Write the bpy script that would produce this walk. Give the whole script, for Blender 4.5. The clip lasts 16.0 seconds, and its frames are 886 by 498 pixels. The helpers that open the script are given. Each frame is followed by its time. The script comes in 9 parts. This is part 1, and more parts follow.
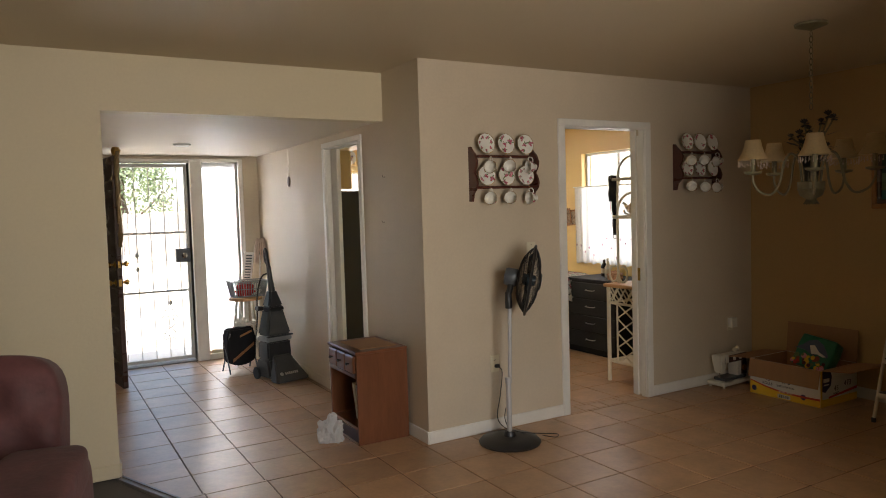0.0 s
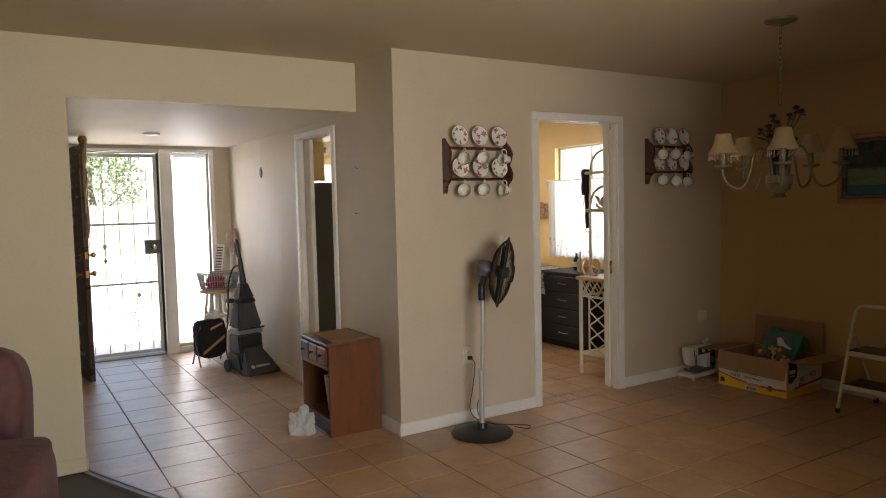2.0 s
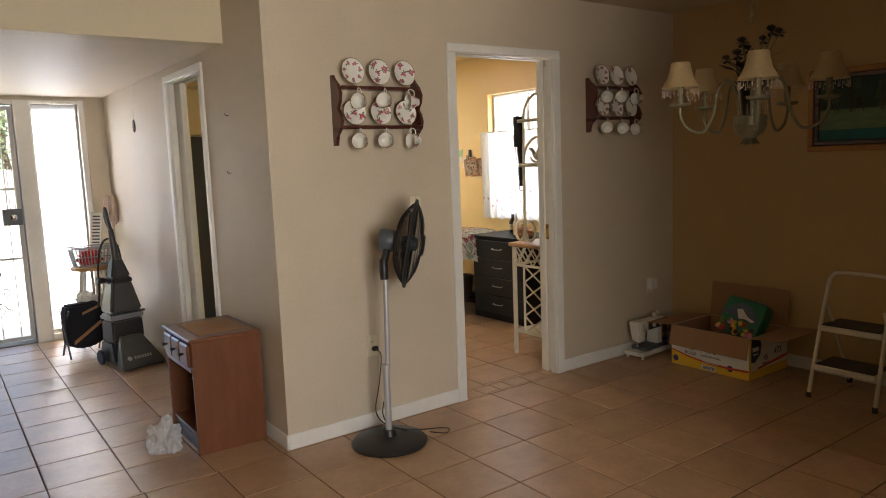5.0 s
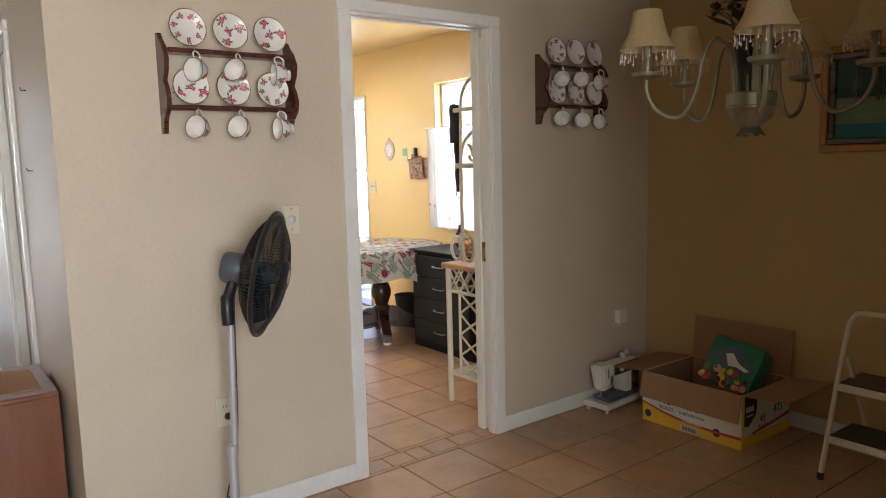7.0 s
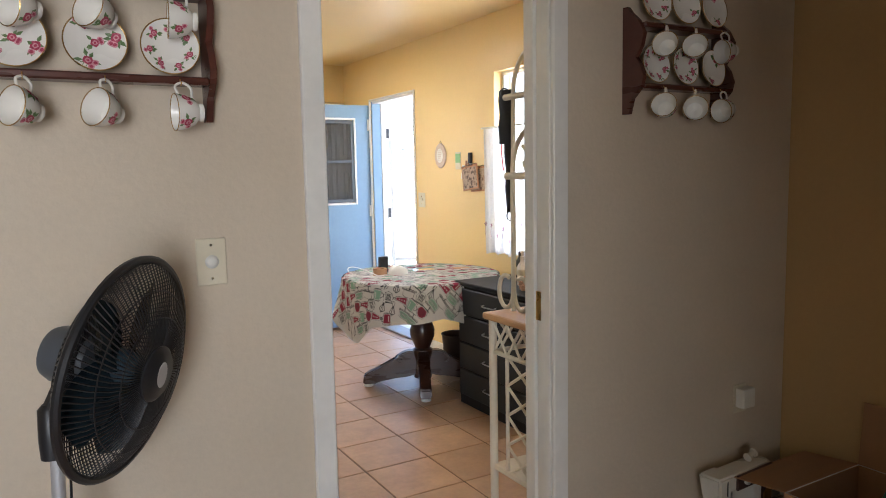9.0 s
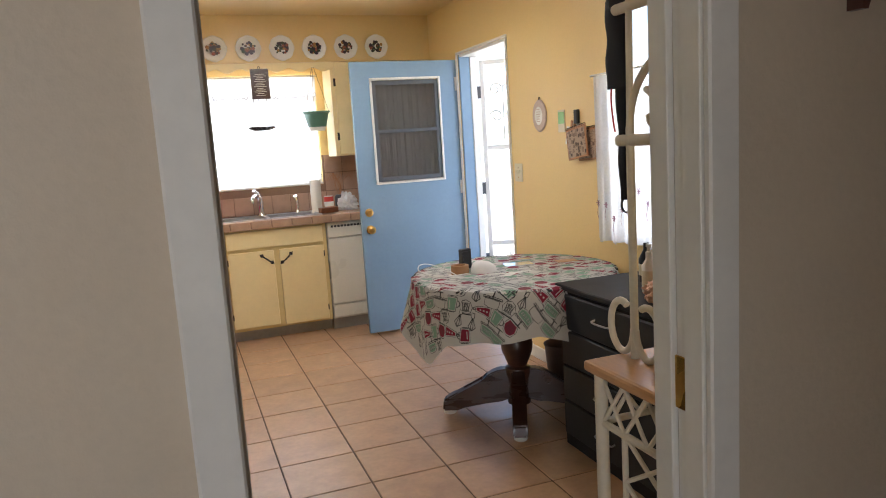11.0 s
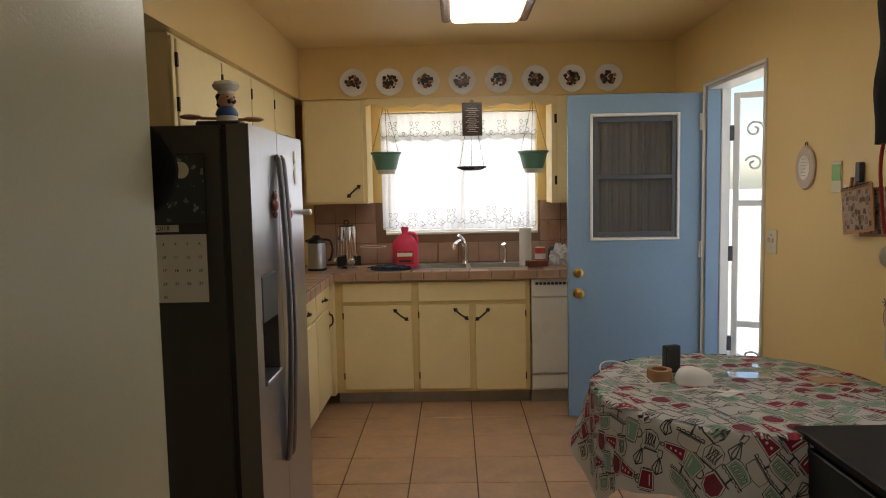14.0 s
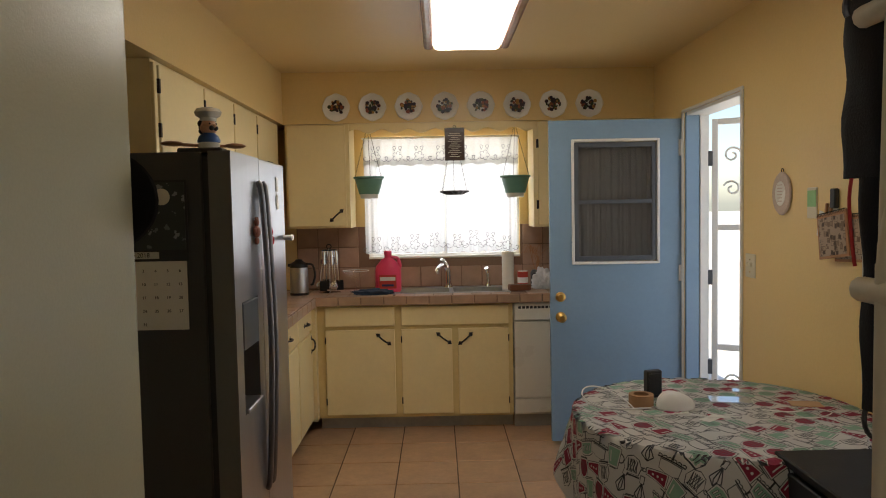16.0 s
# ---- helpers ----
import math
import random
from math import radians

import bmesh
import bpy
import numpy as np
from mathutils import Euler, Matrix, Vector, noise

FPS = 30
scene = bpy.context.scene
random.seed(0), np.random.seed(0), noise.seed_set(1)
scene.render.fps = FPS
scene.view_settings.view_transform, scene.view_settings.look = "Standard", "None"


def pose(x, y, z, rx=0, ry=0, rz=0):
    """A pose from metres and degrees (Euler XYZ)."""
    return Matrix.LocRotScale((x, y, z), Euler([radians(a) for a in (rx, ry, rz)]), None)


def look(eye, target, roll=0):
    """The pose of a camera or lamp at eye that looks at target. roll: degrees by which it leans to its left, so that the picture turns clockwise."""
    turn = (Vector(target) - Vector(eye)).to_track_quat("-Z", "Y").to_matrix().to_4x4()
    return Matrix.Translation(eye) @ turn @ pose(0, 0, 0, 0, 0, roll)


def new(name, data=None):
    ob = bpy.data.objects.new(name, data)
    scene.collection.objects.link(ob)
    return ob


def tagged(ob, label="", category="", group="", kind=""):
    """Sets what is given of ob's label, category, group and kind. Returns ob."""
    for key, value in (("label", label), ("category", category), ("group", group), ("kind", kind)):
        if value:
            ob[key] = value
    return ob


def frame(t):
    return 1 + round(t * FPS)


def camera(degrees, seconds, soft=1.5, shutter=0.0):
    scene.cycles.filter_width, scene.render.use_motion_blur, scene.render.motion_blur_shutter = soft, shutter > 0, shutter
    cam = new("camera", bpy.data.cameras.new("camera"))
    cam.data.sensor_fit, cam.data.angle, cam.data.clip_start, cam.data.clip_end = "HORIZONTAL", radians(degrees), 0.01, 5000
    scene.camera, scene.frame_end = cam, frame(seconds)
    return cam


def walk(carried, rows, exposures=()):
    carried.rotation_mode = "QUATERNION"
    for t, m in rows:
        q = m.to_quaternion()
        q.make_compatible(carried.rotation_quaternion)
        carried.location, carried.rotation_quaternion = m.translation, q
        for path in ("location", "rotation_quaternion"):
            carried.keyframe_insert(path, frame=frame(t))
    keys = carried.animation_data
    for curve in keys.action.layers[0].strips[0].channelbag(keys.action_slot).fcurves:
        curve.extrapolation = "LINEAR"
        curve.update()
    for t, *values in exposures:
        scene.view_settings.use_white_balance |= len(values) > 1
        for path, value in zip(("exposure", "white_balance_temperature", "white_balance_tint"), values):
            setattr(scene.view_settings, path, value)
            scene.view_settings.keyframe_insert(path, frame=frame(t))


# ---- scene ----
cam = camera(63.7, 16.0, soft=1.0)
PATH = [
    (0, (-2.125, -3.947, 1.499), (-1.13, -2.216, 1.387), -1.7),
    (0.5, (-2.138, -3.93, 1.488), (-1.121, -2.211, 1.382), -1.4),
    (1, (-2.118, -3.929, 1.491), (-1.088, -2.218, 1.38), -1.3),
    (1.5, (-2.115, -3.936, 1.495), (-1.069, -2.236, 1.376), -1.4),
    (2, (-2.119, -3.941, 1.48), (-1.062, -2.249, 1.351), -1.3),
    (2.5, (-2.134, -3.945, 1.483), (-1.061, -2.265, 1.318), -1.1),
    (3, (-2.036, -3.898, 1.464), (-0.954, -2.225, 1.293), -1.0),
    (3.5, (-1.809, -3.814, 1.469), (-0.715, -2.15, 1.277), -0.7),
    (4, (-1.64, -3.738, 1.461), (-0.565, -2.062, 1.268), -0.7),
    (4.5, (-1.574, -3.471, 1.477), (-0.457, -1.827, 1.254), -1.2),
    (5, (-1.381, -3.332, 1.448), (-0.22, -1.722, 1.2), -2.2),
    (5.2, (-1.213, -3.3, 1.452), (-0.062, -1.683, 1.207), -2.2),
    (7.3, (-0.298, -2.558, 1.405), (0.895, -0.97, 1.163), -1.5),
    (7.5, (-0.21, -2.452, 1.401), (0.984, -0.864, 1.17), -1.7),
    (8, (-0.003, -2.239, 1.426), (1.233, -0.677, 1.241), -1.6),
    (8.5, (0.263, -2.071, 1.426), (1.385, -0.425, 1.244), -0.6),
    (9, (0.451, -1.834, 1.409), (1.449, -0.114, 1.194), -1.1),
    (9.2, (0.512, -1.732, 1.422), (1.491, -0.001, 1.205), -1.7),
    (11.3, (1.192, -0.858, 1.41), (1.796, 1.026, 1.116), -3.0),
    (11.5, (1.247, -0.79, 1.424), (1.787, 1.116, 1.145), -2.35),
    (12, (1.406, -0.548, 1.427), (1.726, 1.407, 1.158), -1.1),
    (12.5, (1.476, -0.377, 1.449), (1.752, 1.593, 1.244), -1.8),
    (13, (1.561, -0.277, 1.472), (1.702, 1.709, 1.288), -2.4),
    (13.5, (1.668, -0.231, 1.465), (1.658, 1.762, 1.29), -0.8),
    (14, (1.658, -0.244, 1.477), (1.624, 1.749, 1.304), -1.1),
    (14.5, (1.659, -0.26, 1.481), (1.628, 1.735, 1.34), -0.9),
    (15, (1.651, -0.256, 1.495), (1.665, 1.74, 1.372), -1.0),
    (15.5, (1.657, -0.253, 1.497), (1.681, 1.744, 1.378), -1.1),
    (16, (1.664, -0.25, 1.491), (1.677, 1.747, 1.379), -1.1),
]
EXPOSURES = [(0, 1.72, 6900, 11), (2.5, 1.92, 6750, 11), (5, 2.06, 6750, 11), (7.5, 2.61, 5800, 10), (9.2, 2.32, 5750, 11), (11.3, 1.7, 5950, 12), (12.0, 1.39, 6000, 11), (12.5, 0.94, 6100, 11), (13.5, 0.68, 6500, 10), (16, 0.66, 6500, 10)]
walk(cam, [(t, look(eye, target, roll)) for t, eye, target, roll in PATH], EXPOSURES)

# ---- light ----
world = bpy.data.worlds.new("sky")
scene.world = world
world.use_nodes = True
wt = world.node_tree
sky = wt.nodes.new("ShaderNodeTexSky")
sky.sky_type, sky.sun_disc = "NISHITA", False
sky.sun_elevation, sky.sun_rotation = radians(72), radians(215)
wt.links.new(sky.outputs[0], wt.nodes["Background"].inputs[0])
wt.nodes["Background"].inputs[1].default_value = 0.15
sun = new("sun", bpy.data.lights.new("sun", "SUN"))
sun.data.energy, sun.data.angle, sun.data.color = 5.0, radians(0.5), (1, 0.95, 0.87)
# from the south-west, high
sun.matrix_world = look((0, 0, 30), (5.0, 7.2, 2.0))


def window_light(name, eye, target, w, h, power, color):
    lamp = new(name, bpy.data.lights.new(name, "AREA"))
    lamp.data.shape, lamp.data.size, lamp.data.size_y = "RECTANGLE", w, h
    lamp.data.energy, lamp.data.color = power, color
    lamp.matrix_world = look(eye, target)
    return lamp


window_light("living_window_light", (-0.9, -4.70, 1.35), (-0.9, 0, 1.3), 1.35, 1.6, 18, (1, 0.96, 0.90))
window_light("sink_window_light", (1.71, 5.13, 1.575), (1.71, 0, 1.3), 1.10, 0.88, 7.5, (1, 0.98, 0.95))
window_light("side_window_light", (3.27, 1.62, 1.45), (0, 1.62, 1.3), 0.95, 1.15, 3, (1, 0.98, 0.95))
window_light("sidelight_light", (-0.4, 3.80, 1.05), (-0.4, 0, 0.9), 0.34, 1.9, 21, (0.94, 0.97, 1.0))



# ---- materials ----
def node(nt, kind, **vals):
    n = nt.nodes.new(kind)
    for k, v in vals.items():
        n.inputs[k.replace("_", " ")].default_value = v
    return n


def material(name, color, rough=0.6, metal=0.0, vary=0.12, grain=60.0, bump=0.1, stain=3.0, spec=0.5, stretch=(1, 1, 1), island=False, each=0.0, coat=0.0, bump_dist=0.002, even=False):
    """Principled surface with fine grain, slow stains and relief; sizes in metres."""
    m = bpy.data.materials.new(name)
    m.use_nodes = True
    nt = m.node_tree
    b = nt.nodes["Principled BSDF"]
    b.inputs["Metallic"].default_value = metal
    b.inputs["Specular IOR Level"].default_value = spec
    b.inputs["Coat Weight"].default_value = coat
    co = nt.nodes.new("ShaderNodeTexCoord")
    mp = nt.nodes.new("ShaderNodeMapping")
    mp.inputs["Scale"].default_value = stretch
    nt.links.new(co.outputs["Object"], mp.inputs[0])
    if each:
        shift = nt.nodes.new("ShaderNodeObjectInfo")
        away = nt.nodes.new("ShaderNodeMath")
        away.operation = "MULTIPLY"
        away.inputs[1].default_value = 37.0
        nt.links.new(shift.outputs["Random"], away.inputs[0])
        nt.links.new(away.outputs[0], mp.inputs["Location"])
    fine = node(nt, "ShaderNodeTexNoise", Scale=grain, Detail=4.0, Roughness=0.6)
    slow = node(nt, "ShaderNodeTexNoise", Scale=stain, Detail=3.0, Roughness=0.55)
    for n in (fine, slow):
        nt.links.new(mp.outputs[0], n.inputs["Vector"])
    add = nt.nodes.new("ShaderNodeMath")
    add.operation = "MULTIPLY_ADD"
    nt.links.new(fine.outputs[0], add.inputs[0])
    add.inputs[1].default_value = 0.6
    nt.links.new(slow.outputs[0], add.inputs[2])
    ramp = node(nt, "ShaderNodeMapRange")
    ramp.inputs[1].default_value, ramp.inputs[2].default_value = 0.45, 1.15
    ramp.inputs[3].default_value, ramp.inputs[4].default_value = 1 - vary, 1 + vary
    nt.links.new(add.outputs[0], ramp.inputs[0])
    last = ramp.outputs[0]
    if each:
        info = nt.nodes.new("ShaderNodeObjectInfo")
        mr = node(nt, "ShaderNodeMapRange")
        mr.inputs[3].default_value, mr.inputs[4].default_value = 1 - each, 1 + each
        nt.links.new(info.outputs["Random"], mr.inputs[0])
        mul = nt.nodes.new("ShaderNodeMath")
        mul.operation = "MULTIPLY"
        nt.links.new(last, mul.inputs[0])
        nt.links.new(mr.outputs[0], mul.inputs[1])
        last = mul.outputs[0]
    mix = nt.nodes.new("ShaderNodeVectorMath")
    mix.operation = "SCALE"
    mix.inputs[0].default_value = color
    nt.links.new(last, mix.inputs["Scale"])
    nt.links.new(mix.outputs[0], b.inputs["Base Color"])
    rr = node(nt, "ShaderNodeMapRange")
    rr.inputs[1].default_value, rr.inputs[2].default_value = 0.3, 0.7
    rr.inputs[3].default_value, rr.inputs[4].default_value = max(0.02, rough - 0.07), min(1, rough + 0.07)
    nt.links.new(slow.outputs[0], rr.inputs[0])
    b.inputs["Roughness"].default_value = rough
    if not even:
        nt.links.new(rr.outputs[0], b.inputs["Roughness"])
    if bump:
        bp = node(nt, "ShaderNodeBump", Strength=bump, Distance=bump_dist)
        nt.links.new(fine.outputs[0], bp.inputs["Height"])
        nt.links.new(bp.outputs[0], b.inputs["Normal"])
    return m


def thin_glass(name):
    """Clear thin glass: light passes, a little is mirrored."""
    m = bpy.data.materials.new(name)
    m.use_nodes = True
    nt = m.node_tree
    nt.nodes.remove(nt.nodes["Principled BSDF"])
    clear, gloss, mix = node(nt, "ShaderNodeBsdfTransparent"), node(nt, "ShaderNodeBsdfGlossy", Roughness=0.03), nt.nodes.new("ShaderNodeMixShader")
    mix.inputs[0].default_value = 0.07
    nt.links.new(clear.outputs[0], mix.inputs[1])
    nt.links.new(gloss.outputs[0], mix.inputs[2])
    nt.links.new(mix.outputs[0], nt.nodes["Material Output"].inputs[0])
    return m


def sheer(name, color, see=0.35, pattern=None):
    """Thin curtain cloth: part holes, part diffuse, part light let through."""
    m = bpy.data.materials.new(name)
    m.use_nodes = True
    nt = m.node_tree
    nt.nodes.remove(nt.nodes["Principled BSDF"])
    out = nt.nodes["Material Output"]
    dif, tra, clear = node(nt, "ShaderNodeBsdfDiffuse"), node(nt, "ShaderNodeBsdfTranslucent"), node(nt, "ShaderNodeBsdfTransparent")
    co = nt.nodes.new("ShaderNodeTexCoord")
    weave = node(nt, "ShaderNodeTexNoise", Scale=90.0, Detail=3.0)
    nt.links.new(co.outputs["Object"], weave.inputs["Vector"])
    shade = nt.nodes.new("ShaderNodeMapRange")
    shade.inputs[3].default_value, shade.inputs[4].default_value = 0.85, 1.1
    nt.links.new(weave.outputs[0], shade.inputs[0])
    tint = nt.nodes.new("ShaderNodeVectorMath")
    tint.operation = "SCALE"
    tint.inputs[0].default_value = color
    nt.links.new(shade.outputs[0], tint.inputs["Scale"])
    for s in (dif, tra):
        nt.links.new(tint.outputs[0], s.inputs["Color"])
    a, b = nt.nodes.new("ShaderNodeMixShader"), nt.nodes.new("ShaderNodeMixShader")
    a.inputs[0].default_value, b.inputs[0].default_value = 0.5, see
    nt.links.new(dif.outputs[0], a.inputs[1])
    nt.links.new(tra.outputs[0], a.inputs[2])
    nt.links.new(a.outputs[0], b.inputs[1])
    nt.links.new(clear.outputs[0], b.inputs[2])
    nt.links.new(b.outputs[0], out.inputs[0])
    return m


def glowing(name, color, strength):
    m = material(name, color, 0.5, bump=0)
    b = m.node_tree.nodes["Principled BSDF"]
    b.inputs["Emission Color"].default_value = (*color, 1)
    b.inputs["Emission Strength"].default_value = strength
    return m


def motif(name, ground, inks, scale, dark=(0.03, 0.03, 0.035), rough=0.7, keep=0.55, line=0.05, metric="CHEBYCHEV", wobble=0.35, cluster=0.0):
    """Printed cloth or china: scattered coloured shapes with dark outlines on a pale ground."""
    m = material(name, ground, rough, vary=0.05, grain=250, bump=0.05)
    nt = m.node_tree
    b = nt.nodes["Principled BSDF"]
    src = b.inputs["Base Color"].links[0].from_socket
    tex = nt.nodes.new("ShaderNodeTexCoord")
    each, co = nt.nodes.new("ShaderNodeObjectInfo"), nt.nodes.new("ShaderNodeMapping")
    far = nt.nodes.new("ShaderNodeMath")
    far.operation = "MULTIPLY"
    far.inputs[1].default_value = 23.0
    nt.links.new(each.outputs["Random"], far.inputs[0])
    nt.links.new(far.outputs[0], co.inputs["Location"])
    nt.links.new(tex.outputs["Object"], co.inputs[0])
    v = node(nt, "ShaderNodeTexVoronoi", Scale=scale, Randomness=0.75)
    v.distance = metric
    wob = node(nt, "ShaderNodeTexNoise", Scale=scale * 1.7, Detail=2.0)
    off = nt.nodes.new("ShaderNodeVectorMath")
    off.operation = "MULTIPLY_ADD"
    nt.links.new(co.outputs[0], wob.inputs["Vector"])
    nt.links.new(wob.outputs["Color"], off.inputs[0])
    off.inputs[1].default_value = (wobble / scale,) * 3
    nt.links.new(co.outputs[0], off.inputs[2])
    nt.links.new(off.outputs[0], v.inputs["Vector"])
    sep = nt.nodes.new("ShaderNodeSeparateColor")
    nt.links.new(v.outputs["Color"], sep.inputs[0])
    ramp = nt.nodes.new("ShaderNodeValToRGB")
    ramp.color_ramp.interpolation = "CONSTANT"
    els = ramp.color_ramp.elements
    els[0].position, els[0].color = 0, (*ground, 1)
    els[1].position, els[1].color = 1 - keep, (*inks[0], 1)
    for i, ink in enumerate(inks[1:], 1):
        e = els.new(1 - keep + keep * i / len(inks))
        e.color = (*ink, 1)
    nt.links.new(sep.outputs[0], ramp.inputs[0])
    inside = nt.nodes.new("ShaderNodeMath")
    inside.operation = "LESS_THAN"
    inside.inputs[1].default_value = 0.36
    nt.links.new(v.outputs["Distance"], inside.inputs[0])
    if cluster:
        group = node(nt, "ShaderNodeTexNoise", Scale=cluster, Detail=1.0)
        nt.links.new(co.outputs[0], group.inputs["Vector"])
        there = nt.nodes.new("ShaderNodeMath")
        there.operation = "GREATER_THAN"
        there.inputs[1].default_value = 0.52
        nt.links.new(group.outputs[0], there.inputs[0])
        both = nt.nodes.new("ShaderNodeMath")
        both.operation = "MULTIPLY"
        nt.links.new(inside.outputs[0], both.inputs[0])
        nt.links.new(there.outputs[0], both.inputs[1])
        inside = both
    mix = nt.nodes.new("ShaderNodeMix")
    mix.data_type = "RGBA"
    nt.links.new(inside.outputs[0], mix.inputs[0])
    nt.links.new(src, mix.inputs[6])
    nt.links.new(ramp.outputs[0], mix.inputs[7])
    ring = nt.nodes.new("ShaderNodeMath")
    ring.operation = "COMPARE"
    ring.inputs[1].default_value, ring.inputs[2].default_value = 0.37, line
    nt.links.new(v.outputs["Distance"], ring.inputs[0])
    mix2 = nt.nodes.new("ShaderNodeMix")
    mix2.data_type = "RGBA"
    nt.links.new(ring.outputs[0], mix2.inputs[0])
    nt.links.new(mix.outputs[2], mix2.inputs[6])
    mix2.inputs[7].default_value = (*dark, 1)
    nt.links.new(mix2.outputs[2], b.inputs["Base Color"])
    return m


M = {}
M["beige"] = material("beige_wall_paint", (0.60, 0.51, 0.39), 0.55, vary=0.08, grain=55, bump=0.4, stain=2.2, bump_dist=0.003)
M["cream"] = material("cream_wall_paint", (0.62, 0.54, 0.38), 0.55, vary=0.05, grain=55, bump=0.35, stain=1.2, bump_dist=0.003)
M["tan"] = material("tan_wall_paint", (0.50, 0.335, 0.145), 0.6, vary=0.06, grain=55, bump=0.3, stain=1.0, bump_dist=0.003)
M["yellow"] = material("yellow_kitchen_paint", (0.78, 0.575, 0.25), 0.36, vary=0.05, grain=75, bump=0.28, stain=1.3, bump_dist=0.003)
M["closet"] = material("glossy_pale_closet_paint", (0.62, 0.61, 0.42), 0.27, vary=0.06, grain=170, bump=0.16, stain=1.3, bump_dist=0.003, even=True)
M["ceil"] = material("ceiling_paint", (0.56, 0.465, 0.32), 0.6, vary=0.05, grain=80, bump=0.4, stain=0.8, bump_dist=0.003)
M["hallceil"] = material("glossy_hall_ceiling_paint", (0.66, 0.58, 0.46), 0.58, vary=0.05, grain=9, bump=0.10, stain=1.5, bump_dist=0.01)
M["kceil"] = material("kitchen_ceiling_paint", (0.80, 0.605, 0.30), 0.40, vary=0.04, grain=60, bump=0.3, stain=1.0, bump_dist=0.003)
M["white"] = material("white_trim_paint", (0.78, 0.76, 0.71), 0.4, vary=0.07, grain=40, bump=0.12, stain=6)
M["tile"] = material("terracotta_floor_tile", (0.46, 0.28, 0.16), 0.36, vary=0.22, grain=38, bump=0.0, stain=7, each=0.09, spec=0.95, even=True)
M["grout"] = material("dark_grout", (0.13, 0.085, 0.055), 0.85, vary=0.25, grain=120, bump=0.5)
M["carpet"] = material("dark_living_floor", (0.10, 0.09, 0.085), 0.8, vary=0.25, grain=220, bump=0.6)
M["strip"] = material("floor_transition_strip", (0.25, 0.22, 0.2), 0.4, metal=0.5)
M["cabyel"] = material("yellow_cabinet_enamel", (0.84, 0.69, 0.37), 0.40, vary=0.05, grain=30, bump=0.1, stain=4)
# cabinet yellow made deeper: shade between doors and drawers is in the colour
M["cabshade"] = material("shaded_cabinet_frame_enamel", (0.70, 0.53, 0.23), 0.45, vary=0.08, grain=30, bump=0.1, stain=4)
M["cabgrey"] = material("grey_plinth_paint", (0.40, 0.38, 0.34), 0.6, vary=0.2, grain=30, bump=0.2)
M["iron"] = material("dark_wrought_iron", (0.035, 0.028, 0.025), 0.45, metal=0.6, vary=0.2, grain=90, bump=0.3)
M["whiteiron"] = material("white_painted_iron", (0.72, 0.71, 0.68), 0.45, vary=0.06)
M["steel"] = material("brushed_steel", (0.60, 0.61, 0.65), 0.30, metal=1.0, vary=0.06, grain=30, bump=0.0, stretch=(14, 14, 0.5), stain=2, even=True)
M["fridgesteel"] = material("grey_brushed_fridge_steel", (0.46, 0.48, 0.53), 0.32, metal=1.0, vary=0.06, grain=30, bump=0.0, stretch=(14, 14, 0.5), stain=2, even=True)
M["bronze"] = material("old_gold_fabric", (0.26, 0.17, 0.075), 0.5, metal=0.3, vary=0.35, grain=60, bump=0.3)
M["handle"] = material("dark_satin_steel", (0.27, 0.27, 0.29), 0.35, metal=0.9, vary=0.05, bump=0)
M["chrome"] = material("chrome", (0.75, 0.75, 0.76), 0.12, metal=1.0, vary=0.03, bump=0)
M["fridgeside"] = material("dark_grey_fridge_side", (0.055, 0.052, 0.05), 0.5, vary=0.12, grain=180, bump=0.3)
M["black"] = material("black_plastic", (0.018, 0.018, 0.02), 0.4, vary=0.2, grain=90, bump=0.08)
M["blackcloth"] = material("black_denim", (0.012, 0.012, 0.016), 0.9, vary=0.3, grain=300, bump=0.6)
M["fanblade"] = material("smoky_blue_plastic", (0.035, 0.06, 0.08), 0.25, vary=0.08, grain=60, bump=0.03)
M["grey"] = material("grey_plastic", (0.085, 0.095, 0.11), 0.4, vary=0.08)
M["pole"] = material("silver_grey_painted_tube", (0.50, 0.50, 0.51), 0.35, metal=0.3, vary=0.06)
M["maroon"] = material("mahogany_rack_wood", (0.085, 0.026, 0.018), 0.3, vary=0.3, grain=40, bump=0.1, stretch=(1, 1, 6), coat=0.3)
M["cherry"] = material("cherry_cabinet_veneer", (0.17, 0.058, 0.023), 0.35, vary=0.25, grain=14, bump=0.0, stretch=(6, 6, 1), stain=3, coat=0.6)
M["darkwood"] = material("dark_walnut", (0.055, 0.022, 0.014), 0.3, vary=0.3, grain=24, bump=0.1, stretch=(1, 1, 5), coat=0.4)
M["oak"] = material("light_oak", (0.52, 0.29, 0.13), 0.4, vary=0.2, grain=18, bump=0.06, stretch=(6, 1, 1))
M["dresser"] = material("black_dresser_paint", (0.012, 0.0125, 0.014), 0.6, vary=0.3, grain=50, bump=0.15, spec=0.25)
M["drawer"] = material("charcoal_drawer_front", (0.024, 0.026, 0.029), 0.55, vary=0.2, grain=50, bump=0.12, spec=0.3)
M["bluedoor"] = material("blue_grey_door_paint", (0.21, 0.32, 0.44), 0.5, vary=0.07, grain=40, bump=0.15, stain=3)
M["brass"] = material("aged_brass", (0.55, 0.34, 0.10), 0.28, metal=1.0, vary=0.15)
M["china"] = material("white_china", (0.80, 0.78, 0.73), 0.25, vary=0.03, bump=0)
M["rose"] = material("deep_rose_glaze", (0.42, 0.07, 0.12), 0.25, vary=0.3, grain=300, bump=0, stain=120)
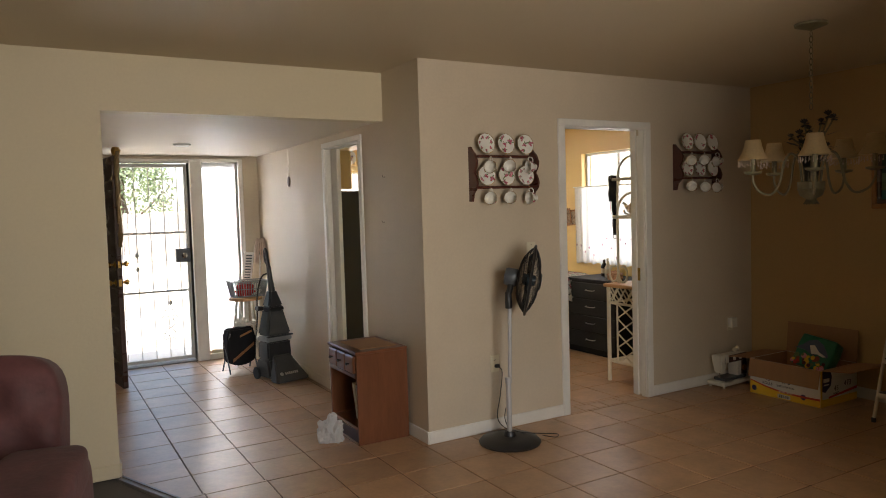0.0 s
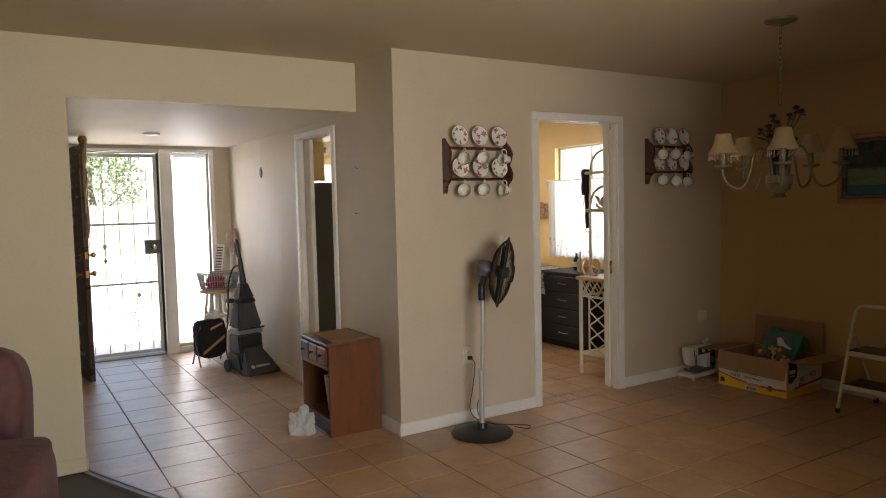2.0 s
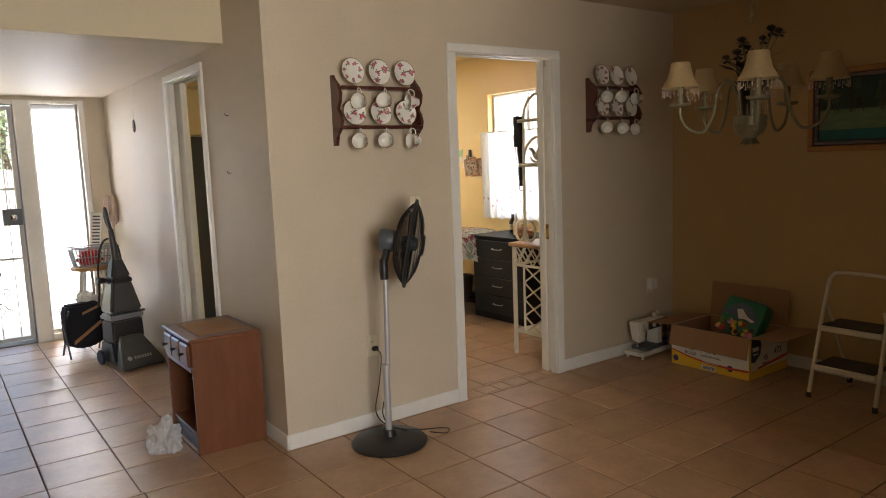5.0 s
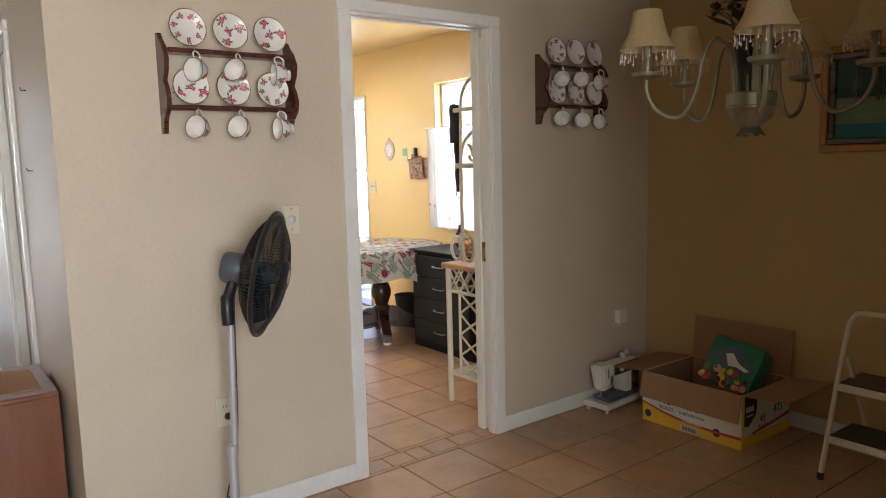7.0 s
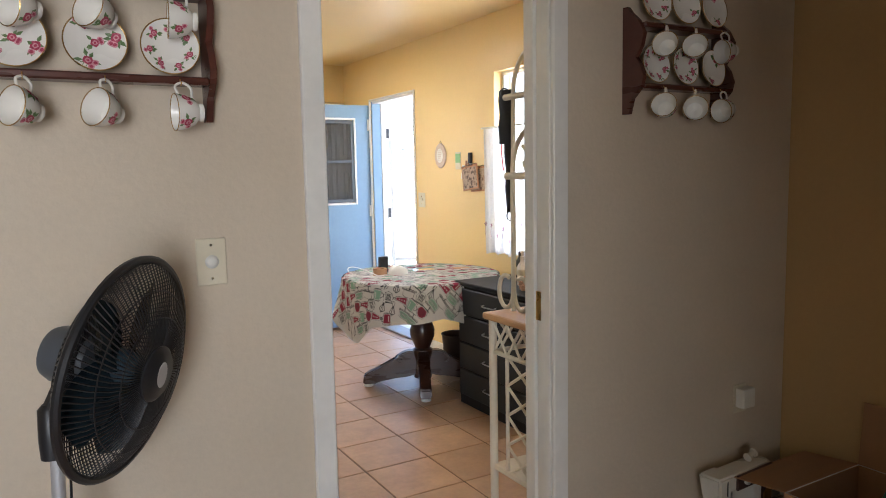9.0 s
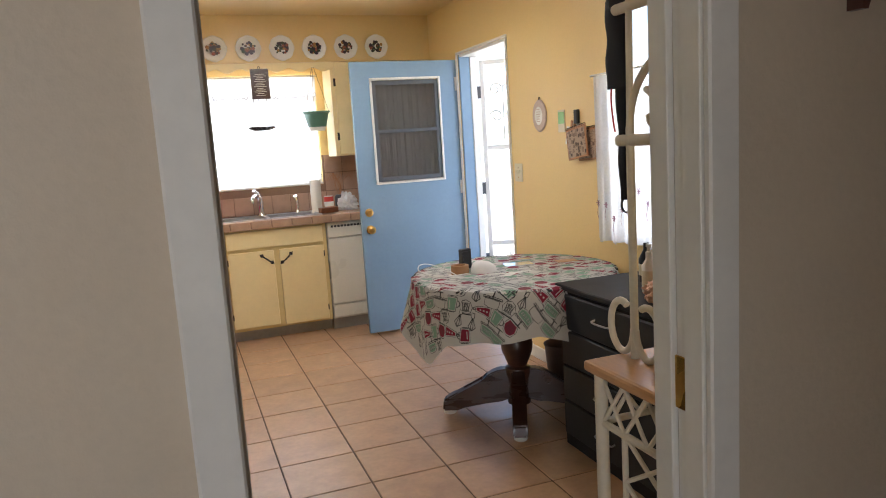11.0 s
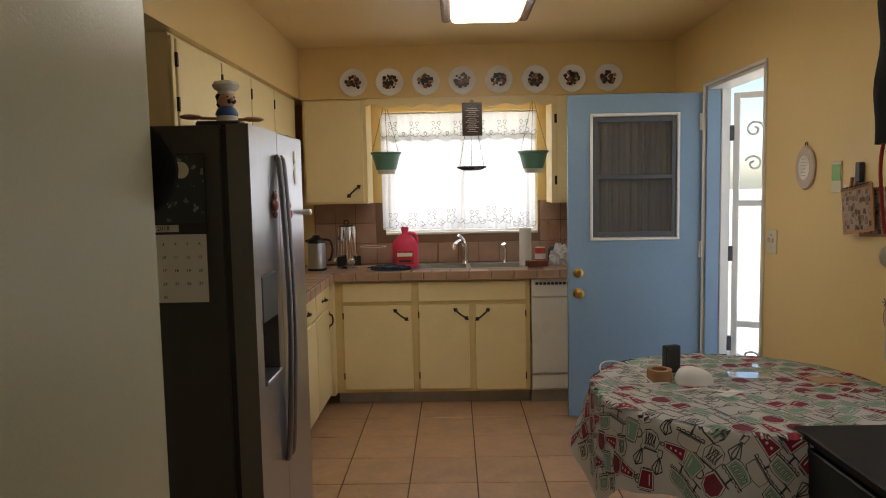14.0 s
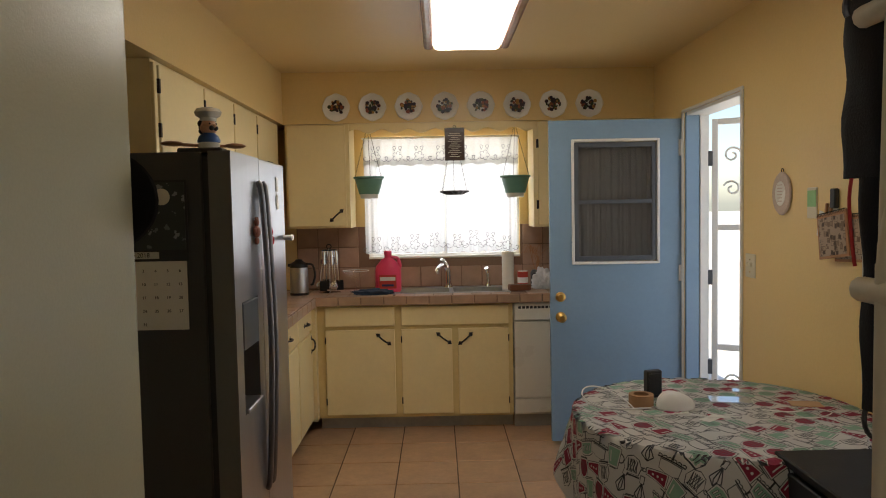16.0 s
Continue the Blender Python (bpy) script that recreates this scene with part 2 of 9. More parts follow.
M["pinkrose"] = material("pink_rose_glaze", (0.66, 0.30, 0.35), 0.25, vary=0.25, grain=300, bump=0, stain=120)
M["chinaleaf"] = material("green_leaf_glaze", (0.15, 0.23, 0.10), 0.25, vary=0.3, grain=300, bump=0, stain=120)
M["gold"] = material("gilt_rim", (0.62, 0.40, 0.14), 0.25, metal=0.8)
M["counter"] = material("pinkish_tan_counter_tile", (0.42, 0.27, 0.18), 0.35, vary=0.2, grain=25, bump=0.03, stain=8, each=0.13)
M["splash"] = material("mottled_pink_wall_tile", (0.44, 0.29, 0.21), 0.35, vary=0.16, grain=18, bump=0.0, stain=7, each=0.10)
M["groutpale"] = material("brown_tile_grout", (0.24, 0.15, 0.10), 0.85, vary=0.15, grain=90, bump=0.3)
M["dish"] = material("white_appliance_enamel", (0.74, 0.71, 0.62), 0.3, vary=0.04)
M["rattan"] = material("cream_painted_metal", (0.68, 0.63, 0.52), 0.5, vary=0.1, grain=60, bump=0.2)
M["card"] = material("brown_cardboard", (0.36, 0.20, 0.10), 0.85, vary=0.1, grain=40, bump=0.15, stretch=(1, 8, 1))
M["paper"] = material("white_paper", (0.78, 0.77, 0.73), 0.8, vary=0.04)
M["pyellow"] = material("yellow_print", (0.80, 0.52, 0.04), 0.6, vary=0.05)
M["pred"] = material("red_print", (0.55, 0.05, 0.03), 0.6, vary=0.05)
M["pblue"] = material("navy_print", (0.03, 0.035, 0.11), 0.6, vary=0.05)
M["mauve"] = material("dusty_mauve_velvet", (0.10, 0.035, 0.036), 0.75, vary=0.35, grain=24, bump=0.5, stain=6, bump_dist=0.006)
vb = M["mauve"].node_tree.nodes["Principled BSDF"]
vb.inputs["Sheen Weight"].default_value = 0.05
M["floral"] = motif("rose_printed_china", (0.80, 0.77, 0.72), [(0.36, 0.04, 0.07), (0.50, 0.16, 0.17), (0.12, 0.15, 0.06), (0.42, 0.20, 0.08), (0.25, 0.03, 0.05)], 58.0, dark=(0.55, 0.42, 0.3), rough=0.2, keep=0.85, line=0.0, metric="EUCLIDEAN", wobble=1.2, cluster=19.0)
M["fruit"] = motif("fruit_print", (0.035, 0.04, 0.025), [(0.04, 0.08, 0.03), (0.30, 0.03, 0.02), (0.04, 0.03, 0.09), (0.50, 0.24, 0.05), (0.04, 0.06, 0.02)], 62.0, rough=0.55, keep=0.95, line=0.03, metric="EUCLIDEAN", wobble=1.0)
M["gloss"] = material("glossy_clear_film", (0.42, 0.45, 0.47), 0.06, vary=0.02, bump=0, spec=0.9, coat=1.0, even=True)
M["basket"] = material("dark_brown_basket_plastic", (0.06, 0.035, 0.025), 0.5, vary=0.15)
M["shade"] = sheer("cream_lampshade_cloth", (0.76, 0.63, 0.40), 0.02)
M["verdigris"] = material("verdigris_gilt_metal", (0.19, 0.165, 0.095), 0.5, metal=0.4, vary=0.35, grain=50, bump=0.3, stain=18)
M["leafmetal"] = material("dark_patinated_leaf", (0.07, 0.065, 0.05), 0.55, metal=0.3, vary=0.3)
M["curtain"] = sheer("white_voile_curtain", (0.66, 0.67, 0.69), 0.10)
M["lace"] = sheer("white_lace_valance", (0.62, 0.61, 0.58), 0.05)
M["clear"] = thin_glass("clear_glass")
M["plasticbag"] = sheer("white_thin_plastic", (0.85, 0.85, 0.86), 0.08)
M["pink"] = material("pink_bleach_jug", (0.80, 0.06, 0.16), 0.3, vary=0.05)
M["denim"] = material("blue_dish_towel", (0.045, 0.075, 0.13), 0.9, vary=0.3, grain=200, bump=0.6)
M["green"] = material("green_pot_plastic", (0.12, 0.26, 0.20), 0.45, vary=0.08)
M["frosted"] = material("pale_saucer_plastic", (0.62, 0.62, 0.58), 0.4, vary=0.05)
M["mesh"] = sheer("dark_insect_screen", (0.10, 0.10, 0.10), 0.55)
M["gravel"] = material("pale_dry_ground", (0.60, 0.55, 0.47), 0.9, vary=0.2, grain=8, bump=0.4, stain=0.5)
M["concrete"] = material("concrete_path", (0.62, 0.60, 0.56), 0.85, vary=0.12, grain=40, bump=0.3)
M["fence"] = material("grey_brown_fence_board", (0.42, 0.38, 0.35), 0.85, vary=0.3, grain=20, bump=0.4, stretch=(1, 1, 0.15), each=0.2)
M["leaf"] = material("tree_leaf", (0.17, 0.22, 0.11), 0.6, vary=0.4, grain=6, bump=0)
M["bark"] = material("tree_bark", (0.12, 0.085, 0.06), 0.9, vary=0.3, grain=30, bump=0.6)
M["stucco"] = material("outer_stucco", (0.60, 0.55, 0.47), 0.9, vary=0.08, grain=50, bump=0.6)
M["vacuum"] = material("charcoal_vacuum_plastic", (0.045, 0.047, 0.052), 0.35, vary=0.12)
M["vacclear"] = material("smoked_tank_plastic", (0.09, 0.095, 0.10), 0.15, vary=0.1)
M["red"] = material("red_cloth", (0.50, 0.03, 0.03), 0.8, vary=0.2, grain=80, bump=0.4)
M["greybasket"] = material("grey_basket_plastic", (0.30, 0.31, 0.33), 0.5, vary=0.08)
M["skin"] = material("painted_ceramic_flesh", (0.62, 0.36, 0.24), 0.3, vary=0.05)
M["scarf"] = material("blue_dotted_glaze", (0.05, 0.13, 0.36), 0.35, vary=0.3, grain=160, bump=0)
M["tanwood"] = material("tan_wooden_spoon", (0.42, 0.20, 0.09), 0.5, vary=0.15, grain=20)
M["gilt"] = material("gilt_picture_frame", (0.34, 0.16, 0.05), 0.4, metal=0.3, vary=0.3, grain=40, bump=0.3)
M["diffuser"] = glowing("light_diffuser", (1.0, 0.95, 0.85), 5.3)
M["terracotta"] = material("glazed_terracotta", (0.26, 0.07, 0.035), 0.4, vary=0.2)
M["ivory"] = material("ivory_switch_plate", (0.68, 0.62, 0.47), 0.4, vary=0.04)
M["rosewall"] = material("dusty_rose_ceramic", (0.52, 0.40, 0.33), 0.4, vary=0.25, grain=60)
M["sepia"] = motif("sepia_print", (0.40, 0.30, 0.22), [(0.15, 0.09, 0.06), (0.28, 0.2, 0.14), (0.1, 0.07, 0.05)], 45.0, dark=(0.2, 0.14, 0.1), keep=0.7)
M["greenbag"] = material("green_gift_bag", (0.02, 0.20, 0.11), 0.35, vary=0.2, grain=12)
M["slate"] = material("slate_blue_print", (0.085, 0.12, 0.19), 0.4, vary=0.2, grain=40, bump=0)
M["nightprint"] = motif("night_landscape_print", (0.03, 0.035, 0.035), [(0.14, 0.15, 0.15), (0.03, 0.035, 0.035), (0.24, 0.25, 0.24)], 38.0, rough=0.4, keep=0.6, line=0.0, metric="EUCLIDEAN", wobble=1.3)
M["forest"] = motif("forest_painting", (0.02, 0.06, 0.04), [(0.05, 0.10, 0.05), (0.01, 0.03, 0.03), (0.10, 0.12, 0.06)], 16.0, rough=0.75, keep=0.6, line=0.0)


# ---- builders ----
def link(name, bm, mats, parent=None, label="", smooth=False):
    me = bpy.data.meshes.new(name)
    bmesh.ops.recalc_face_normals(bm, faces=bm.faces)
    for f in bm.faces:
        f.smooth = smooth
    bm.to_mesh(me)
    bm.free()
    for mt in (mats if isinstance(mats, (list, tuple)) else [mats]):
        me.materials.append(mt)
    ob = new(name, me)
    if smooth:
        me.set_sharp_from_angle(angle=radians(40))
    if parent:
        ob.parent = parent
    if label:
        ob["label"] = label
    return ob


def part(name, bm, mats, parent, label="", smooth=False):
    return link(name, bm, mats, parent, label, smooth)


def thing(name, m, label, category, group="", kind=""):
    ob = new(name)
    ob.empty_display_size = 0.1
    ob.matrix_world = m
    return tagged(ob, label, category, group, kind)


def mesh_thing(name, bm, mats, label, category, m=None, group="", kind="", smooth=False):
    ob = link(name, bm, mats, smooth=smooth)
    if m is not None:
        ob.matrix_world = m
    return tagged(ob, label, category, group, kind)


def box(bm, x0, x1, y0, y1, z0, z1, bevel=0.0, mi=0, m=None, segs=1):
    r = bmesh.ops.create_cube(bm, size=1)
    vs = r["verts"]
    for v in vs:
        v.co = Vector((x0 + (v.co.x + 0.5) * (x1 - x0), y0 + (v.co.y + 0.5) * (y1 - y0), z0 + (v.co.z + 0.5) * (z1 - z0)))
    fs = {f for v in vs for f in v.link_faces}
    for f in fs:
        f.material_index = mi
    if bevel:
        es = list({e for v in vs for e in v.link_edges})
        out = bmesh.ops.bevel(bm, geom=es, offset=bevel, segments=segs, affect="EDGES", profile=0.5)
        vs = list({v for f in out["faces"] for v in f.verts} | {v for v in vs if v.is_valid})
        for f in {f for v in vs for f in v.link_faces}:
            f.material_index = mi
    if m is not None:
        bmesh.ops.transform(bm, matrix=m, verts=vs)
    return vs


def slab(x0, x1, y0, y1, z0, z1, bevel=0.0, segs=1):
    bm = bmesh.new()
    box(bm, x0, x1, y0, y1, z0, z1, bevel, segs=segs)
    return bm


def lathe(bm, prof, seg=24, m=None, mi=0, cap=True):
    rings = []
    for r, z in prof:
        rings.append([bm.verts.new((r * math.cos(2 * math.pi * i / seg), r * math.sin(2 * math.pi * i / seg), z)) for i in range(seg)])
    for a, b in zip(rings, rings[1:]):
        for i in range(seg):
            bm.faces.new((a[i], a[(i + 1) % seg], b[(i + 1) % seg], b[i])).material_index = mi
    if cap:
        for ring in (rings[0], rings[-1]):
            bm.faces.new(ring).material_index = mi
    vs = [v for r in rings for v in r]
    if m is not None:
        bmesh.ops.transform(bm, matrix=m, verts=vs)
    return vs


def turned(prof, seg=24, m=None, cap=True):
    bm = bmesh.new()
    lathe(bm, prof, seg, m, cap=cap)
    return bm


def tube(bm, pts, r, seg=8, closed=False, mi=0):
    pts = [Vector(p) for p in pts]
    n = len(pts)
    rad = r if isinstance(r, (list, tuple)) else [r] * n
    rings, up = [], None
    for i, p in enumerate(pts):
        if closed:
            d = pts[(i + 1) % n] - pts[i - 1]
        else:
            d = pts[min(i + 1, n - 1)] - pts[max(i - 1, 0)]
        d.normalize()
        if up is None:
            up = Vector((0, 0, 1)) if abs(d.z) < 0.9 else Vector((1, 0, 0))
        side = d.cross(up).normalized()
        up = side.cross(d).normalized()
        rings.append([bm.verts.new(p + rad[i] * (math.cos(2 * math.pi * k / seg) * side + math.sin(2 * math.pi * k / seg) * up)) for k in range(seg)])
    pairs = list(zip(rings, rings[1:])) + ([(rings[-1], rings[0])] if closed else [])
    for a, b in pairs:
        for k in range(seg):
            bm.faces.new((a[k], a[(k + 1) % seg], b[(k + 1) % seg], b[k])).material_index = mi
    if not closed:
        for ring in (rings[0], rings[-1]):
            bm.faces.new(ring).material_index = mi


def rod(pts, r, seg=8, closed=False):
    bm = bmesh.new()
    tube(bm, pts, r, seg, closed)
    return bm


def arc(c, r, a0, a1, n, axis="xz"):
    """Points on a circle round c, angles in degrees."""
    out = []
    for i in range(n + 1):
        a = radians(a0 + (a1 - a0) * i / n)
        u, v = r * math.cos(a), r * math.sin(a)
        out.append(Vector(c) + {"xz": Vector((u, 0, v)), "yz": Vector((0, u, v)), "xy": Vector((u, v, 0))}[axis])
    return out


def spiral(c, r0, r1, a0, a1, n, axis="xz"):
    out = []
    for i in range(n + 1):
        k = i / n
        a, r = radians(a0 + (a1 - a0) * k), r0 + (r1 - r0) * k
        u, v = r * math.cos(a), r * math.sin(a)
        out.append(Vector(c) + {"xz": Vector((u, 0, v)), "yz": Vector((0, u, v)), "xy": Vector((u, v, 0))}[axis])
    return out


def smooth_line(pts, n=6):
    """Points of a soft curve through the given ones."""
    pts = [Vector(p) for p in pts]
    ext = [2 * pts[0] - pts[1], *pts, 2 * pts[-1] - pts[-2]]
    out = []
    for a, b, c, d in zip(ext, ext[1:], ext[2:], ext[3:]):
        for i in range(n):
            t = i / n
            out.append(0.5 * ((2 * b) + (c - a) * t + (2 * a - 5 * b + 4 * c - d) * t * t + (3 * b - a - 3 * c + d) * t ** 3))
    out.append(pts[-1])
    return out


def prism(bm, outline, d0, d1, axis="y", mi=0):
    """A flat outline given as (u, v), pushed from d0 to d1 along an axis."""
    def at(u, v, d):
        return {"y": (u, d, v), "x": (d, u, v), "z": (u, v, d)}[axis]
    a = [bm.verts.new(at(u, v, d0)) for u, v in outline]
    b = [bm.verts.new(at(u, v, d1)) for u, v in outline]
    bm.faces.new(a).material_index = mi
    bm.faces.new(b).material_index = mi
    for i in range(len(a)):
        bm.faces.new((a[i], a[(i + 1) % len(a)], b[(i + 1) % len(a)], b[i])).material_index = mi
    return a + b


def plate_shape(outline, d0, d1, axis="y"):
    bm = bmesh.new()
    prism(bm, outline, d0, d1, axis)
    return bm


def writing(text, size, m, mt, parent=None):
    """Letters of the built-in font, as a mesh, lying in the local x-y plane."""
    cu = bpy.data.curves.new("lettering", "FONT")
    cu.body, cu.size, cu.extrude, cu.align_x, cu.align_y = text, size, 0.0006, "CENTER", "CENTER"
    cu.resolution_u = 3
    tmp = bpy.data.objects.new("lettering_tmp", cu)
    me = bpy.data.meshes.new_from_object(tmp)
    bpy.data.objects.remove(tmp)
    me.materials.clear()
    me.materials.append(mt)
    ob = new("lettering", me)
    if parent:
        ob.parent = parent
    ob.matrix_basis = m
    return ob


def structure(name, bm, mats, label, category):
    return mesh_thing(name, bm, mats, label, category, kind="structure")


# ---- walls, floors, ceilings ----
H = 2.44          # ceiling height
EX = 3.17         # inner face of the east wall
NY = 5.03         # inner face of the kitchen's north wall
PITCH = 0.34      # floor tile pitch


def wall_with_holes(axis, d0, d1, a0, a1, holes, top=H):
    """Upright wall from a0 to a1 along x or y, thickness d0 to d1, holes as (a0, a1, z0, z1)."""
    bm = bmesh.new()
    us = sorted({a0, a1, *(h[0] for h in holes), *(h[1] for h in holes)})
    zs = sorted({0, top, *(h[2] for h in holes), *(h[3] for h in holes)})
    solid = set()
    for i in range(len(us) - 1):
        for j in range(len(zs) - 1):
            u, z = (us[i] + us[i + 1]) / 2, (zs[j] + zs[j + 1]) / 2
            if not any(h[0] < u < h[1] and h[2] < z < h[3] for h in holes):
                solid.add((i, j))
    made = {}

    def v(i, j, k):
        if (i, j, k) not in made:
            d = (d0, d1)[k]
            made[i, j, k] = bm.verts.new((us[i], d, zs[j]) if axis == "x" else (d, us[i], zs[j]))
        return made[i, j, k]
    for i, j in solid:
        for k in (0, 1):
            bm.faces.new((v(i, j, k), v(i + 1, j, k), v(i + 1, j + 1, k), v(i, j + 1, k)))
        for di, dj, a, b in ((-1, 0, (0, 0), (0, 1)), (1, 0, (1, 0), (1, 1)), (0, -1, (0, 0), (1, 0)), (0, 1, (0, 1), (1, 1))):
            if (i + di, j + dj) not in solid:
                p, q = (i + a[0], j + a[1]), (i + b[0], j + b[1])
                bm.faces.new((v(*p, 0), v(*q, 0), v(*q, 1), v(*p, 1)))
    return bm


KD0, KD1, KDH = 1.14, 1.935, 2.07       # kitchen doorway
structure("wall_partition", wall_with_holes("x", 0, 0.12, 0, EX, [(KD0, KD1, 0, KDH)]), M["beige"], "beige painted partition wall with kitchen doorway", "wall")
HD0, HD1 = 0.94, 1.65                    # hall doorway
structure("wall_hall_east", wall_with_holes("y", 0, 0.12, 0.12, 3.70, [(HD0, HD1, 0, 2.03)], H), M["beige"], "beige painted hall wall with pocket doorway", "wall")
structure("wall_hall_west", slab(-1.88, -1.757, 0.65, 3.70, 0, 2.116), M["beige"], "beige painted hall wall behind the open door", "wall")
structure("wall_living_north", slab(-6.2, -1.757, 0.53, 0.65, 0, H), M["cream"], "cream painted living room wall beside the hall", "wall")
FD0, FD1, FDH = -1.60, -0.705, 2.05
SL0, SL1 = -0.585, -0.215
structure("wall_front", wall_with_holes("x", 3.70, 3.85, -1.88, 0.12, [(FD0, FD1, 0, FDH), (SL0, SL1, 0.09, FDH)], 2.116), M["beige"], "beige front wall with entry door and sidelight", "wall")
WY0, WY1, WZ0, WZ1 = 1.12, 2.14, 0.86, 2.06
BD0, BD1, BDH = 3.275, 4.095, 2.045
structure("wall_east_kitchen", wall_with_holes("y", EX, EX + 0.14, 0.12, 5.17, [(WY0, WY1, WZ0, WZ1), (BD0, BD1, 0, BDH)]), M["yellow"], "yellow painted kitchen wall with window and back doorway", "wall")
structure("wall_east_dining", slab(EX, EX + 0.14, -4.87, 0.12, 0, H), M["tan"], "tan painted dining wall", "wall")
SW0, SW1, SZ0, SZ1 = 1.15, 2.27, 1.135, 2.03
structure("wall_kitchen_north", wall_with_holes("x", NY, NY + 0.14, 0.0, EX, [(SW0, SW1, SZ0, SZ1)]), M["yellow"], "yellow kitchen wall with the sink window", "wall")
structure("wall_kitchen_west", slab(0.0, 0.12, 3.85, NY, 0, H), M["yellow"], "yellow kitchen wall behind the cabinets", "wall")
# kitchen side of the shared walls is painted yellow
structure("wall_lining_west", wall_with_holes("y", 0.123, 0.128, 0.94, 3.85, [(HD0, HD1, 0, 2.03)]), M["yellow"], "yellow painted kitchen face of the hall wall", "wall")
structure("wall_lining_south", wall_with_holes("x", 0.123, 0.128, 1.13, EX, [(1.14, 1.985, 0, 2.12)]), M["yellow"], "yellow painted kitchen face of the partition", "wall")
CX, CY = 1.158, 0.95                      # closet corner in the kitchen
bm = bmesh.new()
prism(bm, [(0.128, CY - 0.12), (1.04, CY - 0.12), (1.04, 0.128), (CX, 0.128)] + [(CX - 0.015 + 0.015 * math.cos(a), CY - 0.015 + 0.015 * math.sin(a)) for a in (0, 0.39, 0.78, 1.18, 1.57)] + [(0.128, CY)], 0, H, "z")
structure("wall_closet", bm, M["closet"], "glossy pale painted closet wall with rounded corner", "wall")
structure("wall_living_west", slab(-6.32, -6.2, -4.87, 0.65, 0, H), M["cream"], "cream living room side wall", "wall")
structure("wall_living_south", wall_with_holes("x", -4.87, -4.75, -6.2, EX, [(-1.62, -0.18, 0.5, 2.2)]), M["cream"], "cream living room wall with picture window", "wall")

# added out of view to keep window light off the dining corner
structure("wall_dining_south", slab(0.40, EX, -3.07, -2.95, 0, H), M["cream"], "unseen cream wall added to shade the dining corner", "wall")
structure("ceiling", slab(-6.32, EX + 0.14, -4.87, 0.62, H, H + 0.12), M["ceil"], "beige textured living and dining ceiling", "ceiling")
structure("ceiling_kitchen", slab(-0.0, EX + 0.14, 0.62, 5.17, H, H + 0.12), M["kceil"], "pale yellow kitchen ceiling", "ceiling")
structure("ceiling_strip", slab(0.128, EX, 0.128, 0.62, H - 0.004, H), M["kceil"], "pale yellow kitchen ceiling edge", "ceiling")
structure("ceiling_hall", slab(-1.88, 0, 0.64, 3.85, 2.116, H + 0.12), M["hallceil"], "glossy pale dropped hall ceiling", "ceiling")
structure("beam_hall", slab(-1.757, 0, 0.53, 0.64, 2.112, H), M["cream"], "cream painted beam over the hall opening", "beam")
bm = bmesh.new()
box(bm, 0.128, EX, 4.70, NY, 2.09, H)
box(bm, 0.128, 0.61, 0.94, 4.70, 2.09, H)
structure("kitchen_soffit", bm, M["yellow"], "yellow painted soffit above the cabinets", "soffit")
bm = bmesh.new()
box(bm, -6.6, EX + 0.5, -5.2, 4.2, H + 0.13, H + 0.4)
box(bm, -0.05, EX + 0.5, 4.2, 5.5, H + 0.13, H + 0.4)
structure("roof", bm, M["stucco"], "flat roof of the house", "roof")

# floors: a slab with grout, tiles laid on it
structure("floor_living", slab(-6.2, EX, -4.75, 0.60, -0.10, -0.012), M["carpet"], "dark living room flooring", "floor")
LA, LB = Vector((-1.75, 0.50)), Vector((-0.55, -2.35))     # edge between tile and dark floor


def clip_outline(pts, a, b):
    """The part of a flat outline on the east side of the line a to b."""
    out = []
    d = b - a

    def s(p):
        return (p[0] - a.x) * d.y - (p[1] - a.y) * d.x
    for i, p in enumerate(pts):
        q = pts[(i + 1) % len(pts)]
        if s(p) <= 0:
            out.append(p)
        if (s(p) < 0) != (s(q) < 0) and abs(s(p) - s(q)) > 1e-9:
            k = s(p) / (s(p) - s(q))
            out.append((p[0] + k * (q[0] - p[0]), p[1] + k * (q[1] - p[1])))
    return out


def grout_bed(name, outline, label):
    bm = bmesh.new()
    prism(bm, outline, -0.10, -0.0035, "z")
    return structure(name, bm, M["grout"], label, "floor")


bed = grout_bed("floor", [(-1.757, 3.85), (-1.757, 0.52), (LA.x, LA.y), (LB.x, LB.y), (3.17, -2.35), (3.17, 0.0), (0.0, 0.0), (0.0, 3.85)], "terracotta ceramic tile floor with dark grout")
kbed = grout_bed("floor_kitchen", [(0.0, 0.002), (3.17, 0.002), (3.17, 5.03), (0.0, 5.03)], "terracotta ceramic kitchen tile floor with dark grout")

# ---- trim ----
def casing_y(name, y, side, x0, x1, h, w=0.062, t=0.018, label="white painted door casing"):
    """Door casing on a wall that faces -y (side -1) or +y."""
    bm = bmesh.new()
    ya, yb = sorted((y, y + side * t))
    box(bm, x0 - w, x0, ya, yb, 0, h, 0.004)
    box(bm, x1, x1 + w, ya, yb, 0, h, 0.004)
    box(bm, x0 - w, x1 + w, ya, yb, h, h + w * 0.8, 0.004)
    return tagged(link(name, bm, M["white"]), label, "trim", kind="structure")


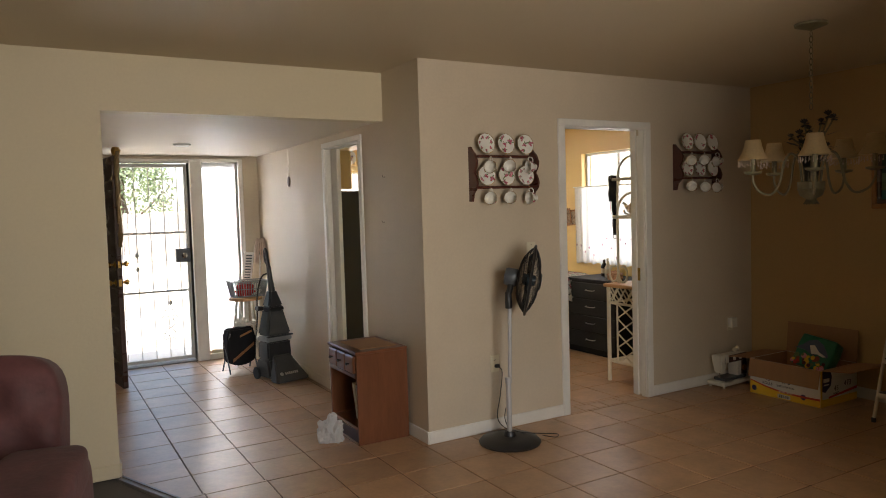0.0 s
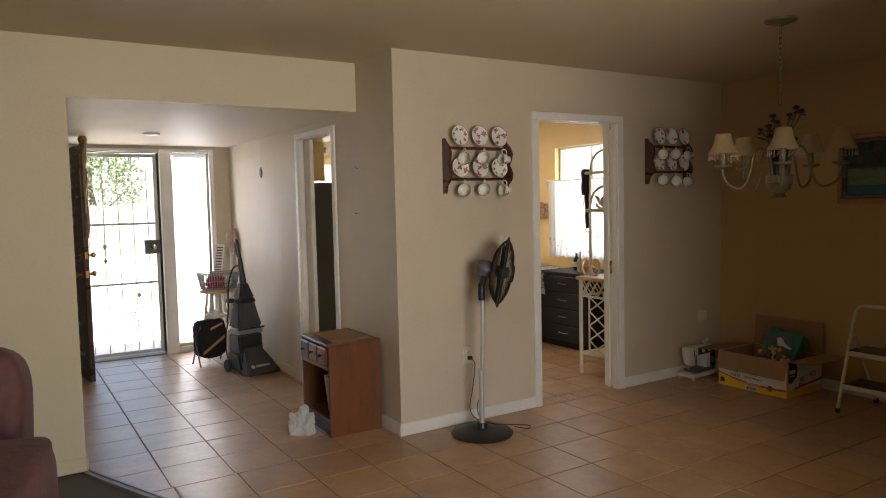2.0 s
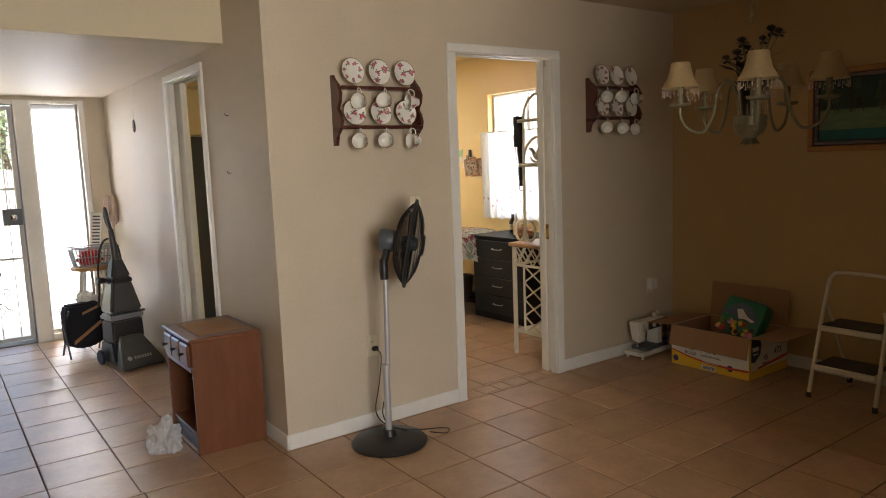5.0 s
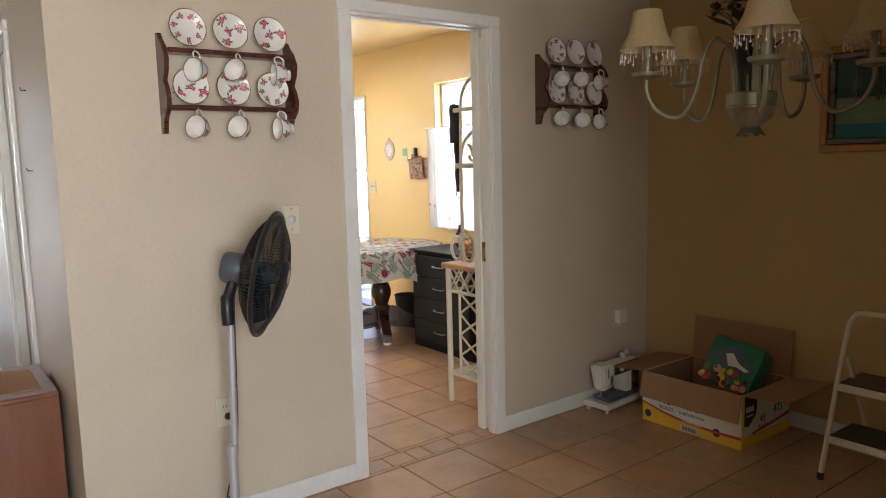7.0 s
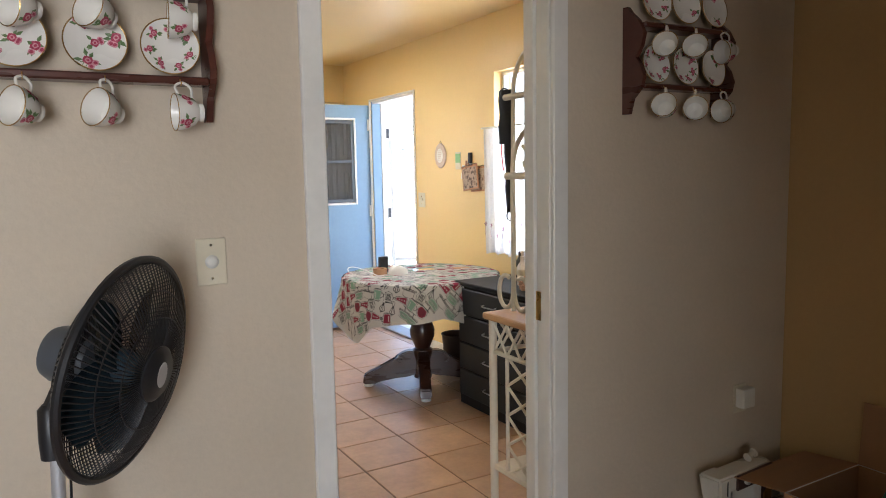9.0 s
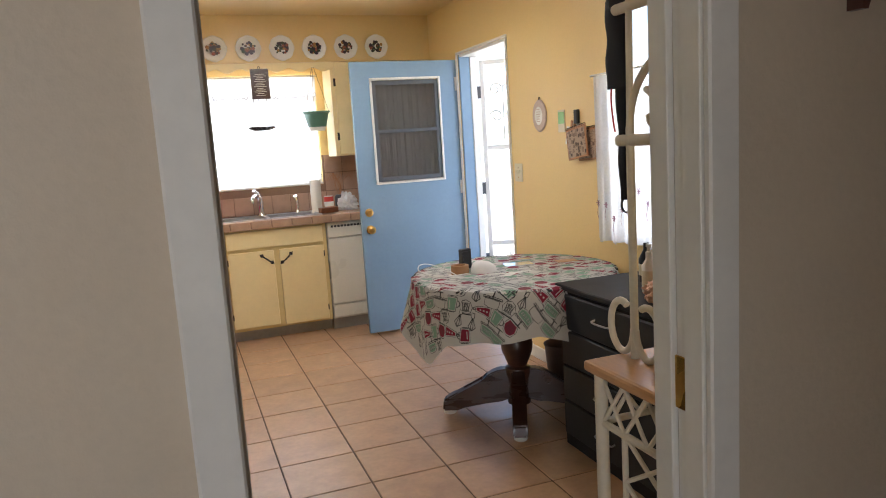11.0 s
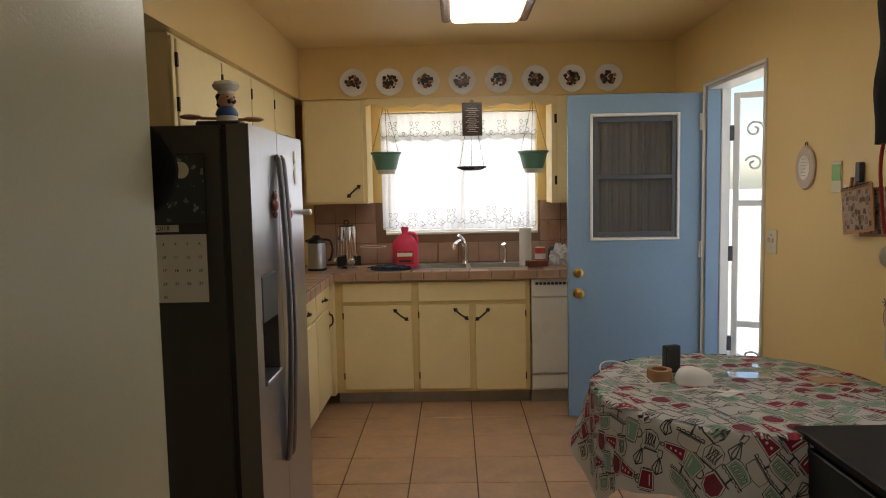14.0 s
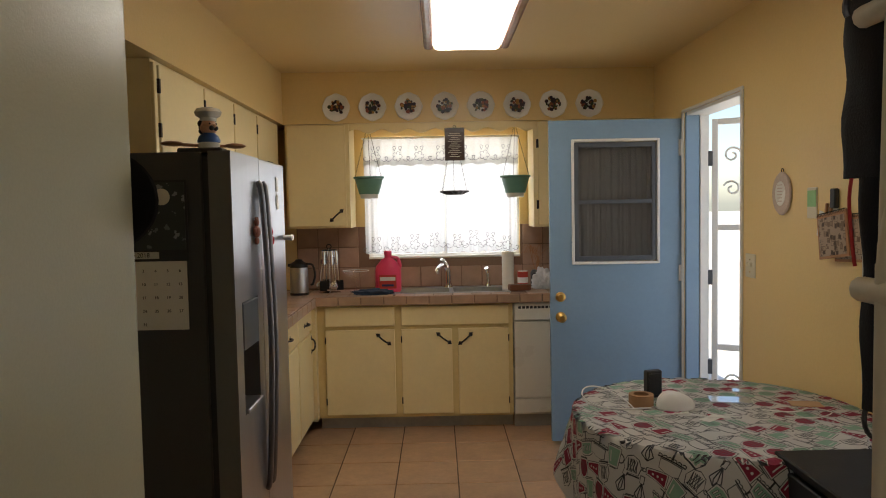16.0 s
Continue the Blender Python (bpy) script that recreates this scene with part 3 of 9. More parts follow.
def casing_x(name, x, side, y0, y1, h, w=0.055, t=0.018, label="white painted door casing"):
    bm = bmesh.new()
    xa, xb = sorted((x, x + side * t))
    box(bm, xa, xb, y0 - w, y0, 0, h, 0.004)
    box(bm, xa, xb, y1, y1 + w, 0, h, 0.004)
    box(bm, xa, xb, y0 - w, y1 + w, h, h + w * 0.8, 0.004)
    return tagged(link(name, bm, M["white"]), label, "trim", kind="structure")


casing_y("trim_kitchen_doorway", 0, -1, KD0 + 0.012, KD1 - 0.012, KDH - 0.012, 0.062)
casing_y("trim_kitchen_doorway_inner", 0.128, 1, KD0 + 0.012, KD1 - 0.010, KDH - 0.012, 0.06)
casing_x("trim_hall_doorway", 0, -1, HD0 + 0.01, HD1 - 0.01, 2.02)
bm = bmesh.new()
box(bm, KD0, KD0 + 0.018, 0.001, 0.127, 0, KDH - 0.0165, 0.002)
box(bm, KD1 - 0.016, KD1, 0.001, 0.049, 0, KDH - 0.0165, 0.002)
box(bm, KD1 - 0.016, KD1, 0.085, 0.127, 0, KDH - 0.0165, 0.002)
box(bm, KD0, KD1, 0.001, 0.049, KDH - 0.016, KDH, 0.002)
box(bm, KD0, KD1, 0.085, 0.127, KDH - 0.016, KDH, 0.002)
tagged(link("trim_pocket_jamb", bm, M["white"]), "white split jamb of a pocket doorway", "trim", kind="structure")
bm = bmesh.new()
for y0, y1 in ((HD0, HD0 + 0.016), (HD1 - 0.016, HD1)):
    box(bm, 0.0, 0.04, y0, y1, 0, 2.03, 0.002)
    box(bm, 0.08, 0.12, y0, y1, 0, 2.03, 0.002)
box(bm, 0.0, 0.04, HD0, HD1, 2.014, 2.03, 0.002)
box(bm, 0.08, 0.12, HD0, HD1, 2.014, 2.03, 0.002)
tagged(link("trim_hall_jamb", bm, M["white"]), "white split jamb of the hall pocket doorway", "trim", kind="structure")
pocket = thing("door_1", pose(0.06, 1.575, 0), "white pocket door half slid into the wall", "door", kind="structure")
part("panel", slab(-0.017, 0.017, -0.06, 0.42, 0.01, 2.012, 0.003), M["white"], pocket)
kpock = thing("door_2", pose(1.955, 0.067, 0), "white pocket door slid into its wall slot", "door", kind="structure")
part("panel", slab(-0.025, 0.70, -0.016, 0.016, 0.01, 2.015, 0.003), M["white"], kpock)
bm = bmesh.new()
box(bm, -0.029, -0.024, -0.0165, 0.0165, 0.90, 1.0, 0.001)
box(bm, -0.0285, -0.0225, -0.018, -0.0155, 0.905, 0.995, 0.001)
part("pull_plate", bm, M["brass"], kpock, "brass edge pull plate")


def baseboard(name, x0, x1, y0, y1, mt="white", label="white painted baseboard", h=0.082):
    return tagged(link(name, slab(x0, x1, y0, y1, 0, h, 0.004), M[mt]), label, "baseboard", kind="structure")


baseboard("baseboard", 0.0, KD0 - 0.042, -0.012, 0)
baseboard("baseboard", KD1 + 0.042, EX, -0.012, 0)
baseboard("baseboard", -0.012, 0, -0.012, HD0 - 0.047)
baseboard("baseboard", -0.012, 0, HD1 + 0.047, 3.70, "beige", "beige painted baseboard")
baseboard("baseboard", EX - 0.012, EX, -4.7, -0.012)
baseboard("baseboard", -4.5, -1.757, 0.518, 0.53, "cream", "cream painted baseboard")
baseboard("baseboard", -1.757, -1.745, 0.53, 3.70, "beige", "beige painted baseboard")
baseboard("baseboard", EX - 0.012, EX, 0.128, BD0 - 0.06, "white")
bm = bmesh.new()
d = (LB - LA).normalized()
nrm = Vector((-d.y, d.x))
for k, (o0, o1, z) in enumerate(((-0.028, 0.0, 0.006), (0.0, 0.012, 0.012))):
    pts = [LA + nrm * o0, LB + nrm * o0, LB + nrm * o1, LA + nrm * o1]
    prism(bm, [(p.x, p.y) for p in pts], -0.02, z, "z")
tagged(link("trim_floor_strip", bm, M["strip"]), "grey metal strip between tile and dark floor", "trim", kind="structure")

# ---- front door, sidelight and security grille ----
def front_entry():
    bm = bmesh.new()
    y0, y1 = 3.665, 3.83
    for x0, x1 in ((FD0 - 0.05, FD0), (FD1, SL0), (SL1, SL1 + 0.05)):
        box(bm, x0, x1, y0, y1, 0, FDH + 0.035, 0.004)
    box(bm, FD0, FD1, y0, y1, FDH, FDH + 0.035, 0.004)
    box(bm, SL0, SL1, y0, y1, FDH, FDH + 0.035, 0.004)
    box(bm, SL0, SL1, y0, y1, 0, 0.06, 0.004)
    tagged(link("trim_front_frame", bm, M["white"]), "off-white painted entry door frame", "trim", kind="structure")
    bm = bmesh.new()
    box(bm, FD0, FD1, 3.68, 3.83, -0.004, 0.012, 0.004)
    tagged(link("trim_threshold", bm, M["strip"]), "grey metal entry threshold", "trim", kind="structure")
    side = thing("window_1", pose((SL0 + SL1) / 2, 3.755, 0), "tall frosted sidelight beside the entry door", "window", kind="structure")
    w = (SL1 - SL0) / 2
    part("pane", slab(-w, w, -0.004, 0.004, 0.06, FDH), M["curtain"], side)
    bm = bmesh.new()
    for x in (-w, w - 0.018):
        box(bm, x, x + 0.018, -0.018, 0.018, 0.06, FDH, 0.003)
    part("stop", bm, M["white"], side)
    # the security door
    g = thing("security_door", pose(FD0, 3.80, 0), "white wrought iron security door with scrolls, closed", "door", kind="structure")
    W = FD1 - FD0
    bm = bmesh.new()
    for x0, x1 in ((0.005, 0.04), (W - 0.04, W - 0.005)):
        box(bm, x0, x1, -0.015, 0.015, 0.02, FDH - 0.01, 0.003)
    for z in (0.02, FDH - 0.045):
        box(bm, 0.04, W - 0.04, -0.015, 0.015, z, z + 0.035, 0.003)
    part("door_frame", bm, M["whiteiron"], g, "pale metal door frame")
    for z in (0.73, 1.33):
        part("rail", slab(0.04, W - 0.04, -0.008, 0.008, z, z + 0.02, 0.002), M["whiteiron"], g)
    for i in range(6):
        x = 0.04 + (W - 0.08) * (i + 0.5) / 6
        part("bar", slab(x - 0.004, x + 0.004, -0.004, 0.004, 0.05, FDH - 0.04, 0.001), M["whiteiron"], g)
    for cx, cz, s in ((W * 0.735, 1.75, 1.0), (W * 0.2, 1.75, 1.0), (W * 0.735, 0.36, 0.9), (W * 0.2, 0.36, 0.9)):
        bm = bmesh.new()
        for sx in (-1, 1):
            for sz in (-1, 1):
                pts = spiral((cx + sx * 0.055 * s, -0.01, cz + sz * 0.10 * s), 0.012 * s, 0.048 * s, 90 if sx > 0 else 90, 90 + sx * sz * 430, 26)
                tube(bm, pts, 0.005, 6)
                tube(bm, smooth_line([(cx + sx * 0.055 * s, -0.01, cz + sz * 0.052 * s), (cx + sx * 0.03 * s, -0.01, cz + sz * 0.02 * s), (cx, -0.01, cz)]), 0.005, 6)
            tube(bm, spiral((cx + sx * 0.03 * s, -0.01, cz + 0.2 * s), 0.006, 0.028 * s, 0, sx * 380, 18), 0.004, 6)
        part("scroll", bm, M["whiteiron"], g)
    for x, z in ((W * 0.42, 1.12), (W * 0.42, 0.98), (W * 0.75, 0.62)):
        part("collar", turned([(0.004, -0.03), (0.018, -0.01), (0.018, 0.01), (0.004, 0.03)], 10, pose(x, -0.008, z)), M["whiteiron"], g, smooth=True)
    bm = bmesh.new()
    box(bm, W - 0.15, W - 0.006, -0.03, 0.02, 1.03, 1.17, 0.003)
    lk = part("lock_box", bm, M["grey"], g, "grey steel lock box")
    part("knob", turned([(0.010, 0), (0.012, 0.03), (0.024, 0.035), (0.026, 0.055), (0.012, 0.066)], 16, pose(W - 0.075, -0.03, 1.10, 90)), M["chrome"], lk, smooth=True)


front_entry()


def entry_leaf():
    d = thing("door_3", pose(-1.595, 3.675, 0.008, 0, 0, -82.5), "dark brown wooden entry door standing open", "door", kind="structure")
    part("leaf", slab(0, 0.86, -0.022, 0.022, 0, 2.03, 0.003), M["darkwood"], d)
    for x0, x1, z0, z1 in ((0.12, 0.40, 0.2, 0.9), (0.46, 0.74, 0.2, 0.9), (0.12, 0.40, 1.05, 1.85), (0.46, 0.74, 1.05, 1.85)):
        part("moulding", slab(x0, x1, 0.022, 0.030, z0, z1, 0.006), M["darkwood"], d)
    for z in (0.93, 1.09):
        bm = bmesh.new()
        lathe(bm, [(0.028, 0), (0.030, 0.005), (0.012, 0.012), (0.012, 0.03), (0.024, 0.04), (0.026, 0.055), (0.014, 0.066)], 16, pose(0.80, 0.022, z, -90))
        lathe(bm, [(0.028, 0), (0.030, 0.005), (0.012, 0.012), (0.012, 0.03), (0.024, 0.04), (0.026, 0.055), (0.014, 0.066)], 16, pose(0.80, -0.022, z, 90))
        part("knob" if z < 1 else "deadbolt", bm, M["brass"], d, smooth=True)
        part("latch_plate", slab(0.859, 0.8625, -0.012, 0.012, z - 0.03, z + 0.03, 0.001), M["brass"], d, "brass latch plate")


entry_leaf()

# ---- windows ----
def sink_window():
    w = thing("window_2", pose(0, NY, 0), "white framed sliding kitchen window over the sink", "window", kind="structure")
    bm = bmesh.new()
    for x0, x1 in ((SW0, SW0 + 0.03), (1.69, 1.73), (SW1 - 0.03, SW1)):
        box(bm, x0, x1, 0.035, 0.075, SZ0, SZ1, 0.003)
    for z0, z1 in ((SZ0, SZ0 + 0.03), (SZ1 - 0.03, SZ1)):
        box(bm, SW0, SW1, 0.036, 0.074, z0, z1, 0.003)
    part("window_frame", bm, M["white"], w)
    for x0, x1 in ((SW0 + 0.03, 1.69), (1.73, SW1 - 0.03)):
        p = part("pane", slab(x0, x1, 0.053, 0.057, SZ0 + 0.03, SZ1 - 0.03), M["clear"], w)
        p.visible_shadow = False
    part("window_sill", slab(SW0, SW1, -0.012, 0.035, SZ0 - 0.004, SZ0 + 0.014, 0.003), M["white"], w)


sink_window()


def east_window():
    w = thing("window_3", pose(EX, 0, 0), "aluminium framed sliding window in a yellow reveal", "window", kind="structure")
    bm = bmesh.new()
    ym = (WY0 + WY1) / 2
    for y0, y1 in ((WY0, WY0 + 0.028), (ym - 0.02, ym + 0.02), (WY1 - 0.028, WY1)):
        box(bm, 0.06, 0.10, y0, y1, WZ0, WZ1, 0.003)
    for z0, z1 in ((WZ0, WZ0 + 0.028), (WZ1 - 0.028, WZ1)):
        box(bm, 0.061, 0.099, WY0, WY1, z0, z1, 0.003)
    part("window_frame", bm, M["steel"], w)
    for y0, y1 in ((WY0 + 0.028, ym - 0.02), (ym + 0.02, WY1 - 0.028)):
        p = part("pane", slab(0.078, 0.082, y0, y1, WZ0 + 0.028, WZ1 - 0.028), M["clear"], w)
        p.visible_shadow = False
    part("window_sill", slab(-0.012, 0.06, WY0, WY1, WZ0 - 0.004, WZ0 + 0.014, 0.003), M["yellow"], w)


east_window()


def living_window():
    w = thing("window_4", pose(-0.9, -4.81, 0), "white framed living room picture window", "window", kind="structure")
    bm = bmesh.new()
    for x in (-0.72, -0.025, 0.67):
        box(bm, x, x + 0.05, -0.03, 0.03, 0.5, 2.2, 0.003)
    for z in (0.5, 2.15):
        box(bm, -0.72, 0.72, -0.029, 0.029, z, z + 0.05, 0.003)
    part("window_frame", bm, M["white"], w)


living_window()

# ---- back doorway ----
def back_door():
    casing_x("trim_back_doorway", EX, -1, BD0, BD1, BDH, 0.024, 0.012, "white painted back door casing")
    bm = bmesh.new()
    box(bm, EX + 0.002, EX + 0.085, BD1 - 0.02, BD1, 0, BDH, 0.003)
    box(bm, EX + 0.002, EX + 0.085, BD0, BD0 + 0.02, 0, BDH, 0.003)
    frame_bm = bmesh.new()
    box(frame_bm, EX + 0.086, EX + 0.14, BD1 - 0.028, BD1, 0, BDH, 0.003)
    box(frame_bm, EX + 0.086, EX + 0.14, BD0, BD0 + 0.028, 0, BDH, 0.003)
    box(frame_bm, EX + 0.002, EX + 0.14, BD0 + 0.028, BD1 - 0.028, BDH - 0.02, BDH, 0.003)
    tagged(link("trim_back_frame", frame_bm, M["white"]), "white painted back door frame", "trim", kind="structure")
    tagged(link("trim_back_jamb", bm, M["bluedoor"]), "blue painted back door jamb", "trim", kind="structure")
    tagged(link("trim_back_threshold", slab(EX, EX + 0.16, BD0, BD1, 0, 0.02, 0.005), M["strip"]), "metal back door threshold", "trim", kind="structure")
    d = thing("door_4", pose(EX - 0.002, 4.15, 0.03, 0, 0, 180), "blue grey kitchen door with curtained window, open", "door", kind="structure")
    W, Z = 0.815, 1.985
    wx0, wx1, wz0, wz1 = 0.148, 0.675, 1.11, 1.862      # opening for the window
    bm = wall_with_holes("x", -0.02, 0.022, 0, W, [(wx0, wx1, wz0, wz1)], Z)
    part("leaf", bm, M["bluedoor"], d)
    bm = bmesh.new()
    for a0, a1, z0, z1 in ((wx0 - 0.007, wx0 + 0.009, wz0 - 0.007, wz1 + 0.007), (wx1 - 0.009, wx1 + 0.007, wz0 - 0.007, wz1 + 0.007)):
        box(bm, a0, a1, 0.018, 0.034, z0, z1, 0.003)
    for z in (wz0, wz1):
        box(bm, wx0 + 0.009, wx1 - 0.009, 0.018, 0.034, z - 0.008, z + 0.008, 0.003)
    part("window_frame", bm, M["white"], d, "white window surround")
    bm = bmesh.new()
    a0, a1, z0, z1 = wx0 + 0.013, wx1 - 0.013, wz0 + 0.013, wz1 - 0.013
    for u0, u1, v0, v1 in ((a0, a0 + 0.025, z0, z1), (a1 - 0.025, a1, z0, z1), (a0 + 0.025, a1 - 0.025, z0, z0 + 0.03), (a0 + 0.025, a1 - 0.025, z1 - 0.03, z1), (a0 + 0.025, a1 - 0.025, (z0 + z1) / 2 - 0.012, (z0 + z1) / 2 + 0.012)):
        box(bm, u0, u1, 0.006, 0.020, v0, v1, 0.002)
    part("sash", bm, M["grey"], d, "grey metal sash")
    pn = part("pane", slab(a0 + 0.02, a1 - 0.02, 0.010, 0.013, z0 + 0.02, z1 - 0.02), M["mesh"], d, "dark mesh screen")
    pn.visible_shadow = False
    bm = bmesh.new()
    n, cols = 60, []
    for i in range(n + 1):
        x = a0 + (a1 - a0) * i / n
        y = -0.028 + 0.008 * math.sin(i * 0.9) + 0.004 * math.sin(i * 2.3)
        cols.append((bm.verts.new((x, y, z0 - 0.03)), bm.verts.new((x, y, z1 + 0.03))))
    for a, b in zip(cols, cols[1:]):
        bm.faces.new((a[0], b[0], b[1], a[1]))
    part("curtain", bm, M["lace"], d, "white gathered door curtain", smooth=True)
    for z in (0.78, 0.905):
        bm = bmesh.new()
        prof = [(0.030, 0), (0.032, 0.004), (0.014, 0.012), (0.013, 0.028), (0.026, 0.036), (0.029, 0.05), (0.015, 0.062)] if z < 0.8 else [(0.031, 0), (0.031, 0.006), (0.018, 0.012), (0.017, 0.02)]
        lathe(bm, prof, 18, pose(W - 0.06, 0.022, z, -90))
        part("knob" if z < 0.8 else "deadbolt", bm, M["brass"], d, "brass door knob" if z < 0.8 else "brass deadbolt", smooth=True)
    for z in (0.20, 0.99, 1.76):
        bm = bmesh.new()
        box(bm, 0.0105, 0.0150, 0.0245, 0.052, z, z + 0.10, 0.001)
        lathe(bm, [(0.007, 0), (0.007, 0.10)], 8, pose(0.016, 0.0235, z))
        part("hinge", bm, M["china"], d, "painted white hinge", smooth=True)
    # outer security door, folded open beyond the doorway
    g = thing("security_door", pose(EX + 0.16, BD1 - 0.02, 0, 0, 0, -28), "white iron security door standing open outside", "door", kind="structure")
    W = 0.80
    bm = bmesh.new()
    for x0, x1 in ((0, 0.035), (W - 0.035, W)):
        box(bm, x0, x1, -0.015, 0.015, 0.03, 2.0, 0.003)
    for z in (0.03, 0.60, 1.33, 1.965):
        box(bm, 0.035, W - 0.035, -0.014, 0.014, z, z + 0.035, 0.003)
    part("door_frame", bm, M["whiteiron"], g)
    for z in (0.45, 1.0, 1.72):
        part("hinge", slab(-0.022, 0.006, -0.020, 0.020, z, z + 0.09, 0.002), M["grey"], g, "grey metal hinge")
    for cz, k in ((1.68, 1.0), (0.33, 0.8)):
        for cx in (0.17, 0.40, 0.63):
            bm = bmesh.new()
            for sx in (-1, 1):
                for sz in (-1, 1):
                    tube(bm, spiral((cx + sx * 0.055, -0.01, cz + sz * 0.10 * k), 0.012, 0.05, 90, 90 + sx * sz * 430, 24), 0.007, 6)
            tube(bm, [(cx, -0.01, cz - 0.27 * k), (cx, -0.01, cz + 0.27 * k)], 0.006, 6)
            part("scroll", bm, M["whiteiron"], g)
    part("lock_box", slab(W - 0.11, W - 0.01, -0.025, 0.02, 0.98, 1.12, 0.003), M["grey"], g, "grey steel lock box")


back_door()

# ---- outdoors ----
structure("ground", slab(-150, 150, -150, 150, -0.25, -0.14), M["gravel"], "pale dry ground reaching the horizon", "ground")
structure("pavement", slab(-2.6, 0.9, 3.86, 8.5, -0.139, -0.06, 0.01), M["concrete"], "concrete entry path", "pavement")
structure("pavement_side", slab(EX + 0.16, EX + 2.6, 2.0, 6.2, -0.139, -0.06, 0.01), M["concrete"], "concrete patio outside the back door", "pavement")


def board_fence(y, x0, x1):
    f = thing("fence", pose(0, y, -0.14), "weathered brown board fence across the yard", "fence")
    bm = bmesh.new()
    box(bm, x0, x1, 0.02, 0.06, 0.35, 0.44)
    box(bm, x0, x1, 0.02, 0.06, 1.35, 1.44)
    part("rail", bm, M["fence"], f)
    shared = None
    n = int((x1 - x0) / 0.155)
    for i in range(n):
        if shared is None:
            ob = part("board", slab(-0.07, 0.07, -0.012, 0.012, 0, 1.8, 0.004), M["fence"], f)
            shared = ob.data
        else:
            ob = new("board", shared)
            ob.parent = f
        ob.location = (x0 + 0.155 * i, random.uniform(-0.004, 0.004), random.uniform(-0.05, 0.03))


board_fence(24.0, -13, 5)


def tree(x, y, h, spread, seed):
    rnd = random.Random(seed)
    t = thing("tree", pose(x, y, -0.14), "leafy green yard tree behind the fence", "tree", group="yard trees")
    bm = bmesh.new()
    tube(bm, smooth_line([(0, 0, 0), (0.1, 0, h * 0.25), (-0.05, 0.1, h * 0.5), (0.1, 0, h * 0.8)]), [0.22 - 0.008 * i for i in range(19)], 8)
    for k in range(7):
        a = k * 0.9 + rnd.random()
        z = h * (0.28 + 0.07 * k)
        tip = (spread * 0.7 * math.cos(a), spread * 0.7 * math.sin(a), z + h * 0.2)
        tube(bm, smooth_line([(0, 0, z), (tip[0] * 0.5, tip[1] * 0.5, z + h * 0.06), tip], 4), [0.09, 0.08, 0.07, 0.06, 0.05, 0.04, 0.035, 0.03, 0.02], 6)
    part("trunk", bm, M["bark"], t)
    bm = bmesh.new()
    lumps = [(rnd.gauss(0, spread * 0.45), rnd.gauss(0, spread * 0.45), h * rnd.uniform(0.35, 1.0)) for _ in range(17)]
    for cx, cy, cz in lumps:
        for _ in range(150):
            p = Vector((rnd.gauss(0, 0.42), rnd.gauss(0, 0.42), rnd.gauss(0, 0.34))) + Vector((cx, cy, cz))
            a = Vector((rnd.gauss(0, 1), rnd.gauss(0, 1), rnd.gauss(0, 1))).normalized() * 0.11
            b = Vector((rnd.gauss(0, 1), rnd.gauss(0, 1), rnd.gauss(0, 1))).normalized() * 0.07
            bm.faces.new([bm.verts.new(p + q) for q in (-a, b, a, -b)])
    c = part("crown", bm, M["leaf"], t)
    c["kind"] = "stuff"


for i, (x, y, h, s) in enumerate(((-8.5, 29, 6.5, 2.6), (-5.2, 30, 5.6, 2.4), (-1.8, 28, 6.2, 2.6), (1.5, 31, 5.5, 2.2), (16, 9, 5.0, 2.2))):
    tree(x, y, h, s, 40 + i)


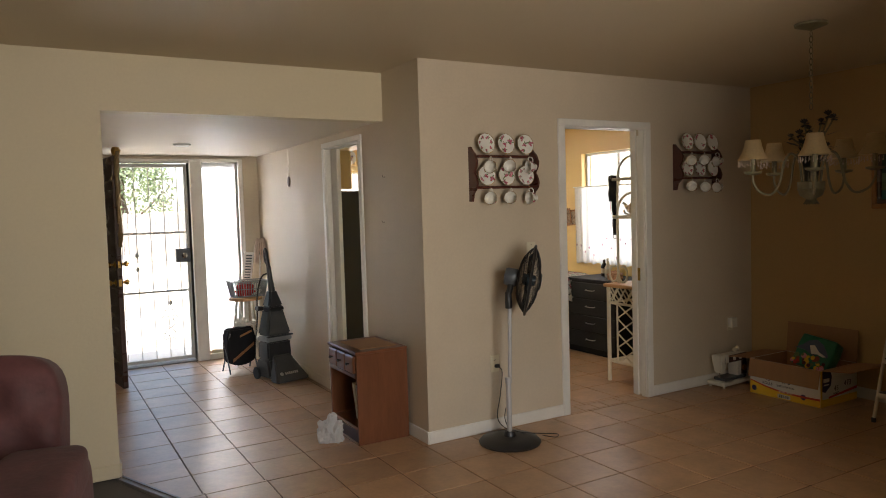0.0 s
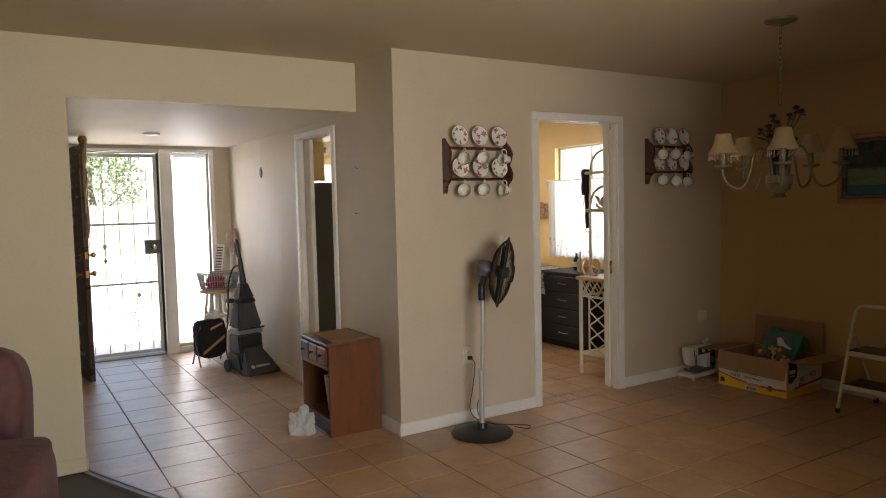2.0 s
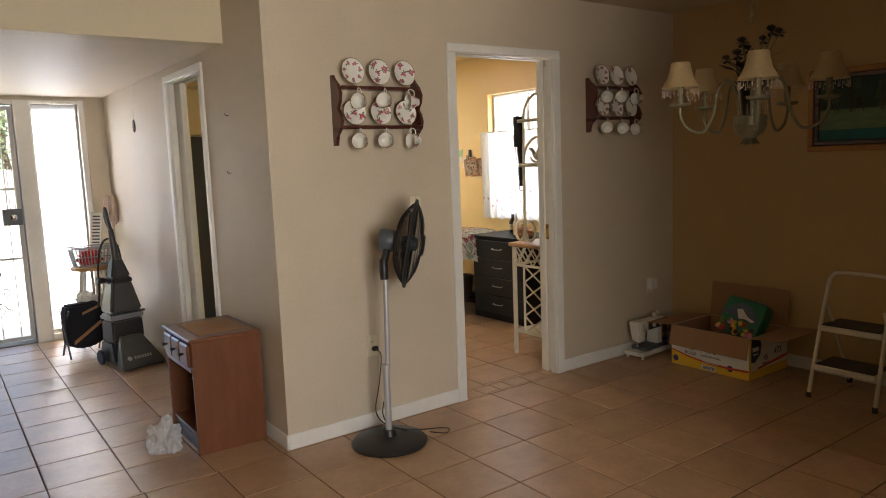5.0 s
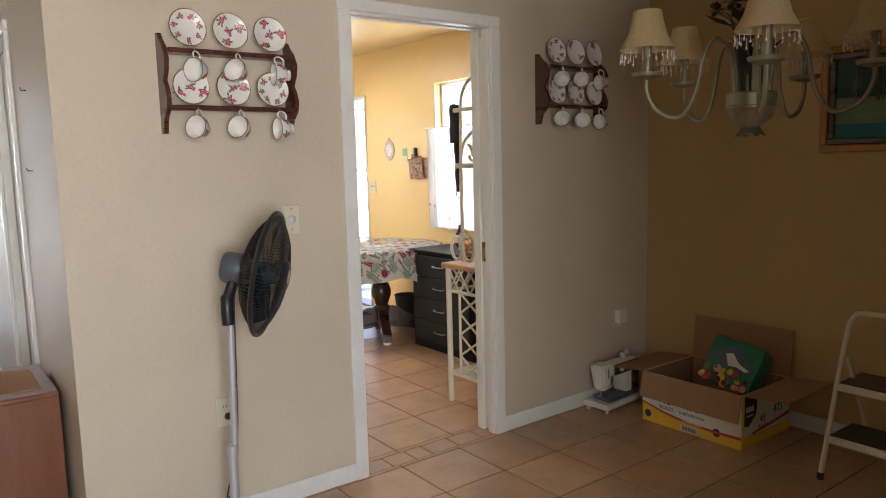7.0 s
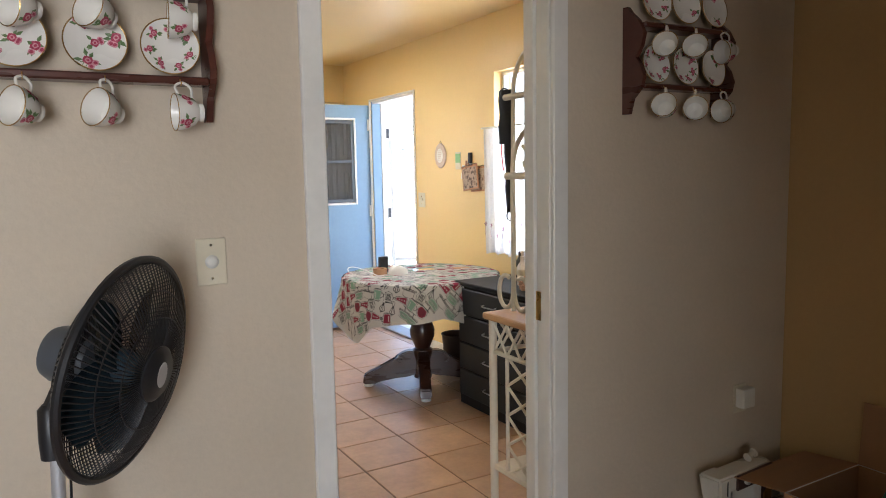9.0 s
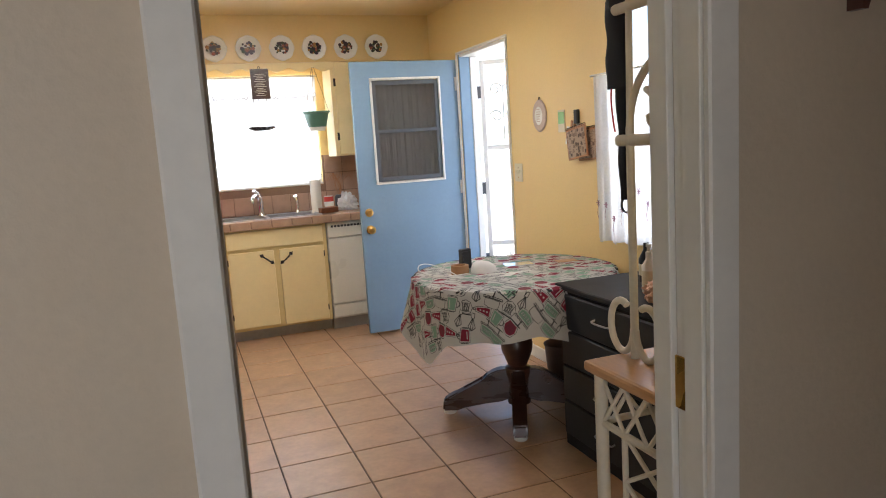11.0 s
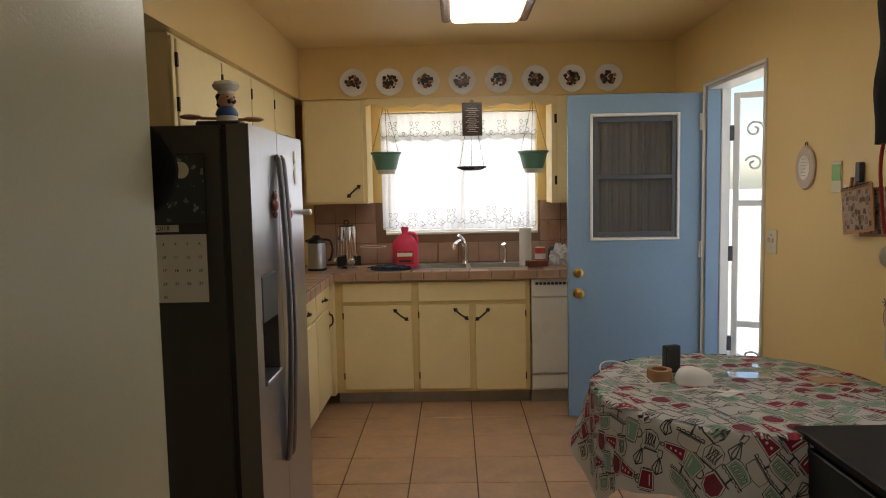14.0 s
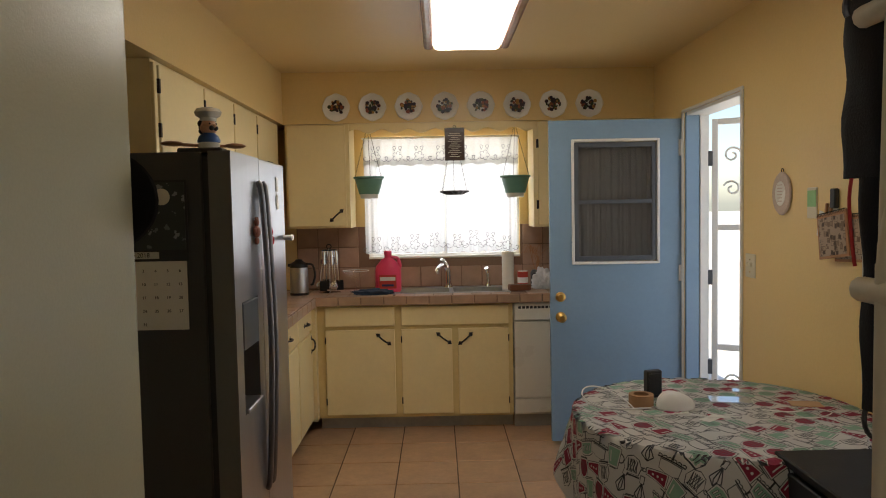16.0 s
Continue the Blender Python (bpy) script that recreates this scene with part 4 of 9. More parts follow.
# ---- dining room and hall ----
def pedestal_fan():
    f = thing("pedestal_fan", pose(0.444, -0.262, 0), "black pedestal fan with grey pole by the wall", "fan")
    part("base", turned([(0.193, 0), (0.198, 0.012), (0.184, 0.026), (0.10, 0.038), (0.04, 0.045), (0.032, 0.075)], 40), M["black"], f, "round black base", smooth=True)
    part("pole", turned([(0.017, 0.05), (0.017, 0.40)], 14), M["pole"], f, smooth=True)
    part("upper_pole", turned([(0.013, 0.39), (0.013, 0.90)], 14, pose(0, 0, 0, 0, 1.5)), M["pole"], f, smooth=True)
    part("clamp", turned([(0.022, 0.385), (0.022, 0.42)], 14), M["pole"], f, smooth=True)
    part("neck", turned([(0.021, 0.86), (0.023, 0.90), (0.021, 0.96), (0.012, 0.97)], 14, pose(0.015, 0, 0)), M["black"], f, smooth=True)
    # head: local z is the way it blows
    hm = pose(0.158, -0.040, 1.03) @ Euler((0, 0, radians(-37))).to_matrix().to_4x4() @ Euler((0, radians(101), 0)).to_matrix().to_4x4() @ Matrix.Scale(0.94, 4)
    motor = turned([(0.02, -0.178), (0.054, -0.172), (0.061, -0.155), (0.061, -0.095), (0.05, -0.075), (0.03, -0.07)], 24, hm)
    part("motor", motor, M["grey"], f, "grey motor housing", smooth=True)
    bm = bmesh.new()
    tube(bm, [hm @ Vector((0.0, 0, -0.12)), (0.02, 0.0, 0.955)], 0.02, 10)
    part("bracket", bm, M["black"], f)
    R = 0.235
    bm = bmesh.new()
    tube(bm, [hm @ p for p in arc((0, 0, 0), R, 0, 355, 48, "xy")], 0.009, 8, True)
    part("rim", bm, M["black"], f, smooth=True)
    for name, zc, sgn in (("front_grille", 0.062, 1), ("rear_grille", -0.085, -1)):
        bm = bmesh.new()
        for k in range(100):
            a = 2 * math.pi * k / 100
            pts = []
            for s in np.linspace(0.06, R, 5):
                q = (s - 0.06) / (R - 0.06)
                pts.append(hm @ Vector((s * math.cos(a + 0.22 * (1 - q)), s * math.sin(a + 0.22 * (1 - q)), zc * (1 - q ** 2.2))))
            tube(bm, pts, 0.0016, 4)
        for s in (0.06, 0.12, 0.175):
            q = (s - 0.06) / (R - 0.06)
            tube(bm, [hm @ p for p in arc((0, 0, zc * (1 - q ** 2.2)), s, 0, 354, 40, "xy")], 0.0016, 4, True)
        part(name, bm, M["black"], f)
    part("hub_cap", turned([(0.0, 0.058), (0.058, 0.06), (0.06, 0.068), (0.05, 0.076), (0.0, 0.078)], 28, hm, cap=False), M["black"], f, smooth=True)
    part("badge", turned([(0.0, 0.0785), (0.028, 0.0785), (0.028, 0.0795), (0.0, 0.0797)], 20, hm @ Matrix.Diagonal((1, 0.7, 1, 1)), cap=False), M["pole"], f, "pale oval badge")
    part("hub", turned([(0.0, -0.06), (0.036, -0.05), (0.042, -0.02), (0.036, 0.035), (0.0, 0.04)], 20, hm, cap=False), M["fanblade"], f, smooth=True)
    for k in range(5):
        bm = bmesh.new()
        a0 = 2 * math.pi * k / 5
        rows = []
        for s in np.linspace(0.035, 0.20, 7):
            w = 0.25 + 0.35 * math.sin(math.pi * min(1, (s - 0.02) / 0.16)) ** 0.6
            row = []
            for t in np.linspace(-1, 1, 6):
                ang = a0 + w * t * (0.5 + 0.06 / s) + 0.8 * (s - 0.035)
                row.append(bm.verts.new(hm @ Vector((s * math.cos(ang), s * math.sin(ang), -0.012 + 0.026 * t * (0.4 + s * 2)))))
            rows.append(row)
        for ra, rb in zip(rows, rows[1:]):
            for i in range(5):
                bm.faces.new((ra[i], ra[i + 1], rb[i + 1], rb[i]))
        bmesh.ops.solidify(bm, geom=bm.faces[:], thickness=0.002)
        part("blade", bm, M["fanblade"], f, smooth=True)
    bm = bmesh.new()
    tube(bm, smooth_line([(0.088, 0.245, 0.435), (0.10, 0.215, 0.40), (0.07, 0.20, 0.25), (0.03, 0.18, 0.12), (0.05, 0.13, 0.055), (0.10, 0.02, 0.043), (0.20, -0.03, 0.03), (0.30, -0.02, 0.008), (0.34, -0.06, 0.006), (0.29, -0.10, 0.006), (0.20, -0.08, 0.03)], 8), 0.003, 6)
    tube(bm, smooth_line([(0.05, 0.025, 0.95), (0.04, 0.02, 0.7), (0.03, 0.02, 0.45), (0.0, 0.022, 0.40)], 6), 0.003, 6)
    tube(bm, smooth_line([(-0.012, 0.02, 0.22), (-0.02, 0.02, 0.15), (0.02, 0.02, 0.08), (0.10, -0.02, 0.045)], 6), 0.003, 6)
    part("cord", bm, M["black"], f, "black power cord")
    bm = bmesh.new()
    box(bm, 0.068, 0.103, 0.238, 0.262, 0.425, 0.45, 0.005)
    part("plug", bm, M["black"], f)


pedestal_fan()


def wall_plate(name, m, w, h, label, category, kind_of):
    """Cover plate in the local x-z plane, facing -y."""
    p = thing(name, m, label, category)
    part("plate", slab(-w / 2, w / 2, -0.006, 0, -h / 2, h / 2, 0.003, 2), M["ivory"], p)
    if kind_of == "outlet":
        for z in (-0.020, 0.020):
            bm = bmesh.new()
            lathe(bm, [(0.016, 0), (0.016, 0.003)], 16, pose(0, -0.005, z, 90))
            sk = part("socket", bm, M["ivory"], p)
            bm = bmesh.new()
            for x in (-0.006, 0.006):
                box(bm, x - 0.001, x + 0.001, -0.0090, -0.0075, z - 0.002, z + 0.007)
            part("slot", bm, M["black"], sk)
    elif kind_of == "button":
        part("button", turned([(0.016, 0), (0.017, 0.004), (0.014, 0.007), (0.009, 0.010)], 20, pose(0, -0.006, 0, 90)), M["frosted"], p, "round pearly push button", smooth=True)
        for z in (-0.042, 0.042):
            part("screw", turned([(0.004, 0), (0.003, 0.002)], 10, pose(0, -0.006, z, 90)), M["chrome"], p)
    elif kind_of == "switch":
        for x in ((-0.022, 0.022) if w > 0.1 else (0,)):
            bm = bmesh.new()
            box(bm, x - 0.005, x + 0.005, -0.016, -0.005, -0.004, 0.016, 0.002)
            part("toggle", bm, M["ivory"], p)
        for z in (-0.03, 0.03):
            part("screw", turned([(0.004, 0), (0.003, 0.002)], 10, pose(0, -0.006, z, 90)), M["brass"], p)
    return p


wall_plate("wall_outlet", pose(0.515, -0.0005, 0.455), 0.07, 0.115, "ivory duplex wall outlet with a plug", "outlet", "outlet")
wall_plate("bell_button", pose(0.84, -0.0005, 1.196), 0.075, 0.118, "ivory wall plate with round push button", "button", "button")
corner = wall_plate("wall_outlet", pose(2.89, -0.0005, 0.475), 0.075, 0.118, "ivory outlet with a white adapter in the corner", "outlet", "outlet")
part("adapter", slab(-0.036, 0.036, -0.050, -0.0095, -0.030, 0.050, 0.006, 2), M["dish"], corner, "white square plug adapter")
wall_plate("light_switch", pose(EX - 0.0005, 3.165, 1.19, 0, 0, -90), 0.105, 0.115, "ivory double light switch by the back door", "switch", "switch")


def spray(bm, centre, size, on, rnd):
    """A bunch of roses and leaves; on() lays a flat point on the china."""
    for k in range(rnd.randint(5, 7)):
        a, d = rnd.uniform(0, 6.28), rnd.uniform(0.7, 1.5) * size
        e = Vector((math.cos(a), math.sin(a)))
        s = Vector((-e.y, e.x)) * size * 0.28
        c = Vector(centre)
        pts = [c + e * d * 0.4, c + e * d * 0.8 + s, c + e * d * 1.3, c + e * d * 0.8 - s]
        f = bm.faces.new([bm.verts.new(on(p.x, p.y, 0.0005)) for p in pts])
        f.material_index = 2
    for k in range(rnd.randint(2, 3)):
        a = rnd.uniform(0, 6.28)
        c = Vector(centre) + Vector((math.cos(a), math.sin(a))) * size * (0.0 if k == 0 else 0.95)
        r0 = size * (0.62 if k == 0 else 0.42)
        for ring, (r, mi, lift) in enumerate(((r0, 1 if k else 0, 0.0008), (r0 * 0.55, 0 if k else 1, 0.0011), (r0 * 0.28, 0, 0.0014))):
            n = 9
            mid = bm.verts.new(on(c.x, c.y, lift))
            vs = [bm.verts.new(on(c.x + r * (1 + 0.18 * (i % 2)) * math.cos(6.283 * i / n + ring), c.y + r * (1 + 0.18 * (i % 2)) * math.sin(6.283 * i / n + ring), lift)) for i in range(n)]
            for i in range(n):
                bm.faces.new((mid, vs[i], vs[(i + 1) % n])).material_index = mi


def china_plate(m, r, label, group, deco="floral", rim=True):
    """A saucer or plate; local z is its face."""
    p = thing("plate", m, label, "plate", group)
    part("dish", turned([(0.0, 0.004), (r * 0.5, 0.004), (r * 0.62, 0.007), (r * 0.97, 0.017), (r, 0.019), (r * 0.98, 0.021), (r * 0.62, 0.011), (r * 0.5, 0.0075), (0.0, 0.0075)], 32, cap=False), M["china"], p, smooth=True)
    if deco == "floral":
        rnd = random.Random(int(abs(m.translation.x) * 1000 + abs(m.translation.z) * 700))

        def on(x, y, lift):
            q = min(math.hypot(x, y) / r, 0.97)
            return (x, y, lift + float(np.interp(q, (0, 0.5, 0.62, 0.98), (0.0075, 0.0075, 0.011, 0.021))))
        bm = bmesh.new()
        kind = rnd.randint(0, 2)
        first = rnd.uniform(40, 140)
        for k in range((2, 3, 7)[kind]):
            a = radians(first + (205, 130, 51)[kind] * k)
            spray(bm, (math.cos(a) * r * 0.70, math.sin(a) * r * 0.70), (0.019 if k == 0 else 0.012, 0.0165, 0.011)[kind], on, rnd)
        if kind == 1:
            spray(bm, (0, 0), 0.014, on, rnd)
        part("rose_print", bm, [M["rose"], M["pinkrose"], M["chinaleaf"]], p, "roses and green leaves")["kind"] = "stuff"
    if rim:
        bm = bmesh.new()
        tube(bm, arc((0, 0, 0.0205), r, 0, 352, 40, "xy"), 0.0016, 5, True)
        part("gilt_rim", bm, M["gold"], p, "thin gilt rim", smooth=True)
    return p


def teacup(m, label, group, deco="floral"):
    """A cup hung by its handle; local z is up through the cup's mouth."""
    c = thing("teacup", m, label, "cup", group)
    part("bowl", turned([(0.0, 0.0), (0.020, 0.0), (0.021, 0.006), (0.018, 0.010), (0.030, 0.020), (0.039, 0.042), (0.043, 0.062), (0.041, 0.062), (0.036, 0.042), (0.027, 0.022), (0.0, 0.014)], 24, cap=False), M["china"], c, smooth=True)
    rnd = random.Random(int(abs(m.translation.x) * 900 + abs(m.translation.z) * 500))

    def outside(u, v, lift):
        q = float(np.interp(v, (0.010, 0.020, 0.042, 0.062), (0.018, 0.030, 0.039, 0.043))) + lift + 0.0008
        return (q * math.cos(u / 0.04), q * math.sin(u / 0.04), min(max(v, 0.012), 0.060))
    bm = bmesh.new()
    for k in range(4):
        spray(bm, (0.04 * (0.9 + 1.5708 * k), 0.041), rnd.uniform(0.013, 0.017), outside, rnd)
    part("rose_print", bm, [M["rose"], M["pinkrose"], M["chinaleaf"]], c, "roses and green leaves")["kind"] = "stuff"
    bm = bmesh.new()
    tube(bm, smooth_line([(0.040, 0, 0.052), (0.058, 0, 0.058), (0.066, 0, 0.042), (0.055, 0, 0.024), (0.033, 0, 0.022)], 5), 0.0032, 6)
    part("handle", bm, M["china"], c, smooth=True)
    bm = bmesh.new()
    tube(bm, arc((0, 0, 0.062), 0.042, 0, 350, 28, "xy"), 0.0013, 5, True)
    part("gilt_rim", bm, M["gold"], c, smooth=True)
    return c


def cup_rack(x, z, w, group, seed):
    rnd = random.Random(seed)
    r = thing("cup_rack", pose(x, -0.001, z), "dark mahogany wall rack of cups and saucers", "rack")
    h = 0.355
    side = [(0, 0), (-0.03, 0.0), (-0.045, 0.05), (-0.085, 0.085), (-0.095, 0.12), (-0.08, 0.16), (-0.06, 0.185), (-0.085, 0.22), (-0.095, 0.26), (-0.07, 0.305), (-0.035, 0.335), (-0.02, h), (0, h)]
    for sx in (0, w - 0.016):
        bm = bmesh.new()
        prism(bm, side, sx, sx + 0.016, "x")
        part("side_panel", bm, M["maroon"], r)
    for z0 in (0.085, 0.285):
        part("shelf", slab(0.016, w - 0.016, -0.082, 0, z0, z0 + 0.012, 0.002), M["maroon"], r)
        part("rail", slab(0.016, w - 0.016, -0.090, -0.078, z0 - 0.004, z0 + 0.014, 0.004), M["maroon"], r)
    for j, zz in enumerate((0.095, 0.30)):
        for i in range(3):
            cx = x + w * (0.19 + 0.31 * i)
            rad = 0.066 if j else 0.064
            tilt = 8
            china_plate(pose(cx, -0.052, z + zz + rad + 0.006, 90 - tilt, 0, rnd.uniform(-3, 3)), rad, "rose patterned china saucer with gilt rim", group)
            # cup hung by its handle, mouth turned aside
            mouth = Vector((-0.80, -0.50, 0.10)) if i < 2 else Vector((-0.95, 0.10 if j else -0.15, -0.05))
            mouth = (mouth + Vector((rnd.uniform(-0.15, 0.15), rnd.uniform(-0.2, 0.1), rnd.uniform(-0.15, 0.25)))).normalized()
            grip = (Vector((0, 0, 1)) - mouth * mouth.z).normalized()
            side = mouth.cross(grip)
            m = Matrix(((grip.x, side.x, mouth.x, 0), (grip.y, side.y, mouth.y, 0), (grip.z, side.z, mouth.z, 0), (0, 0, 0, 1)))
            m.translation = Vector((cx + 0.012, -0.104, z + zz - 0.018)) - m.to_3x3() @ Vector((0.061, 0, 0.044))
            teacup(m, "rose patterned teacup hung by its handle", group)
            bm = bmesh.new()
            tube(bm, [(cx - x + 0.012, -0.092, zz - 0.003), (cx - x + 0.012, -0.100, zz - 0.018), (cx - x + 0.012, -0.108, zz - 0.012)], 0.0015, 5)
            part("cup_hook", bm, M["brass"], r)


cup_rack(0.352, 1.54, 0.505, "cups on the first rack", 3)
cup_rack(2.235, 1.592, 0.46, "cups on the dining rack", 5)


def side_cabinet():
    c = thing("side_cabinet", pose(-0.385, 0.225, 0), "cherry veneer side cabinet with three small drawers", "cabinet")
    W, D, Z = 0.36, 0.475, 0.605     # x depth, y width
    part("side_panel", slab(0.0, W, 0, 0.018, 0.0, Z - 0.02, 0.002), M["cherry"], c)
    part("side_panel", slab(0.0, W, D - 0.018, D, 0.0, Z - 0.02, 0.002), M["cherry"], c)
    part("back_panel", slab(W - 0.012, W, 0.018, D - 0.018, 0.0, Z - 0.02), M["cherry"], c)
    part("top", slab(-0.012, W, -0.006, D + 0.006, Z - 0.02, Z, 0.004), M["cherry"], c)
    part("shelf", slab(0.01, W - 0.012, 0.018, D - 0.018, 0.09, 0.108), M["cherry"], c)
    part("plinth", slab(0.02, 0.04, 0.018, D - 0.018, 0.0, 0.09), M["darkwood"], c)
    part("apron", slab(-0.004, 0.012, 0.018, D - 0.018, 0.43, 0.455, 0.003), M["cherry"], c)
    part("divider", slab(0.01, W - 0.012, 0.018, D - 0.018, 0.44, 0.452), M["cherry"], c)
    w = (D - 0.04) / 3
    for i in range(3):
        y = 0.02 + i * w
        bm = bmesh.new()
        box(bm, -0.016, 0.006, y + 0.004, y + w - 0.004, 0.46, 0.575, 0.008)
        d = part("drawer", bm, M["cherry"], c)
        part("knob", turned([(0.006, 0), (0.006, 0.010), (0.011, 0.016), (0.008, 0.024)], 12, pose(-0.016, y + w / 2, 0.52, 0, -90)), M["iron"], d, "dark metal knob", smooth=True)
    mesh_thing("table_mat", slab(-0.13, 0.13, -0.17, 0.17, 0, 0.004, 0.001), M["card"], "glossy printed mat lying on the cabinet", "mat", pose(-0.20, 0.46, 0.606))
    for i, (t, col) in enumerate(((0.03, "paper"), (0.022, "card"), (0.035, "ivory"))):
        b = thing("book", pose(-0.30, 0.34 + i * 0.042, 0.109, 0, -6, 0), "upright worn book in the open cabinet", "book", "books in the side cabinet")
        part("cover", slab(0, 0.17, 0, t, 0, 0.25, 0.002), M[col], b)
        part("pages", slab(-0.002, 0.165, 0.003, t - 0.003, 0.004, 0.246), M["paper"], b)


side_cabinet()


def crumple(name, m, size, label, mt, seed, category="bag"):
    rnd = random.Random(seed)
    bm = bmesh.new()
    bmesh.ops.create_icosphere(bm, subdivisions=4, radius=1)
    off = Vector((rnd.random() * 9, rnd.random() * 9, rnd.random() * 9))
    for v in bm.verts:
        d = v.co.normalized()
        k = 1 + 0.42 * noise.noise(d * 2.0 + off) + 0.22 * abs(noise.noise(d * 5.5 + off)) * 2 - 0.15
        v.co = Vector((d.x * size[0] * k, d.y * size[1] * k, max(-size[2] * 0.6, d.z * size[2] * k)))
    lo = min(v.co.z for v in bm.verts)
    for v in bm.verts:
        v.co.z -= lo
    return mesh_thing(name, bm, mt, label, category, m, smooth=False)


crumple("plastic_bag", pose(-0.50, 0.43, 0), (0.085, 0.085, 0.10), "crumpled white plastic bag on the tiles", M["plasticbag"], 4)


def armchair():
    c = thing("armchair", pose(-2.52, -1.15, -0.012, 0, 0, -14), "mauve velvet recliner with tufted back", "armchair")

    def cushion(w, d, h, m, tufts=(), puff=0.05, n=18):
        bm = bmesh.new()
        bmesh.ops.create_cube(bm, size=1)
        bmesh.ops.subdivide_edges(bm, edges=bm.edges[:], cuts=n, use_grid_fill=True)
        for v in bm.verts:
            p = v.co * 2
            rr = Vector((p.x, p.y, p.z))
            e = sum(abs(q) ** 6 for q in rr) ** (1 / 6)
            k = 1 / max(e, 1e-6) * max(abs(q) for q in rr)
            q = rr * k
            v.co = Vector((q.x * w / 2, q.y * d / 2, q.z * h / 2))
            if tufts and p.y < 0:
                for tx, tz in tufts:
                    dd = math.hypot(v.co.x - tx, (v.co.z - tz))
                    v.co.y += puff * math.exp(-(dd / 0.055) ** 2)
                v.co.y -= puff * 0.4 * abs(math.sin(v.co.z * 17))
        bmesh.ops.transform(bm, matrix=m, verts=bm.verts)
        return bm
    tuft = [(x + (0.09 if k % 2 else 0), z) for k, z in enumerate((-0.18, -0.04, 0.10, 0.24)) for x in (-0.27, -0.09, 0.09, 0.27)]
    part("backrest", cushion(0.80, 0.26, 0.80, pose(0, 0.30, 0.62, -12), tuft), M["mauve"], c, "deeply tufted velvet backrest", smooth=True)
    part("seat", cushion(0.58, 0.62, 0.24, pose(0, -0.12, 0.36)), M["mauve"], c, smooth=True)
    for sx in (-1, 1):
        part("armrest", cushion(0.22, 0.80, 0.50, pose(sx * 0.40, -0.12, 0.43)), M["mauve"], c, smooth=True)
        part("arm_cover", cushion(0.27, 0.52, 0.13, pose(sx * 0.41, -0.22, 0.675, 5)), M["mauve"], c, smooth=True)
    part("base", slab(-0.38, 0.38, -0.40, 0.36, 0.03, 0.28, 0.02), M["mauve"], c)
    for sx in (-0.33, 0.33):
        for sy in (-0.35, 0.3):
            part("foot", turned([(0.02, 0), (0.028, 0.03)], 10, pose(sx, sy, 0)), M["darkwood"], c)


armchair()


